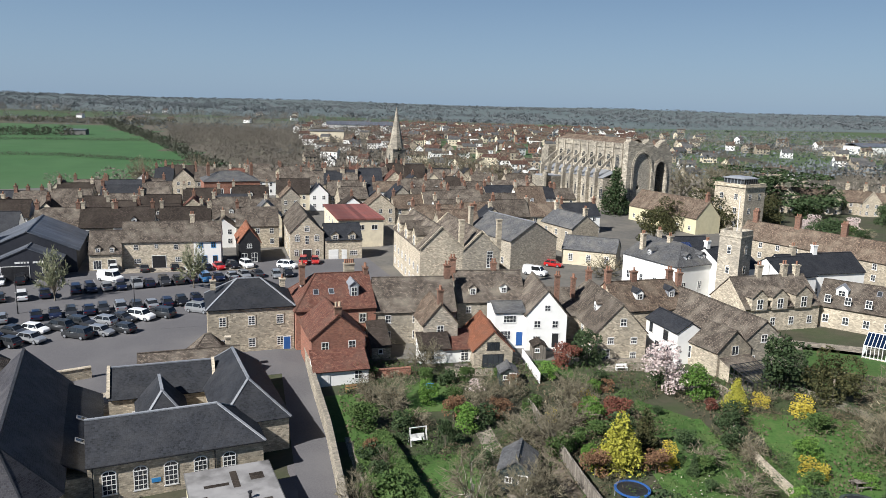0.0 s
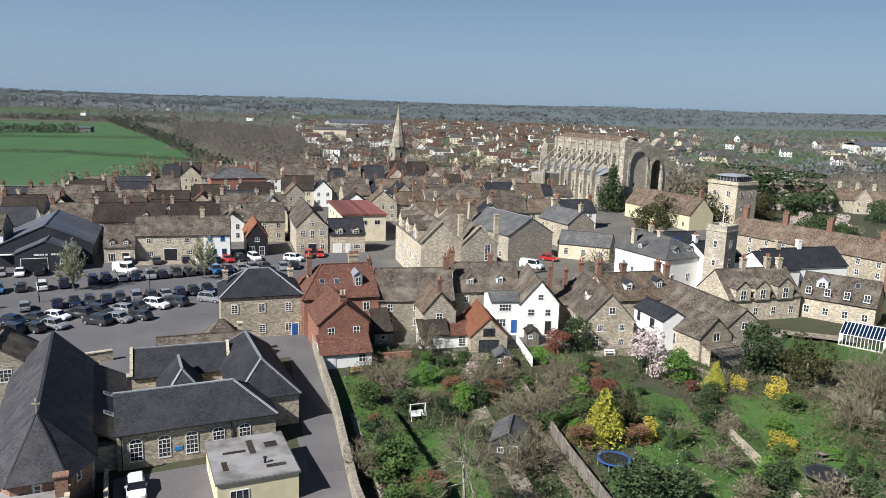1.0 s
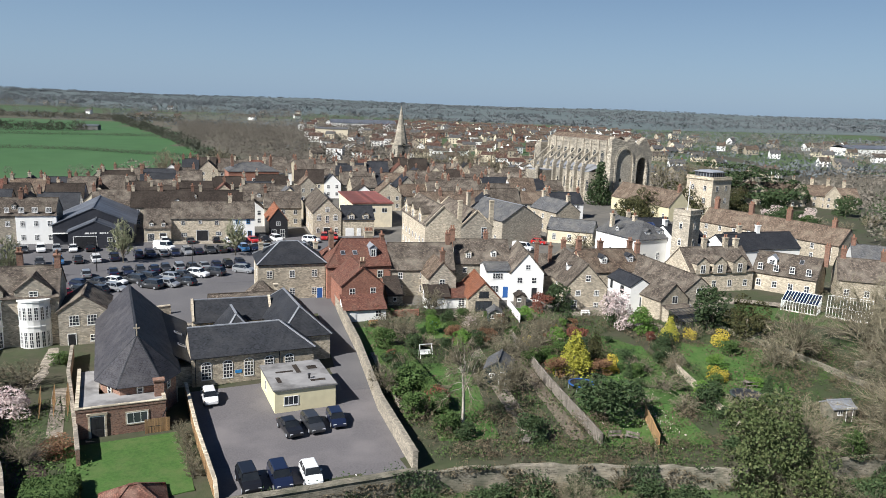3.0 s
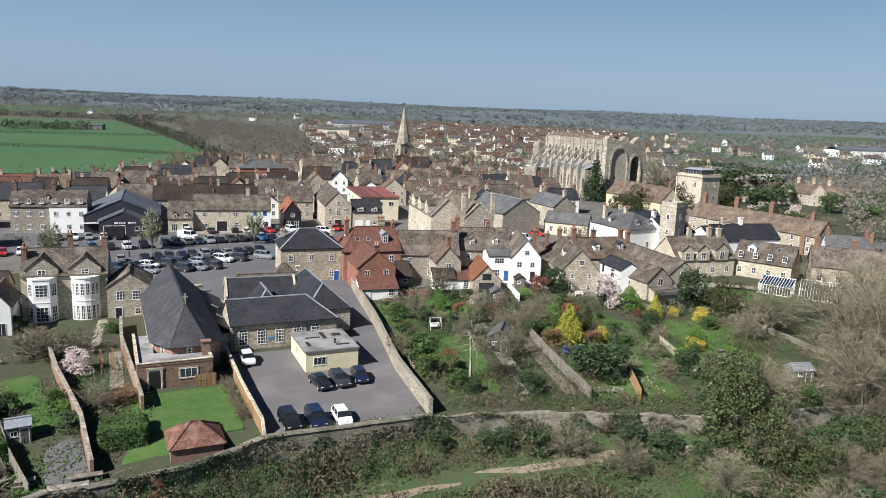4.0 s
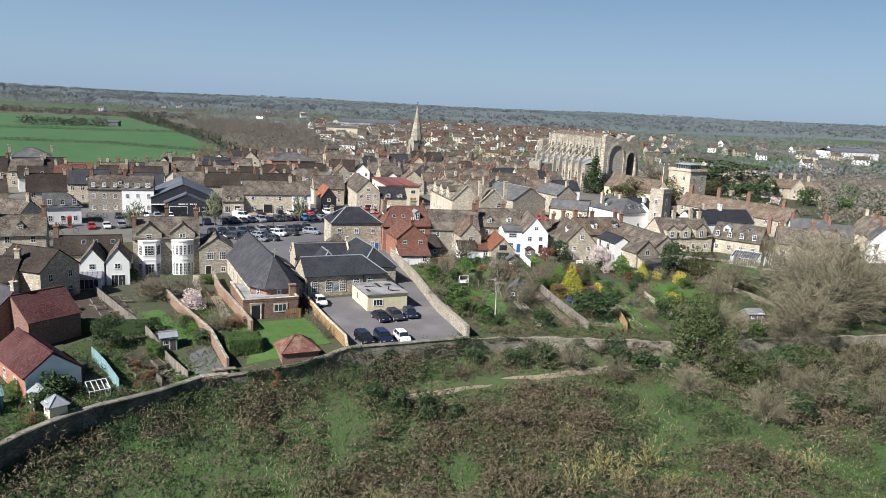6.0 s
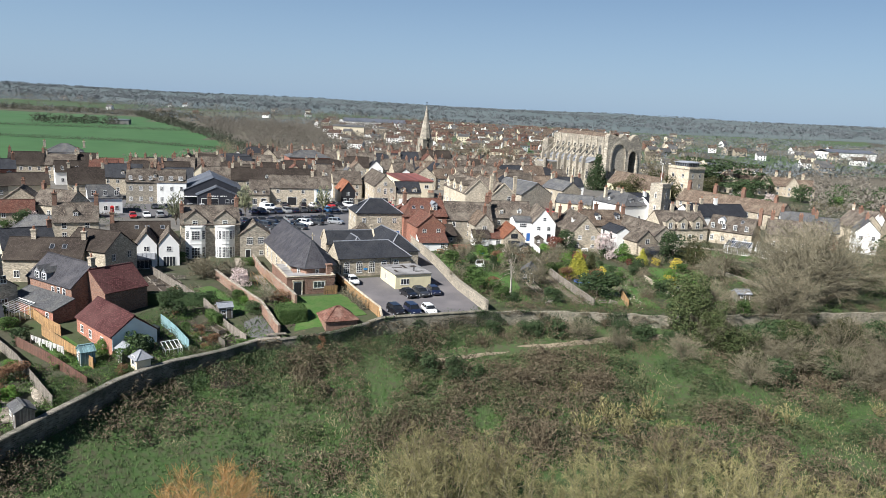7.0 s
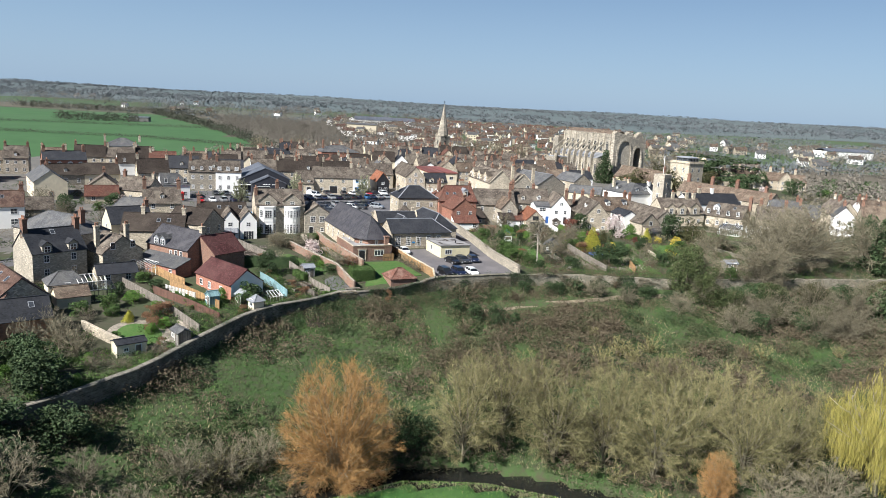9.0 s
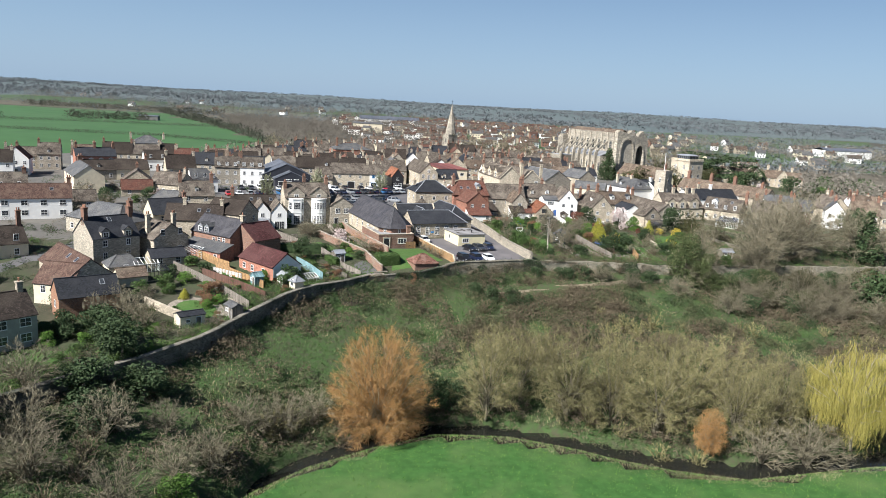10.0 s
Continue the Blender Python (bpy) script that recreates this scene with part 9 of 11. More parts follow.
def grow(rng, limbs=16, sec=12, twigs=10, r=0.42, low=0.12, twig=0.0013, limb=0.011, trunk=0.0, droop=0.0, peak=0.62, up=0.25, bias=0.8, start=(0.55, 1.0), reach=(0.09, 0.2)):
    """A bare tree one unit high: limbs that fan out to an egg-shaped outline, side branches and twigs. Returns (wood, twigs)."""
    wood, fine = [], []
    if trunk:
        p = np.array([0, 0, -0.03])
        for k in range(4):
            q = np.array([rng.normal(0, 0.008), rng.normal(0, 0.008), trunk * (k + 1) / 4])
            wood.append((p, q, 0.024 - 0.003 * k, 0.021 - 0.003 * k))
            p = q

    def off(d, k):
        v = rng.normal(size=3)
        v -= d * v.dot(d)
        return v / (np.linalg.norm(v) + 1e-9) * k
    for i in range(limbs):
        f = (i + rng.uniform(0.1, 0.9)) / limbs
        tz = low + (0.99 - low) * f ** bias
        wide = r * max(0.05, 1 - (abs(tz - (1 - peak)) / (peak if tz > 1 - peak else 1 - peak)) ** 2.2) ** 0.5 * rng.uniform(0.75, 1.0)
        a = i * 2.39996 + rng.uniform(-0.5, 0.5)
        tip = np.array([wide * math.cos(a), wide * math.sin(a), tz])
        z0 = trunk * rng.uniform(*start) if trunk else rng.uniform(0, 0.12) * tz
        p0 = np.array([0.02 * math.cos(a), 0.02 * math.sin(a), z0])
        ctl = p0 * 0.5 + tip * 0.5 + np.array([0, 0, (tz - z0) * 0.08 + 0.05])
        n = 6
        pts = [p0 * (1 - t) ** 2 + 2 * ctl * t * (1 - t) + tip * t * t + rng.normal(0, 0.007, 3) * (t > 0) for t in np.linspace(0, 1, n + 1)]
        for k in range(n):
            wood.append((pts[k], pts[k + 1], limb * (1 - 0.8 * k / n), limb * (1 - 0.8 * (k + 1) / n)))
        for c in range(sec):
            g = rng.uniform(0.22, 1.0)
            k = min(n - 1, int(g * n))
            q = pts[k] + (pts[k + 1] - pts[k]) * (g * n - k)
            d = pts[k + 1] - pts[k]
            d = d / (np.linalg.norm(d) + 1e-9)
            e = d * 0.75 + off(d, rng.uniform(0.4, 0.85)) + np.array([0, 0, up - droop])
            e /= np.linalg.norm(e)
            l = rng.uniform(*reach) * (1.1 - 0.45 * g)
            m = q + e * l * 0.5 + rng.normal(0, 0.006, 3)
            e2 = e + np.array([0, 0, up * 0.5 - droop]) + rng.normal(0, 0.12, 3)
            e2 /= np.linalg.norm(e2)
            t2 = m + e2 * l * 0.5
            fine.append((q, m, twig * 2.2, twig * 1.7))
            fine.append((m, t2, twig * 1.7, twig))
            for w in range(twigs):
                h = rng.uniform(0.1, 1.0)
                b = q + (m - q) * h * 2 if h < 0.5 else m + (t2 - m) * (h - 0.5) * 2
                v = e2 * 0.7 + off(e2, rng.uniform(0.3, 0.8)) + np.array([0, 0, up * 0.7 - 1.6 * droop])
                v /= np.linalg.norm(v)
                fine.append((b, b + v * rng.uniform(0.035, 0.085), twig, twig * 0.6))
    return wood, fine


def ribbons(segs, material, name, rng):
    """Fine twigs as narrow tapered blades, one mesh."""
    A = np.array([s[0] for s in segs]); B = np.array([s[1] for s in segs])
    d = B - A
    u = np.cross(d, rng.normal(size=d.shape))
    u /= np.linalg.norm(u, axis=1)[:, None] + 1e-9
    ra = np.array([s[2] for s in segs])[:, None] * 1.25
    rb = np.array([s[3] for s in segs])[:, None] * 1.25
    V = np.stack([A - u * ra, A + u * ra, B + u * rb, B - u * rb], 1).reshape(-1, 3)
    return np_mesh(name, V, np.arange(len(segs) * 4).reshape(-1, 4), material)


PLANTS = {}


def plant_parts(kind, v):
    """Shared meshes, one unit high, for a kind of plant and one of its variants."""
    key = (kind, v)
    if key in PLANTS:
        return PLANTS[key]
    rng = np.random.default_rng(sum(map(ord, kind)) * 7 + v)
    K = PLANT_KINDS[kind]
    parts = []
    if K["form"] == "bare":
        wood, twigs = grow(rng, **K.get("grow", {}))
        parts.append(("trunk", tubes(wood, K.get("bark", BARK), "trunk")))
        parts.append(("crown", ribbons(twigs, K["mat"], "crown", rng)))
    elif K["form"] == "weep":
        wood, twigs = grow(rng, limbs=30, sec=9, twigs=0, r=0.46, low=0.4, trunk=0.3, start=(0.4, 1.0), limb=0.009, twig=0.002, peak=0.55, bias=0.9)
        segs = []
        for t in [s[1] for s in twigs[1::2]]:
            for j in range(34):
                p = np.array(t) + rng.normal(0, 0.035, 3)
                for k in range(int(rng.integers(2, 6))):
                    q = p + np.array([rng.normal(0, 0.012), rng.normal(0, 0.012), -rng.uniform(0.03, 0.065)])
                    if q[2] < 0.03:
                        break
                    segs.append((p, q, 0.0008, 0.0006))
                    p = q
        parts.append(("trunk", tubes(wood + twigs, PALEBARK, "trunk")))
        parts.append(("crown", ribbons(segs, K["mat"], "crown", rng)))
    else:
        if K["form"] == "cone":
            lobes = lobes_cone(rng, r=K.get("r", 0.3))
        elif K["form"] == "flat":
            lobes = [(rng.uniform(-0.6, 0.6), rng.uniform(-0.6, 0.6), z, rng.uniform(0.25, 0.5), 0.06) for z in np.linspace(0.3, 0.95, 16)]
        else:
            lobes = lobes_round(rng, K.get("k", 16), K.get("r", 0.5), 1.0, K.get("base", 0.1))
        n = K.get("n", 2600)
        P = blob_points(rng, n, lobes)
        keep = P[:, 2] > 0.0
        P = P[keep]
        S = rng.uniform(0.6, 1.3, len(P)) * K.get("leaf", 0.03)
        if K.get("stem", True):
            segs = [(np.array([0, 0, -0.05]), np.array([0.01, 0, 0.45]), 0.03, 0.022)]
            parts.append(("trunk", tubes(segs, BARK, "trunk")))
        parts.append(("crown", leaf_mesh("crown", P, S, K["mat"], rng)))
    PLANTS[key] = parts
    return parts


PLANT_KINDS = {
    "bare_tree": dict(form="bare", mat=TWIG, bark=GREYBARK, grow=dict(limbs=30, sec=12, twigs=8, r=0.5, low=0.14, trunk=0.35, start=(0.15, 1.0), limb=0.008, twig=0.0017, peak=0.52, up=0.08, reach=(0.10, 0.22)), words="bare spring tree with fine grey-brown twigs", cat="tree"),
    "bare_shrub": dict(form="bare", mat=TWIG, grow=dict(limbs=24, sec=9, twigs=6, r=0.5, low=0.12, twig=0.0034, limb=0.008, peak=0.5, up=0.12, trunk=0.2, start=(0.0, 1.0), reach=(0.12, 0.26)), words="leafless brown garden shrub", cat="shrub"),
    "river_tree": dict(form="bare", mat=TWIG_OLIVE, bark=GREYBARK, grow=dict(limbs=44, sec=17, twigs=11, r=0.5, low=0.10, peak=0.52, up=0.02, trunk=0.36, start=(0.03, 1.0), limb=0.0058, twig=0.0009, bias=0.9, reach=(0.06, 0.14)), words="multi-stemmed riverside tree with olive budding twigs", cat="tree"),
    "orange_willow": dict(form="bare", mat=TWIG_ORANGE, bark=PALEBARK, grow=dict(limbs=150, sec=20, twigs=10, r=0.47, low=0.05, peak=0.56, twig=0.00055, limb=0.0036, up=0.05, trunk=0.34, start=(0.02, 1.0), bias=0.95, reach=(0.05, 0.10)), words="broad willow with bright orange winter shoots", cat="tree"),
    "spreading_tree": dict(form="bare", mat=TWIG, bark=GREYBARK, grow=dict(limbs=42, sec=17, twigs=10, r=0.52, low=0.14, trunk=0.3, start=(0.1, 1.0), peak=0.5, up=0.06, limb=0.0058, twig=0.0009, reach=(0.10, 0.22)), words="wide bare tree with grey spreading limbs", cat="tree"),
    "dark_bush": dict(form="round", mat=L_DARK, n=1500, leaf=0.042, base=0.05, words="dense dark green evergreen bush", cat="bush"),
    "golden_willow": dict(form="weep", mat=TWIG_GOLD, words="weeping willow with golden hanging shoots", cat="tree"),
    "birch": dict(form="bare", mat=TWIG, bark=BIRCHBARK, grow=dict(limbs=20, sec=9, twigs=8, r=0.24, low=0.3, trunk=0.75, droop=0.2, limb=0.005), words="slim white-barked birch with fine bare twigs", cat="tree"),
    "street_tree": dict(form="bare", mat=leafy("pale_budding_leaves", (0.30, 0.31, 0.19), (0.22, 0.23, 0.13), (0.38, 0.38, 0.25)), grow=dict(limbs=22, sec=12, twigs=9, r=0.36, low=0.25, trunk=0.25, twig=0.0036), words="upright street tree in pale bud on the square", cat="tree"),
    "evergreen": dict(form="round", mat=L_DARK, n=3200, leaf=0.029, words="dense dark evergreen tree", cat="tree"),
    "green_bush": dict(form="round", mat=L_MID, n=1700, leaf=0.04, base=0.05, words="rounded mid-green garden bush", cat="bush"),
    "fresh_bush": dict(form="round", mat=L_FRESH, n=2200, leaf=0.036, base=0.05, words="fresh green leafy bush", cat="bush"),
    "yew": dict(form="round", mat=L_YEW, n=4200, leaf=0.024, base=0.05, words="broad dark yew tree with a brownish cast", cat="tree"),
    "cypress": dict(form="cone", mat=L_DARK, n=3600, leaf=0.022, r=0.24, words="dark columnar conifer with dense foliage", cat="conifer"),
    "gold_conifer": dict(form="cone", mat=L_GOLD, n=3600, leaf=0.024, r=0.36, words="golden yellow garden conifer", cat="conifer"),
    "brown_conifer": dict(form="cone", mat=L_YEW, n=3000, leaf=0.024, r=0.3, words="brownish garden conifer with soft foliage", cat="conifer"),
    "forsythia": dict(form="round", mat=L_YELLOW, n=1500, leaf=0.035, base=0.05, words="yellow flowering forsythia bush", cat="bush"),
    "magnolia": dict(form="round", mat=L_BLOSSOM, n=2300, leaf=0.027, base=0.15, words="magnolia tree covered in pale pink blossom", cat="tree"),
    "red_bush": dict(form="round", mat=L_RED, n=1900, leaf=0.034, base=0.05, words="dark red leafed shrub", cat="bush"),
    "rust_bush": dict(form="round", mat=L_RUST, n=1900, leaf=0.034, base=0.05, words="rust-brown dry hedge shrub", cat="bush"),
    "ivied_tree": dict(form="round", mat=L_IVY, n=7000, leaf=0.0185, base=0.03, words="tall tree clad in ivy and olive green leaves", cat="tree"),
    "cedar": dict(form="flat", mat=L_DARK, n=5200, leaf=0.03, words="spreading dark cedar with level boughs", cat="tree"),
}


def plant(kind, x, y, h, w=None, z=None, turn=None, seed=None):
    """One plant of its kind, h metres high and about w metres wide."""
    if kind == "evergreen" and h < 4.5:
        kind = "dark_bush"
    K = PLANT_KINDS[kind]
    s = (x * 12.9898 + y * 78.233) % 1.0 if seed is None else seed
    v = int(s * 3) % 3
    e = thing(kind if K["cat"] in ("tree", "conifer") else kind, x, y, s * 360 if turn is None else turn, K["words"], K["cat"], (G(x, y) if z is None else z) - 0.05, K["cat"] + "s")
    f = h if w is None else w
    e.scale = (f, f, h)
    for nm, me in plant_parts(kind, v):
        put(nm, me, e)
    return e


def clipped_hedge(x, y, rot, L, W, h, label="clipped dark green garden hedge", material=None):
    """A trimmed hedge: a solid core with a skin of small leaves."""
    e = thing("hedge", x, y, rot, label, "hedge", G(x, y) - 0.1, "garden hedges")
    bm = bmesh.new()
    prism(bm, [(0.12, 0.12), (L - 0.12, 0.12), (L - 0.12, W - 0.12), (0.12, W - 0.12)], 0, h - 0.12, 0.94)
    part("hedge_core", bm, material or L_MID, e)
    r = np.random.default_rng(int(x * 10 + y * 7) % 999 + 5)
    n = int(70 * (L * W + 2 * h * (L + W)))
    q = r.uniform(-1, 1, (n, 3))
    k = r.integers(0, 5, n)
    for a in range(5):
        m = k == a
        ax, sg = ((0, 1), (0, -1), (1, 1), (1, -1), (2, 1))[a]
        q[m, ax] = sg
    q = q / (np.abs(q) ** 8).sum(1)[:, None] ** (1 / 8) * (1 + r.normal(0, 0.025, (n, 1)))
    P = np.stack([L / 2 + q[:, 0] * L / 2, W / 2 + q[:, 1] * W / 2, h / 2 + q[:, 2] * h / 2], 1)
    put("foliage", leaf_mesh("foliage", P, r.uniform(0.06, 0.13, n), material or L_MID, r), e)
    return e


clipped_hedge(-36.4, 30.8, 20, 4.8, 4.2, 2.7, "big rounded block of clipped green hedge")
clipped_hedge(-62.0, 34.8, 5, 13.0, 1.5, 2.2, "long dark clipped hedge between garden plots", L_DARK)
clipped_hedge(-40.6, 22.6, 28, 2.8, 1.2, 1.0)
clipped_hedge(-48.6, 32.2, -50, 4.6, 1.2, 1.3)
clipped_hedge(-6.8, 72.4, -71, 19.5, 1.7, 1.9, "long clipped hedge beside a narrow lawn")
clipped_hedge(-8.6, 71.0, -71, 13.0, 1.2, 1.5, "clipped hedge along a garden path")
clipped_hedge(33.0, 75.0, -84, 18.0, 0.8, 0.7, "low clipped hedge along a garden wall")
plant("red_bush", -0.4, 56.6, 2.6, 3.6)
plant("green_bush", 0.8, 49.4, 2.6, 3.6)
plant("evergreen", 2.6, 48.6, 2.2, 3.0)
plant("fresh_bush", -6.4, 62.0, 1.8, 2.6)
plant("bare_tree", 7.6, 61.0, 4.6, 4.6)
plant("bare_tree", 12.0, 72.0, 5.0, 6.0)
plant("bare_tree", -5.0, 82.0, 4.5, 5.0)
plant("bare_tree", 5.5, 82.0, 4.5, 5.5)
plant("bare_tree", 16.0, 84.0, 4.5, 5.0)
plant("evergreen", -53.0, 30.8, 4.8, 4.6)
plant("green_bush", -54.1, 16.7, 3.4, 4.2)
plant("bare_tree", -55.5, 54.6, 4.6, 7.0)
plant("rust_bush", -28.8, 26.4, 2.6, 1.5)
plant("evergreen", -83.0, 28.0, 3.6, 4.6)
plant("evergreen", -78.2, 25.6, 3.0, 3.6)
plant("green_bush", -74.0, 22.0, 2.2, 3.4)
plant("gold_conifer", -69.4, 4.4, 1.6, 2.4)
plant("rust_bush", -66.6, 6.0, 2.0, 3.0)
# gardens
plant("birch", 2.6, 51.1, 10.5)
plant("gold_conifer", 18.3, 68.2, 6.4, 6.8)
plant("brown_conifer", 21.8, 72.0, 5.2, 5.0)
plant("forsythia", 23.4, 69.5, 2.6, 3.2)
plant("evergreen", 19.6, 54.4, 5.6, 8.6)
plant("magnolia", 29.0, 88.6, 6.4, 6.8)
plant("fresh_bush", 32.4, 86.6, 4.2, 4.6)
plant("evergreen", 20.6, 97.0, 4.8, 5.6)
plant("red_bush", 17.6, 95.8, 3.4, 4.6)
plant("gold_conifer", 35.8, 83.2, 4.2, 4.0)
plant("evergreen", 34.6, 80.6, 2.4, 2.8)
plant("evergreen", 32.8, 78.2, 2.8, 3.2)
plant("forsythia", 39.4, 84.6, 1.8, 2.6)
plant("forsythia", 43.4, 82.4, 2.4, 4.2)
plant("evergreen", 44.6, 89.5, 7.0, 8.0)
plant("yew", 49.0, 86.0, 7.2, 7.0)
plant("bare_tree", 52.5, 77.0, 9.0)
plant("fresh_bush", 39.0, 71.8, 2.2, 3.4)
plant("ivied_tree", 33.7, 42.5, 10.5, 10.0)
plant("ivied_tree", 37.0, 39.5, 8.5, 8.5)
plant("ivied_tree", 41.5, 37.0, 6.5, 8.5)
plant("ivied_tree", 52.0, 42.0, 7.0, 9.0)
plant("ivied_tree", 62.0, 40.5, 6.0, 9.0)
plant("spreading_tree", 61.0, 58.0, 16.0, 24.0)
plant("spreading_tree", 71.0, 66.0, 15.0, 22.0)
plant("spreading_tree", 66.0, 82.0, 11.0, 16.0)
plant("spreading_tree", 53.0, 50.0, 10.0, 15.0)
plant("spreading_tree", 84.0, 62.0, 14.0, 20.0)
plant("bare_tree", 78.0, 92.0, 11.0, 12.0)
plant("red_bush", 92.0, 112.0, 8.0, 9.0)
plant("evergreen", 94.0, 84.0, 11.0, 10.0)
plant("cypress", 85.0, 60.0, 14.0, 16.0)
plant("evergreen", 80.0, 42.0, 13.0, 13.0)
plant("evergreen", 92.0, 46.0, 15.0, 14.0)
plant("bare_shrub", -50.5, 58.0, 3.4, 6.0)
plant("bare_shrub", -57.5, 59.0, 3.0, 5.0)
for k in range(5):
    plant("bare_shrub", -23.6 - k * 1.0, 38.4 + k * 2.0, 2.0, 2.0)
plant("evergreen", -52.5, 16.0, 3.8, 4.4)
plant("green_bush", -52.6, 12.0, 3.0, 4.0)
for k in range(5):
    plant("evergreen", 34.0 + k * 0.5, 56.0 - k * 2.0, 1.8, 2.0)
GARDEN_PLANTS = (
    ("bare_tree", -1.7, 93.7, 4.5, 5.5),
    ("fresh_bush", -1.0, 83.1, 3.0, 2.8),
    ("bare_shrub", -5.1, 80.5, 3.0, 5.0),
    ("bare_shrub", -8.0, 83.0, 2.6, 4.2),
    ("dark_bush", 0.9, 72.0, 3.4, 2.0),
    ("green_bush", -3.9, 60.0, 3.6, 5.6),
    ("bare_tree", -6.9, 59.8, 4.2, 4.2),
    ("rust_bush", -6.7, 69.3, 2.4, 1.7),
    ("rust_bush", 6.9, 80.6, 2.2, 3.8),
    ("bare_tree", 9.2, 73.4, 3.8, 7.0),
    ("bare_tree", 9.8, 62.5, 4.5, 5.0),
    ("bare_shrub", 14.4, 76.8, 3.8, 7.0),
    ("bare_shrub", 17.1, 82.3, 3.4, 5.0),
    ("rust_bush", 15.6, 66.9, 2.8, 3.2),
    ("forsythia", 12.9, 78.4, 2.0, 1.5),
    ("forsythia", 18.1, 84.1, 2.2, 2.6),
    ("fresh_bush", 14.5, 91.9, 2.2, 3.0),
    ("magnolia", 4.8, 87.0, 1.8, 2.4),
    ("bare_shrub", 3.5, 80.3, 2.6, 4.0),
    ("bare_shrub", -2.3, 76.3, 2.4, 4.0),
    ("green_bush", -8.0, 76.0, 3.2, 4.2),
    ("dark_bush", 20.6, 90.4, 2.4, 3.0),
    ("rust_bush", 21.9, 67.9, 2.4, 3.4),
    ("cypress", 25.5, 67.5, 2.6, 2.4),
    ("dark_bush", 26.3, 64.6, 1.3, 1.7),
    ("dark_bush", 25.9, 81.4, 1.2, 1.6),
    ("bare_shrub", 27.9, 70.4, 2.0, 4.6),
    ("bare_shrub", 29.4, 63.8, 2.2, 5.6),
    ("bare_shrub", 30.0, 57.7, 2.0, 4.4),
    ("dark_bush", 31.9, 73.9, 3.2, 3.4),
    ("bare_shrub", 33.0, 71.5, 2.6, 3.2),
    ("forsythia", 37.8, 68.3, 1.8, 3.6),
    ("green_bush", 37.0, 66.3, 1.6, 2.4),
    ("cypress", 42.2, 62.4, 3.4, 3.4),
    ("cypress", 43.3, 61.2, 3.0, 3.0),
    ("fresh_bush", 42.2, 66.7, 1.1, 2.8),
    ("green_bush", 43.2, 78.2, 2.2, 4.0),
    ("bare_tree", 47.4, 72.3, 6.0, 6.0),
    ("bare_shrub", 37.5, 56.9, 3.0, 6.0),
    ("bare_shrub", 25.1, 58.9, 1.8, 4.0),
    ("bare_shrub", -54.0, 54.8, 3.6, 8.0),
    ("bare_shrub", -57.1, 57.7, 3.0, 5.0),
    ("magnolia", -47.7, 50.3, 3.4, 5.0),
    ("green_bush", -50.0, 65.7, 1.8, 3.0),
    ("magnolia", -51.9, 74.7, 3.4, 2.6),
    ("bare_shrub", -53.1, 41.2, 2.4, 3.4),
    ("dark_bush", -49.4, 38.3, 2.2, 2.2),
    ("bare_shrub", -46.7, 41.9, 2.2, 3.0),
    ("fresh_bush", -43.9, 39.1, 1.3, 2.4),
    ("bare_tree", -40.4, 39.4, 3.6, 4.8),
    ("rust_bush", -38.1, 42.1, 1.8, 4.2),
    ("green_bush", -63.3, 65.0, 2.6, 2.2),
    ("green_bush", -54.7, 39.3, 1.2, 2.4),
    ("dark_bush", -66.6, 45.8, 2.2, 4.0),
    ("bare_shrub", -69.6, 53.7, 1.8, 3.0),
    ("rust_bush", -57.4, 43.3, 1.2, 1.6),
    ("bare_shrub", -46.9, 32.9, 2.0, 2.2),
    ("dark_bush", -41.3, 35.2, 1.8, 3.6),
)
for kind, x, y, h, w in GARDEN_PLANTS:
    plant(kind, x, y, h, w)
for kind, x, y, h, w in (("fresh_bush", -71.6, 11.8, 2.0, 3.6), ("green_bush", -74.5, 8.6, 2.6, 4.0), ("gold_conifer", -69.0, 3.0, 1.5, 2.6), ("green_bush", -72.6, 5.5, 1.8, 3.2), ("rust_bush", -64.6, 6.4, 2.4, 4.0), ("dark_bush", -70.0, 17.6, 2.4, 3.2), ("green_bush", -77.4, 4.6, 2.6, 3.6), ("bare_shrub", -75.4, 2.4, 2.4, 3.6), ("dark_bush", -76.0, 14.6, 3.0, 3.6), ("fresh_bush", -66.6, 9.4, 1.4, 2.6), ("green_bush", -61.9, 11.8, 1.4, 2.4), ("bare_shrub", -60.0, -8.0, 1.8, 3.6), ("bare_shrub", -66.5, -14.0, 2.2, 4.4), ("bare_shrub", -63.4, -13.4, 1.8, 3.6), ("dark_bush", -88.4, -2.6, 3.4, 4.0), ("dark_bush", -84.6, -4.0, 2.4, 2.0), ("green_bush", -83.4, -16.6, 2.6, 4.4)):
    plant(kind, x, y, h, w)
rnd = random.Random(11)
MIX = ("bare_shrub", "bare_shrub", "evergreen", "green_bush", "evergreen", "green_bush", "fresh_bush", "bare_shrub", "green_bush", "evergreen", "rust_bush", "bare_tree", "red_bush", "evergreen", "green_bush", "bare_shrub")
count = 0
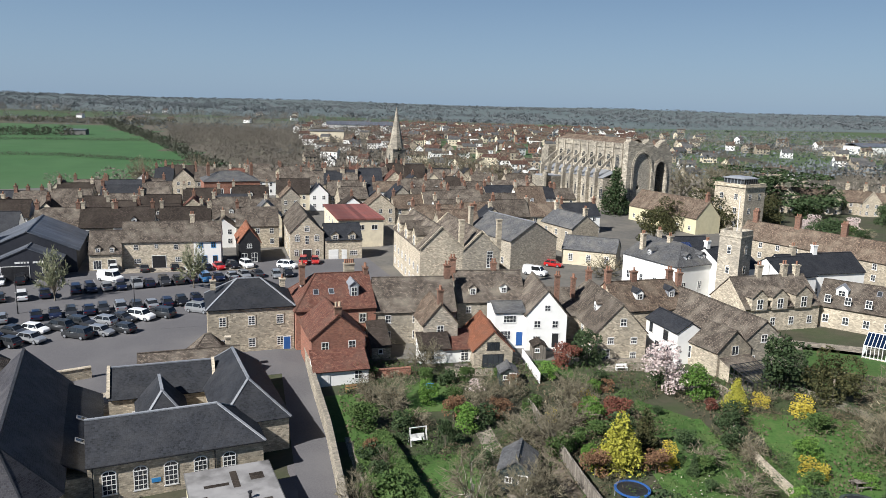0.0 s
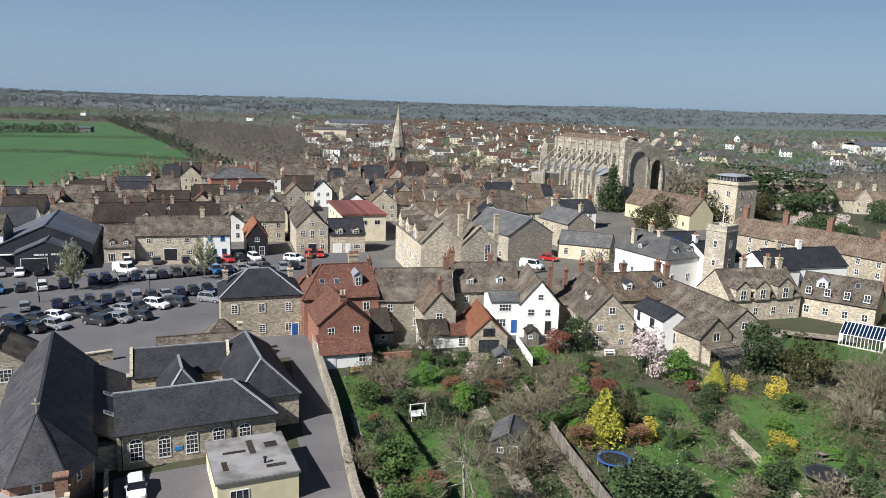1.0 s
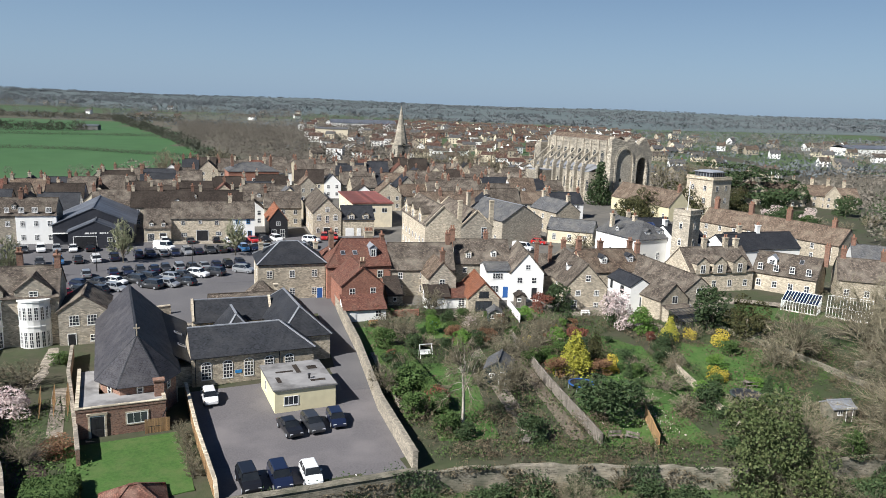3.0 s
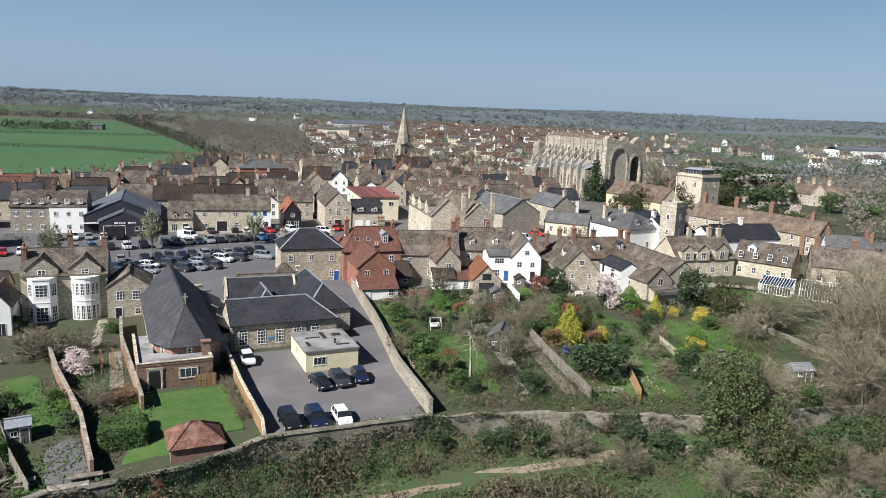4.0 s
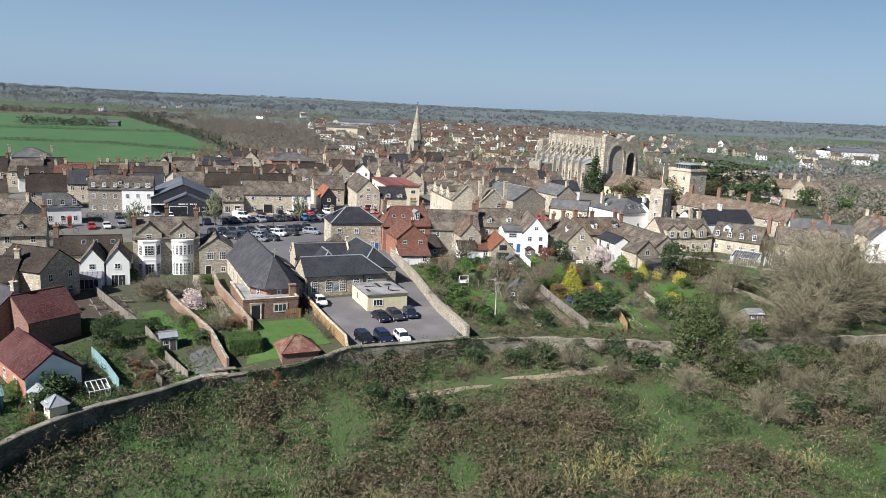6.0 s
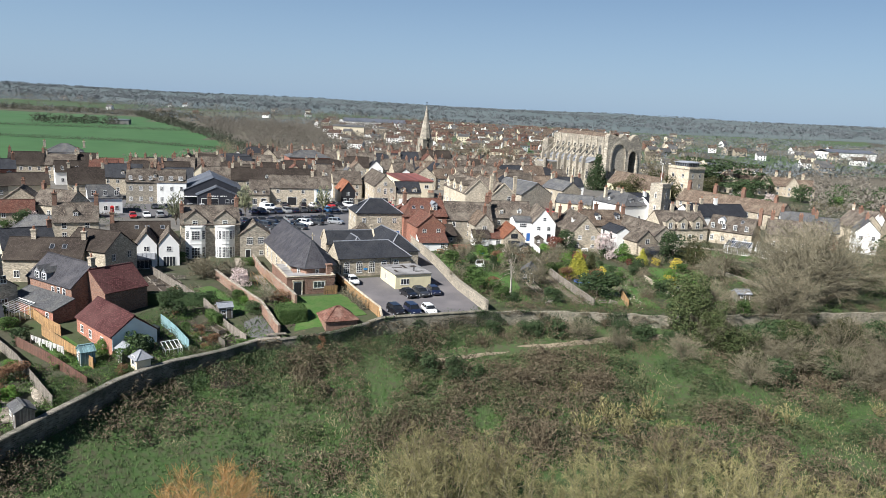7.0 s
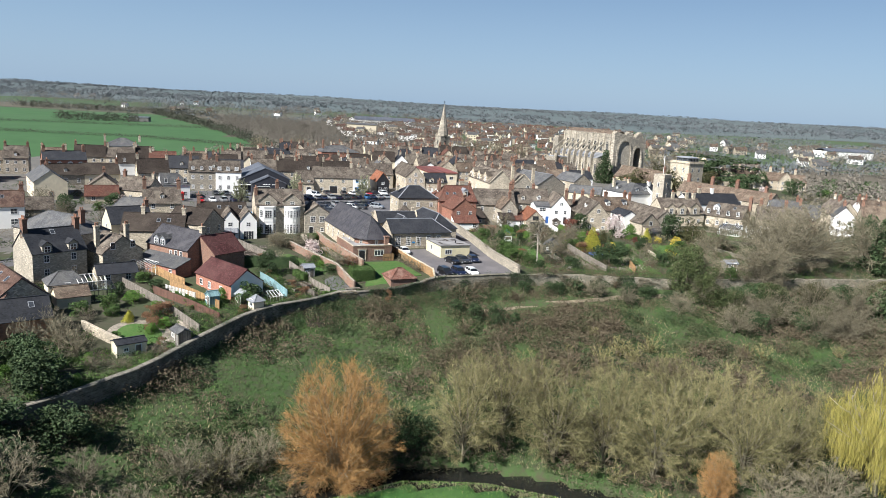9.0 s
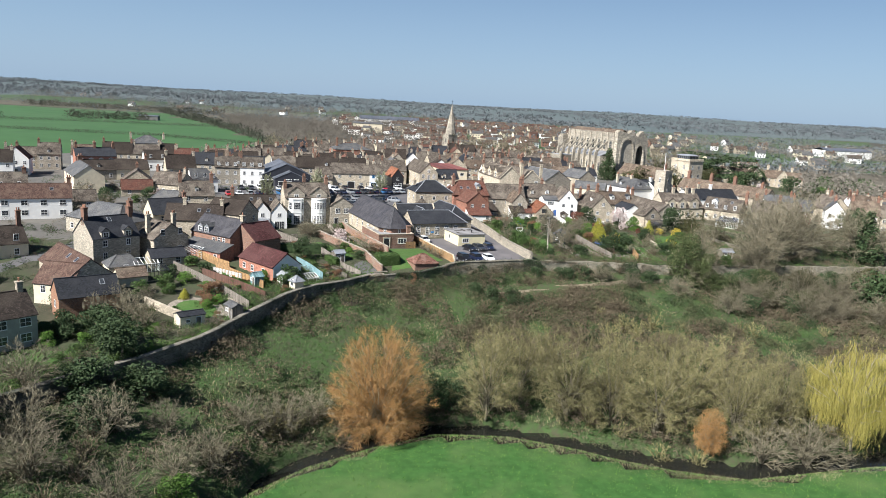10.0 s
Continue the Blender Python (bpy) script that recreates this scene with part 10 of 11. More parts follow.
while count < 64:
    x, y = rnd.uniform(-11, 46), rnd.uniform(46, 94)
    lo = -2.4 + (41 - y) * 0.235 + 1.5
    if x < lo or y > 93 - 0.08 * x or (0.2 < x + (y - 53) * 0.33 < 8.0 and y < 74) or (34.5 < x and 56 < y < 85) or (23 < x < 31.5 and 50 < y < 86 and abs(x - 27.4) > 1.3) or abs(x - (17.8 - (y - 47) * 0.2 - 2.6)) < 1.6 or (18 < x < 31 and y < 60):
        continue
    kind = rnd.choice(MIX)
    h = (rnd.uniform(1.3, 3.4) if kind != "bare_tree" else rnd.uniform(3.8, 6.0)) * (0.75 if y > 84 else 1.0)
    plant(kind, x, y, h, h * rnd.uniform(0.9, 1.4), seed=rnd.random())
    count += 1
for k in range(60):
    x = rnd.uniform(-84, -36)
    y = float(wall_y(x)) + rnd.uniform(2, 26)
    if -44 < x and y > 22:
        continue
    kind = rnd.choice(("bare_shrub", "green_bush", "rust_bush", "fresh_bush", "bare_shrub"))
    h = rnd.uniform(0.8, 2.2)
    plant(kind, x, y, h, h * 1.2, seed=rnd.random())
for x, y, h in ((-77, -5, 5.5), (-74, -9, 6), (-70.5, -11, 5.5), (-79, -9, 5)):
    plant("bare_tree", x, y, h, h * 0.9)
for x, y, h, w in ((-80.0, -17.0, 4.6, 4.6), (-76.0, -16.0, 5.2, 6), (-72.0, -19.0, 5.6, 7), (-68.6, -24.0, 6, 8), (-70.0, -33.0, 6, 9), (-63.5, -29.0, 5.5, 8), (-82.5, -13.0, 3.4, 4), (-78, -45, 9, 10), (-66, -38, 6, 8), (-86, -52, 10, 11)):
    plant("evergreen", x, y, h, w)
for kind, x, y, h, w in (("evergreen", -118, 82, 5.0, 5.5), ("bare_tree", -112, 68, 6, 6), ("bare_tree", -126, 86, 6, 7), ("evergreen", -109, 90, 4.6, 5), ("bare_tree", -101, 68, 5, 5), ("evergreen", -130, 70, 5.0, 5), ("magnolia", -108, 92, 4, 4.5), ("green_bush", -112, 88, 2.4, 4), ("bare_tree", -98, 94, 6, 6), ("bare_tree", -120, 66, 5, 6), ("evergreen", -96, 70, 4.6, 4.6)):
    plant(kind, x, y, h, w)
# the square and the town
plant("street_tree", -65.1, 122.3, 8.6, 7.0)
plant("street_tree", -45.1, 133.4, 8.4, 6.8)
plant("street_tree", -78.0, 104.0, 8.0, 7.0)
plant("cypress", 59.0, 246.0, 16.5, 20.0)
for x, y, h, w in ((69, 216, 10, 12), (79, 220, 12, 15), (84, 216, 11, 12), (58, 196, 9, 11), (104, 232, 10, 12)):
    plant("yew", x, y, h, w)
plant("cedar", 122, 268, 15, 24)
plant("bare_shrub", 35.0, 150.5, 5.0, 9.0)
plant("bare_tree", 24, 300, 15, 16)
plant("bare_tree", 12, 322, 16, 18)
for x, y, h in ((-8, 330, 17), (2, 340, 16), (14, 336, 15), (96, 290, 17), (104, 276, 16), (112, 290, 18), (120, 300, 16), (-100, 312, 13), (-120, 300, 12)):
    plant("bare_tree", x, y, h, h * 1.0)
for x, y, h in ((22, 330, 9), (28, 338, 9), (-2, 326, 8), (126, 250, 8), (108, 240, 7), (140, 262, 9), (146, 236, 8), (96, 186, 7), (104, 196, 8)):
    plant("evergreen", x, y, h, h * 1.3)
for x, y in ((116, 226), (126, 222), (108, 214)):
    plant("magnolia", x, y, 4.5, 6)
for k in range(16):
    plant(rnd.choice(("green_bush", "evergreen", "bare_shrub", "bare_tree")), rnd.uniform(98, 165), rnd.uniform(185, 230), rnd.uniform(2.5, 5), rnd.uniform(4, 7))
# ivied trees and bushes below the garden wall
for x, y, h, w in ((6, 39.5, 2.4, 3.4), (21, 40.6, 2.6, 3.6), (44, 41, 4.6, 6), (49, 43.5, 5, 6.5), (55, 44, 4.6, 6), (63, 46, 5.5, 7), (71, 48, 5, 7), (80, 50, 6, 8), (92, 52, 6, 8), (46, 33, 4.6, 6), (58, 38, 4.6, 7)):
    plant("yew" if h > 5 else "evergreen", x, y, h, w)
for x, y, h, w in ((38, 45.5, 7, 9), (52, 47.5, 8, 11), (62, 44, 8, 11), (74, 46, 9, 12), (88, 48, 9, 12), (48, 38, 6, 8), (66, 36, 7, 10), (82, 38, 7, 10), (20, 37, 4, 5)):
    plant("spreading_tree", x, y, h, w)
# by the river
plant("orange_willow", -31.6, -21.6, 18.0, 17.5, seed=0.1)
plant("golden_willow", 42.0, -18.0, 16.0, 17.0)
plant("evergreen", -21.5, -13.0, 6.0, 7.0)
for x, y, h in ((-15, -14.5, 13), (-9, -9, 12), (-2, -15, 13.5), (4.5, -16, 13), (11, -19, 13), (17, -15, 13), (23, -19, 12), (30, -16, 11), (-4, -4, 10), (8, -8, 11), (16, -6, 11.5), (26, -8, 11), (-13, -2, 9), (34, -12, 11)):
    plant("river_tree", x, y, h * 1.08, h * 0.98)
plant("orange_willow", 18.0, -23.0, 7.0, 5.5, seed=0.5)
plant("bare_tree", 33, -22.5, 8, 12)
plant("bare_tree", 26, -23, 7, 10)
for x, y, h in ((-49, -30, 6), (-45, -26, 6), (-41, -22, 5.5), (-54, -44, 6), (-58, -36, 5), (-51, -40, 6), (-64, -40, 7), (-72, -44, 8), (-76, -36, 7), (-68, -50, 7), (-58, -52, 7), (-80, -46, 8)):
    plant("bare_tree", x, y, h, h * 1.2)
plant("fresh_bush", -53.0, -46.5, 3.2, 5.0)
for x, y, h, w in ((-8, 24.5, 4.6, 4.6), (-12, 26, 3.4, 4), (-5, 25, 3.2, 3.5), (-1.5, 38.0, 2.4, 3), (-15.5, 27.5, 3, 3.4), (10, 40, 2.6, 4.5), (14, 40, 2.2, 4), (25, 40, 2.4, 5), (29, 39.5, 2.2, 4), (4, 39, 2.4, 3)):
    plant("evergreen", x, y, h, w)
for x, y, h in ((13.5, 38.5, 4.5), (37, 40, 7), (44, 38, 6.5), (52, 40, 8), (60, 36, 8), (68, 40, 9), (76, 34, 8), (30, 34, 5), (40, 30, 6), (86, 30, 9), (96, 36, 10)):
    plant("spreading_tree", x, y, h, h * 1.3)


# ---- rough ground, as one mesh a kind ----
def stuff(name, mesh, label, category):
    return tagged(new(name, mesh), label, category, kind="stuff")


rng = np.random.default_rng(5)


def slope_points(n, lo=0.02, hi=0.97, x0=-110, x1=125):
    x = rng.uniform(x0, x1, n)
    s = rng.uniform(lo, hi, n)
    wy, ry = wall_y(x), river_y(x)
    y = wy + (ry - wy) * s
    off_path = ~((x > -15) & (x < 37) & (np.abs(y - lerp(x, (-14, -7.3, -3.2, 3, 9.8, 18, 27.6, 36), (28.5, 31.0, 33.0, 35.6, 37.2, 39.0, 40.4, 40.0))) < 1.5))
    return x[off_path], y[off_path]


def clump_noise(x, y, scale, off):
    return np.array([noise.noise((a * scale + off, b * scale - off, off)) for a, b in zip(x, y)])


def open_grass(x, y):
    """Where the slope stays grassy: the green bank by the town wall and two clearings further east."""
    s = (wall_y(x) - y) / np.maximum(wall_y(x) - river_y(x), 1)
    bank = (x < -17) & (x > -62) & (s > 0.12) & (s < 0.72)
    glade = ((x - 46) / 11) ** 2 + ((y - 27) / 9) ** 2 < 1
    return bank | glade | (((x - 44) / 8) ** 2 + ((y - 11) / 5) ** 2 < 1)


def mounds(name, n, per, rad, high, leaf, material, label, off, cut, lo=0.05, hi=0.95, slim=0.6, upright=0.0, spots=None, scale=0.045):
    """Heaps of brambles or bushes where a slow noise is high."""
    x, y = slope_points(n, lo, hi) if spots is None else spots
    keep = clump_noise(x, y, scale, off) > cut
    if spots is None:
        keep &= ~open_grass(x, y) | (rng.random(len(x)) < 0.34)
    x, y = x[keep], y[keep]
    P, S = [], []
    for a, b in zip(x, y):
        r, h = rng.uniform(*rad), rng.uniform(*high)
        m = int(per * r * r)
        d = rng.normal(size=(m, 3))
        d /= np.linalg.norm(d, axis=1)[:, None]
        d[:, 2] = np.abs(d[:, 2])
        q = d * (0.7 + 0.35 * rng.random(m))[:, None] * np.array([r, r, h])
        q[:, 0] += a
        q[:, 1] += b
        q[:, 2] += gz(q[:, 0], q[:, 1])
        P.append(q)
        S.append(rng.uniform(0.6, 1.4, m) * leaf)
    return stuff(name, leaf_mesh(name, np.concatenate(P), np.concatenate(S), material, rng, upright, slim), label, "undergrowth")


mounds("bramble_scrub", 1900, 46, (1.2, 3.4), (1.3, 3.2), 0.25, L_BRAMBLE, "brown winter bramble scrub over the slope", 3.1, -0.06, 0.05, slim=0.26, upright=0.25, scale=0.07)
mounds("olive_scrub", 1300, 48, (1.0, 2.8), (1.0, 2.8), 0.22, L_OLIVE, "olive and grey-green bushes on the slope", 17.7, -0.05, 0.05, slim=0.28, upright=0.2, scale=0.08)
mounds("ivy_scrub", 1000, 60, (1.0, 2.8), (0.9, 2.8), 0.13, L_DARK, "dark green ivy and holly scrub on the slope", 9.7, 0.06, 0.03, scale=0.08)
mounds("nettle_bank", 800, 75, (0.8, 2.2), (0.3, 1.0), 0.14, L_MID, "low green nettles and ivy on the slope", 51.0, 0.0, 0.0, slim=0.3, upright=0.4)
mounds("wall_foot_scrub", 900, 65, (0.6, 1.5), (0.5, 1.7), 0.1, L_DARK, "dark ivy and brambles along the foot of the wall", 61.0, -0.1, 0.004, 0.09)
mounds("wall_foot_brambles", 700, 70, (0.6, 1.6), (0.5, 1.5), 0.2, L_BRAMBLE, "brown brambles along the foot of the wall", 71.0, -0.1, 0.004, 0.10, slim=0.14)
mounds("dead_bracken", 700, 60, (0.5, 1.5), (0.4, 1.2), 0.2, L_STRAW, "dry straw-coloured dead stems among the scrub", 21.3, 0.05, 0.0, slim=0.12, upright=0.3)


def bank_spots(n, lo, hi):
    x = rng.uniform(-62, 62, n)
    return x, river_y(x) + rng.uniform(lo, hi, n)


mounds("bank_scrub", 0, 70, (0.7, 1.8), (0.5, 1.8), 0.17, L_OLIVE, "olive brambles over the river bank", 17.7, -0.2, spots=bank_spots(300, 2.7, 8.0), slim=0.16, upright=0.2)
mounds("bank_brambles", 0, 70, (0.7, 1.8), (0.5, 1.6), 0.18, L_BRAMBLE, "brown brambles over the river bank", 3.1, -0.1, spots=bank_spots(240, 2.9, 9.0), slim=0.13, upright=0.25)


def wall_ivy(n, material, label, off, cut):
    """Creeper hanging in patches on the outer face of the town wall."""
    x = rng.uniform(-112, 60, n)
    y = wall_y(x) - 0.75 - np.abs(rng.normal(0, 0.12, n))
    low, top = gz(x, y - 1.2), gz(x, y + 2.2) + 0.75
    z = low + (top - low) * rng.random(n) ** 0.8
    keep = clump_noise(x, z * 1.6, 0.22, off) > cut
    P = np.stack([x, y, z], 1)[keep]
    return stuff("wall_ivy", leaf_mesh("wall_ivy", P, rng.uniform(0.07, 0.16, len(P)), material, rng), label, "ivy")


wall_ivy(40000, L_DARK, "dark ivy hanging over the old stone wall", 5.0, 0.08)
wall_ivy(26000, L_BRAMBLE, "dry brown creeper on the old stone wall", 15.0, 0.12)


def garden_spots(n, x0, x1, y0, y1):
    """Places in the upper gardens, off the lawns and paths."""
    x, y = rng.uniform(x0, x1, n), rng.uniform(y0, y1, n)
    keep = (x > -2.4 + (41 - y) * 0.235 + 1.4) & (y > wall_y(x) + 1.2) & (y < 93 - 0.08 * x)
    for cx, cy, rx, ry in ((1.8, 61, 3.4, 8), (27, 72, 2.6, 14), (40.5, 72, 4, 9), (24, 53, 4.5, 5), (-3, 84, 4, 5), (13.6, 64, 1.6, 20), (50, 102, 12, 8)):
        keep &= ~((np.abs(x - cx) < rx) & (np.abs(y - cy) < ry))
    return x[keep], y[keep]


mounds("garden_scrub", 0, 85, (0.6, 1.6), (0.7, 2.2), 0.2, L_BRAMBLE, "tangled brown winter shrubs in the gardens", 33.0, -0.06, spots=garden_spots(1300, -12, 110, 44, 92), slim=0.14, upright=0.3, scale=0.12)
mounds("garden_bushes", 0, 90, (0.4, 1.1), (0.4, 1.4), 0.085, L_MID, "small green bushes and border plants in the gardens", 36.0, 0.05, spots=garden_spots(1200, -12, 110, 44, 92), scale=0.12)
mounds("garden_evergreens", 0, 90, (0.5, 1.4), (0.6, 2.1), 0.085, L_DARK, "small dark evergreen bushes in the gardens", 39.0, 0.12, spots=garden_spots(1200, -12, 110, 44, 92), scale=0.14)
mounds("garden_dry_bushes", 0, 80, (0.4, 1.0), (0.4, 1.3), 0.16, L_OLIVE, "olive and straw garden plants", 46.0, 0.15, spots=garden_spots(900, -12, 110, 44, 92), slim=0.2, upright=0.3, scale=0.14)


def strip_spots(n, x0, x1, y0, y1):
    return rng.uniform(x0, x1, n), rng.uniform(y0, y1, n)


mounds("border_bushes", 0, 90, (0.4, 1.0), (0.4, 1.4), 0.085, L_MID, "green bushes along the garden wall", 36.0, -0.1, spots=strip_spots(90, -1.0, 33, 43.4, 48.5), scale=0.14)
mounds("border_brambles", 0, 80, (0.5, 1.2), (0.4, 1.3), 0.18, L_BRAMBLE, "brown shrubs along the garden wall", 33.0, -0.1, spots=strip_spots(110, -1.0, 33, 43.4, 48.5), slim=0.15, upright=0.3, scale=0.14)
mounds("back_garden_bushes", 0, 80, (0.6, 1.8), (0.6, 2.4), 0.11, L_DARK, "dark bushes between the houses", 39.0, 0.0, spots=strip_spots(260, -128, -86, -34, 34), scale=0.1)
mounds("yard_bushes", 0, 80, (0.6, 1.6), (0.6, 2.0), 0.11, L_DARK, "dark bushes in the yards among the houses", 39.0, 0.02, spots=strip_spots(420, -156, -90, 38, 132), scale=0.1)
mounds("yard_scrub", 0, 75, (0.6, 1.6), (0.6, 1.8), 0.18, L_BRAMBLE, "brown winter shrubs in the yards among the houses", 33.0, 0.02, spots=strip_spots(420, -156, -90, 38, 132), slim=0.15, upright=0.3, scale=0.1)
mounds("back_garden_scrub", 0, 75, (0.6, 1.8), (0.6, 2.2), 0.2, L_BRAMBLE, "brown winter shrubs between the houses", 33.0, 0.0, spots=strip_spots(260, -128, -86, -34, 34), slim=0.15, upright=0.3, scale=0.1)
mounds("back_garden_shrubs", 0, 75, (0.6, 1.8), (0.6, 2.0), 0.12, L_MID, "green shrubs between the houses", 36.0, 0.05, spots=strip_spots(260, -128, -86, -34, 34), scale=0.1)


def lower_spots(n):
    x = rng.uniform(-88, -37, n)
    y = wall_y(x) + rng.uniform(1.2, 30, n)
    keep = (y < 30) | (x < -60)
    for cx, cy, rx, ry in ((-65.4, -1.6, 6.5, 6.5), (-84, -22, 7, 6), (-62, 17, 8, 4.5), (-38.5, 28, 5, 6), (-86, 4, 6, 8), (-84, 22, 6, 7)):
        keep &= ~((np.abs(x - cx) < rx) & (np.abs(y - cy) < ry))
    return x[keep], y[keep]


mounds("plot_bushes", 0, 90, (0.4, 1.1), (0.4, 1.5), 0.085, L_MID, "green bushes in the lower garden plots", 36.0, -0.05, spots=lower_spots(2000), scale=0.2)
mounds("plot_fresh_plants", 0, 80, (0.3, 0.9), (0.3, 1.0), 0.08, L_FRESH, "fresh green border plants in the lower garden plots", 52.0, 0.05, spots=lower_spots(900), scale=0.2)
mounds("plot_evergreens", 0, 90, (0.4, 1.1), (0.5, 1.6), 0.085, L_DARK, "dark bushes in the lower garden plots", 39.0, 0.05, spots=lower_spots(1100), scale=0.14)
mounds("plot_dry_shrubs", 0, 80, (0.5, 1.2), (0.5, 1.5), 0.18, L_BRAMBLE, "brown shrubs in the lower garden plots", 33.0, 0.0, spots=lower_spots(700), slim=0.15, upright=0.3, scale=0.14)


def thicket(name, n, h, material, label, off, cut, lo, hi, seed, wide=1.2):
    """Leafless bushes joined into one mesh."""
    r = np.random.default_rng(seed)
    V = []
    protos = []
    for k in range(3):
        w, f = grow(r, limbs=20, sec=7, twigs=5, r=0.5, low=0.1, twig=0.0055, limb=0.012, peak=0.5)
        me = ribbons(w + f, material, "twig_proto", r)
        c = np.empty(len(me.vertices) * 3, np.float32)
        me.vertices.foreach_get("co", c)
        protos.append(c.reshape(-1, 3))
        bpy.data.meshes.remove(me)
    x, y = slope_points(n, lo, hi)
    keep = (clump_noise(x, y, 0.05, off) > cut) & ~open_grass(x, y)
    for a, b in zip(x[keep], y[keep]):
        t, q = r.uniform(0, 6.28), r.uniform(*h)
        P = protos[r.integers(3)]
        ct, st = math.cos(t), math.sin(t)
        V.append(np.stack([a + (P[:, 0] * ct - P[:, 1] * st) * q * wide, b + (P[:, 0] * st + P[:, 1] * ct) * q * wide, G(a, b) + P[:, 2] * q - 0.1], 1))
    V = np.concatenate(V)
    return stuff(name, np_mesh(name, V, np.arange(len(V)).reshape(-1, 4), material), label, "undergrowth")


thicket("brown_thicket", 330, (1.8, 4.2), L_BRAMBLE, "bare brown thorn thicket on the slope", 3.1, 0.05, 0.0, 0.97, 31)
thicket("olive_thicket", 300, (1.8, 4.4), TWIG_OLIVE, "bare olive willow scrub near the river", 44.0, 0.0, 0.3, 0.99, 32)


def blades(name, n, size, material, label, off, cut, lo=0.0, hi=1.0):
    x, y = slope_points(n, lo, hi)
    keep = clump_noise(x, y, 0.07, off) > cut
    x, y = x[keep], y[keep]
    P = np.stack([x, y, gz(x, y) + size * 0.5], 1)
    return stuff(name, leaf_mesh(name, P, rng.uniform(0.5, 1.3, len(x)) * size, material, rng, upright=0.8, slim=0.17), label, "grass")


blades("rough_grass", 170000, 0.26, L_GRASS, "rough green grass and nettles on the slope", 14.2, -1.0)
blades("straw_grass", 52000, 0.32, L_STRAW, "pale dead grass among the scrub", 31.0, 0.05)
# the field beyond the river, and its ragged bank
x = rng.uniform(-60, 60, 14000)
y = river_y(x) - 3.4 - rng.random(14000) ** 3 * 30
stuff("meadow_grass", leaf_mesh("meadow_grass", np.stack([x, y, gz(x, y) + 0.06], 1), rng.uniform(0.08, 0.2, len(x)), L_FRESH, rng, upright=0.6, slim=0.3), "short bright green meadow grass", "grass")
for side, n, tone, words in ((-3.7, 9000, L_STRAW, "dry straw-coloured grass along the meadow bank"), (3.5, 7000, L_OLIVE, "dull dead reeds along the river bank")):
    x = rng.uniform(-90, 90, n)
    y = river_y(x) + side + rng.normal(0, 0.9, n) + 0.9 * np.sin(x * 0.9) * np.sin(x * 0.23)
    stuff("bank_reeds", leaf_mesh("bank_reeds", np.stack([x, y, np.maximum(gz(x, y), -15.6) + 0.15], 1), rng.uniform(0.12, 0.32, n), tone, rng, upright=0.7, slim=0.09), words, "grass")
# weeds, flowers and low plants in the gardens
x, y = rng.uniform(-12, 60, 30000), rng.uniform(44, 97, 30000)
keep = (x > -2.4 + (41 - y) * 0.235 + 0.6) & (clump_noise(x, y, 0.16, 4.4) > -0.05)
x, y = x[keep], y[keep]
stuff("garden_undergrowth", leaf_mesh("garden_undergrowth", np.stack([x, y, gz(x, y) + rng.random(len(x)) ** 2 * 0.8], 1), rng.uniform(0.08, 0.22, len(x)), L_BRAMBLE, rng), "low brown and green garden plants", "undergrowth")
x, y = rng.uniform(-12, 60, 22000), rng.uniform(44, 97, 22000)
keep = (x > -2.4 + (41 - y) * 0.235 + 0.6) & (clump_noise(x, y, 0.13, 8.8) > 0.05)
x, y = x[keep], y[keep]
stuff("garden_greenery", leaf_mesh("garden_greenery", np.stack([x, y, gz(x, y) + rng.random(len(x)) ** 2 * 0.9], 1), rng.uniform(0.08, 0.2, len(x)), L_MID, rng), "low green border plants in the gardens", "undergrowth")
x = rng.uniform(-86, -34, 26000)
y = wall_y(x) + rng.uniform(1, 34, 26000)
keep = (clump_noise(x, y, 0.15, 12.0) > 0.0) & ((x < -44) | (y < 45))
x, y = x[keep], y[keep]
stuff("garden_greenery", leaf_mesh("garden_greenery", np.stack([x, y, gz(x, y) + rng.random(len(x)) ** 2 * 0.7], 1), rng.uniform(0.08, 0.2, len(x)), L_MID, rng), "low green border plants in the lower gardens", "undergrowth")
x = rng.uniform(-90, -34, 26000)
y = wall_y(x) + rng.uniform(0.8, 40, 26000)
keep = (clump_noise(x, y, 0.1, 27.0) > 0.05) & (np.hypot(x + 65.4, y + 1.6) > 6.6)
x, y = x[keep], y[keep]
stuff("garden_grass", leaf_mesh("garden_grass", np.stack([x, y, gz(x, y) + 0.08], 1), rng.uniform(0.1, 0.24, len(x)), L_GRASS, rng, upright=0.6, slim=0.3), "rough grass in the lower garden plots", "grass")
x, y = rng.uniform(-14, 110, 70000), rng.uniform(44, 98, 70000)
keep = (x > -2.4 + (41 - y) * 0.235 + 0.6) & (y > wall_y(x) + 0.6) & (clump_noise(x, y, 0.1, 27.0) > 0.08)
x, y = x[keep], y[keep]
stuff("garden_grass", leaf_mesh("garden_grass", np.stack([x, y, gz(x, y) + 0.08], 1), rng.uniform(0.1, 0.24, len(x)), L_GRASS, rng, upright=0.6, slim=0.3), "rough grass in the upper gardens", "grass")
# white and yellow flowers in drifts
x, y = 24.5 + rng.normal(0, 2.2, 500), 58 + rng.normal(0, 5, 500)
stuff("daffodils", leaf_mesh("daffodils", np.stack([x, y, gz(x, y) + 0.3], 1), rng.uniform(0.06, 0.12, 500), L_BLOSSOM, rng), "pale spring flowers in the grass", "flowers")


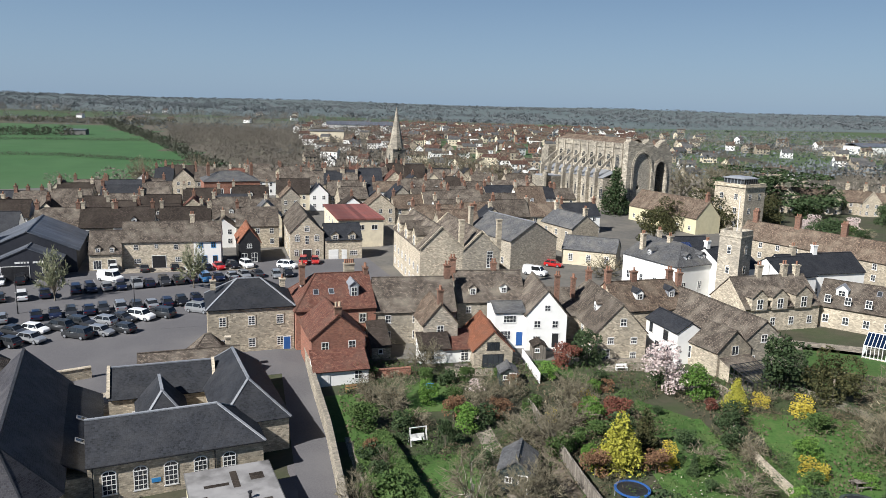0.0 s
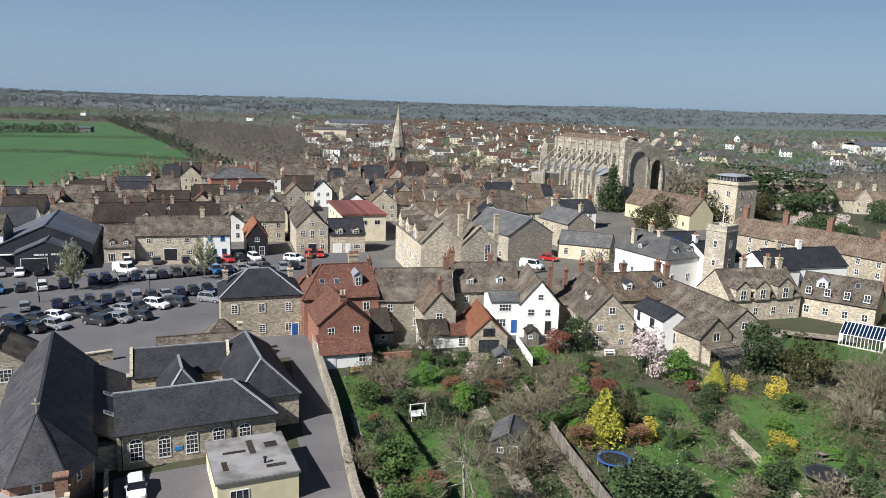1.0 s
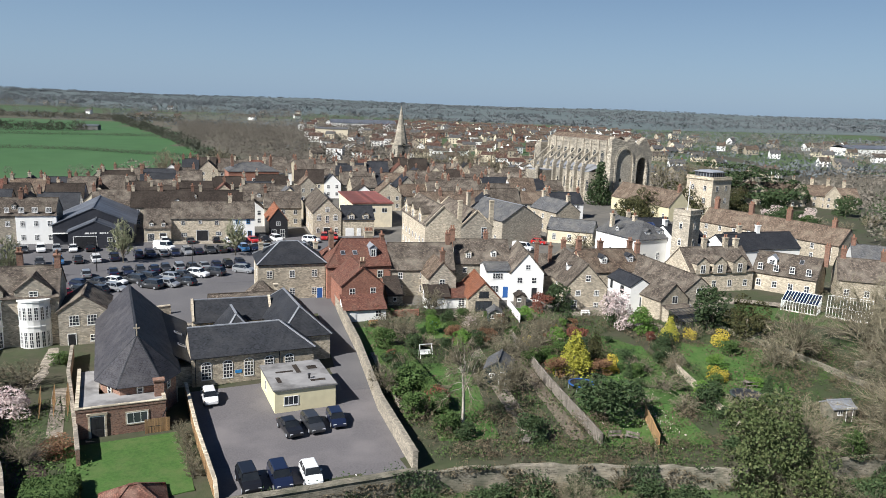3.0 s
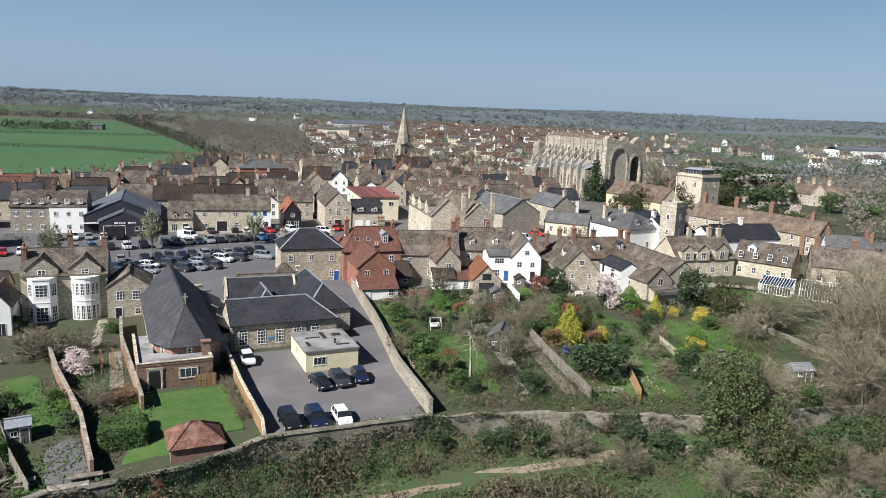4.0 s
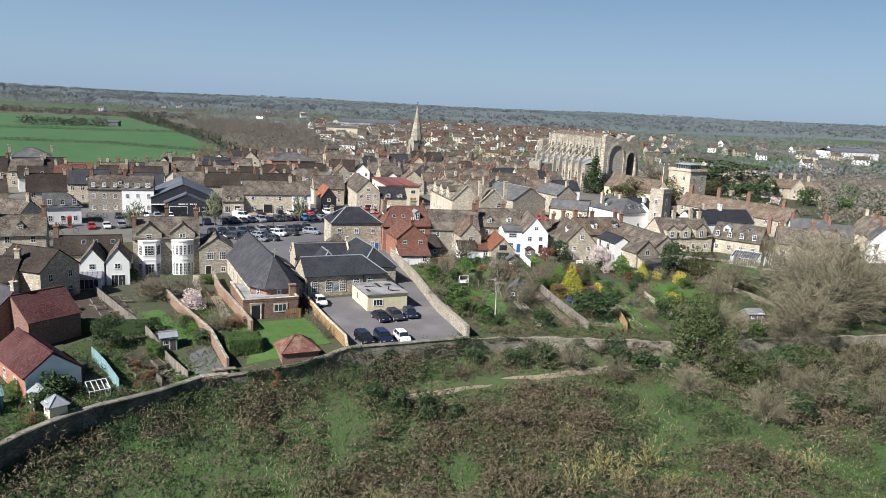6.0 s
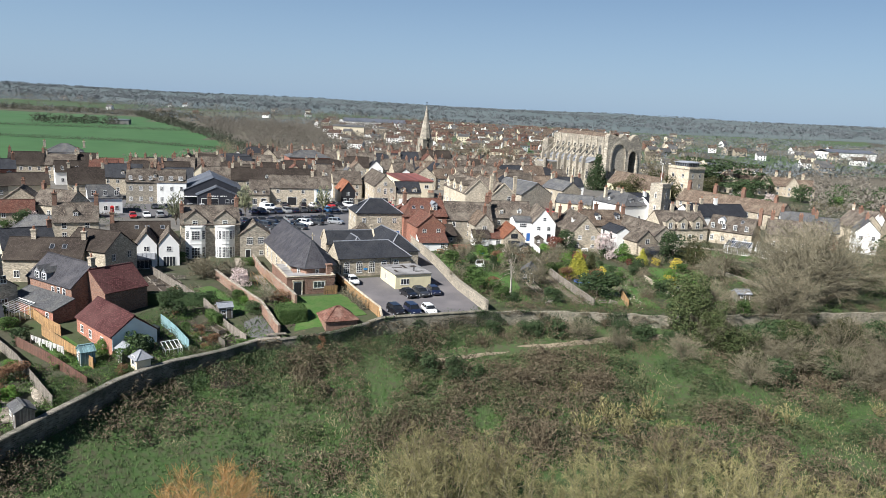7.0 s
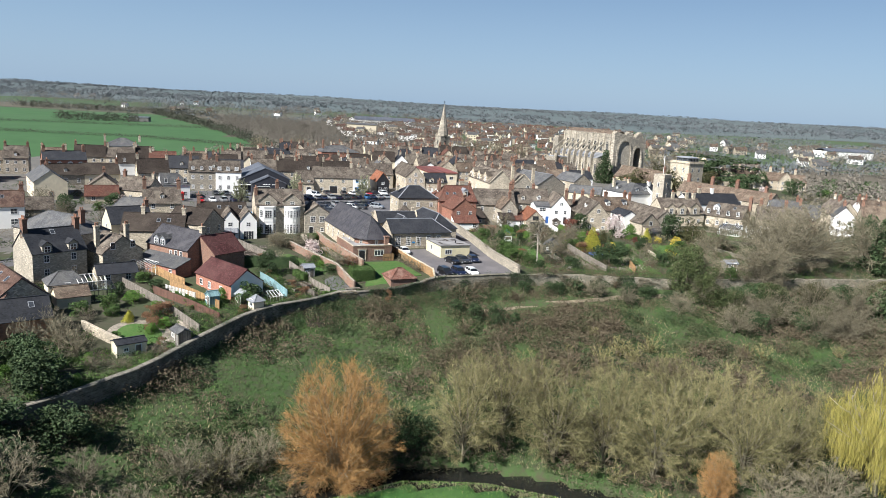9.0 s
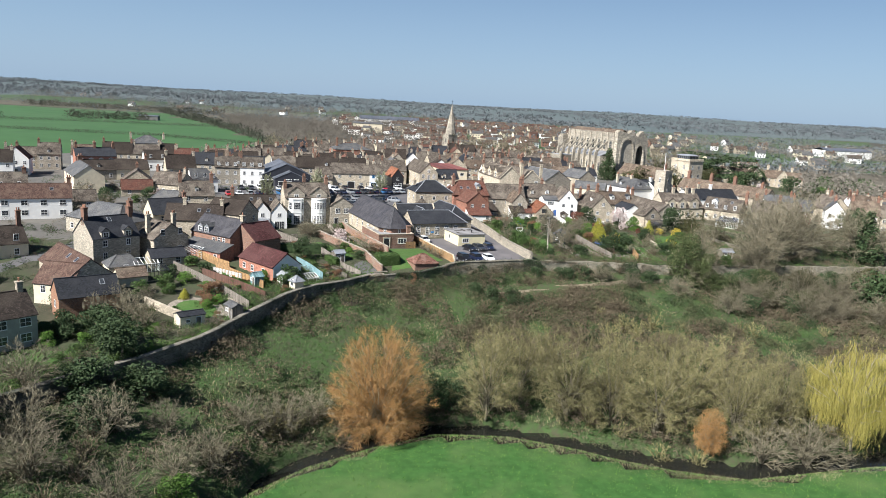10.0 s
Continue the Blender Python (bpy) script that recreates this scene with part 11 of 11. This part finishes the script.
# ---- far woods and hedges ----
def far_trees(name, x, y, h, per, leaf, material, label):
    P, S = [], []
    for a, b, t in zip(x, y, h):
        m = per
        d = rng.normal(size=(m, 3))
        d /= np.linalg.norm(d, axis=1)[:, None]
        q = d * (0.45 + 0.55 * rng.random(m) ** 0.5)[:, None] * np.array([t * 0.5, t * 0.5, t * 0.5]) * (np.array([2.2, 2.2, 1.0]) if per < 20 else 1.0)
        q += np.array([a, b, G(a, b) + t * 0.5])
        P.append(q)
        S.append(rng.uniform(0.6, 1.4, m) * leaf * (t / 9))
    return stuff(name, leaf_mesh(name, np.concatenate(P), np.concatenate(S), material, rng), label, "woodland")


def belt(n, x0, y0, x1, y1, wide, h=(6, 13)):
    t = rng.random(n)
    return x0 + (x1 - x0) * t + rng.normal(0, wide, n), y0 + (y1 - y0) * t + rng.normal(0, wide, n), rng.uniform(*h, n)


def many(*belts):
    return [np.concatenate(c) for c in zip(*belts)]


far_trees("valley_wood", *many(belt(90, -150, 350, -40, 400, 16), belt(70, -120, 430, 10, 470, 20), belt(7, -250, 430, -150, 450, 8, (4, 7)), belt(60, 90, 320, 220, 420, 25), belt(70, 130, 300, 260, 330, 18), belt(50, 150, 180, 260, 300, 16), belt(60, 170, 110, 280, 160, 18), belt(60, -20, 360, 70, 380, 12), belt(40, 120, 60, 200, 120, 16)), 140, 0.45, L_FAR, "bare brown woodland in the valley round the town")
far_trees("valley_evergreens", *many(belt(30, 120, 330, 280, 400, 20, (5, 11)), belt(16, -160, 360, -60, 420, 14, (4, 8)), belt(24, 150, 200, 260, 320, 20, (5, 10)), belt(12, 20, 356, 60, 372, 6, (5, 9)), belt(14, 150, 90, 200, 150, 14, (6, 11))), 140, 0.42, L_DARK, "scattered dark evergreens in the valley")
def spread(n, d0, d1, a0, a1, h, power=0.8, cut=-0.08):
    a, d = rng.uniform(a0, a1, n), d0 + (d1 - d0) * rng.random(n) ** power
    x, y = a * d, d
    keep = ~((d > 395) & (d < 1090) & (x < -88 - (d - 415) * 0.55))
    wood = clump_noise(x, y, 0.006, 2.2) > cut
    keep = keep & wood
    return x[keep], y[keep], rng.uniform(*h, n)[keep]


far_trees("left_wood", *many(spread(1500, 360, 1000, -0.36, -0.03, (6, 12), cut=-0.45), spread(500, 1090, 1700, -0.62, 0.0, (8, 14))), 70, 0.5, L_FAR, "bare brown woods beyond the fields")
far_trees("suburb_trees", *many(spread(110, 380, 1200, -0.05, 0.2, (4, 7)), spread(420, 380, 1200, 0.2, 0.75, (5, 11)), spread(260, 360, 900, 0.22, 0.7, (7, 14))), 60, 0.55, L_FAR, "bare trees scattered among far houses and fields")
far_trees("field_evergreens", *many(spread(60, 380, 1300, -0.05, 0.7, (5, 10)), spread(14, 1100, 2600, -0.6, 0.6, (8, 13))), 60, 0.55, L_DARK, "dark evergreens scattered through the far fields")
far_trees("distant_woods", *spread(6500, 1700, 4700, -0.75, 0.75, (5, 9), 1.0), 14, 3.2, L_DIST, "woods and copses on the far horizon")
hx, hy, hh = [], [], []
for x0, y0, x1, y1, n, lo, hi in ((-600, 520, -284, 564, 300, 2.4, 3.4), (-284, 564, -170, 538, 130, 2.2, 3.2), (-640, 640, -263, 726, 330, 2.4, 3.6), (-480, 1090, -110, 430, 330, 5, 11), (-700, 1095, -380, 1090, 260, 5, 11), (-470, 770, -385, 790, 70, 7, 12), (-640, 690, -520, 720, 60, 4, 9)):
    t = np.linspace(0, 1, n)
    hx.append(x0 + (x1 - x0) * t)
    hy.append(y0 + (y1 - y0) * t + rng.normal(0, 0.5 if hi < 4 else 5, n))
    hh.append(rng.uniform(lo, hi, n))
HEDGE = leafy("dark_winter_hedge", (0.072, 0.076, 0.052), (0.055, 0.06, 0.042), (0.095, 0.092, 0.066))
far_trees("field_hedges", np.concatenate(hx), np.concatenate(hy), np.concatenate(hh), 26, 0.9, HEDGE, "dark hedges and trees between the green fields")
hx, hy, hh = [], [], []
for k in range(260):
    d, a = 520 + 3600 * rng.random() ** 1.1, rng.uniform(-0.8, 0.8)
    t, l = rng.choice((0.35, 0.35 + 1.57, 0.1)) + rng.normal(0, 0.12), rng.uniform(160, 520)
    if 380 < d < 1120 and a * d < -40 - (d - 415) * 0.5:
        continue
    n = int(l / (5 + d / 260))
    s = np.linspace(-0.5, 0.5, n) * l
    hx.append(a * d + s * math.cos(t))
    hy.append(d + s * math.sin(t))
    hh.append(rng.uniform(3, 8, n) * (1 + d / 5000))
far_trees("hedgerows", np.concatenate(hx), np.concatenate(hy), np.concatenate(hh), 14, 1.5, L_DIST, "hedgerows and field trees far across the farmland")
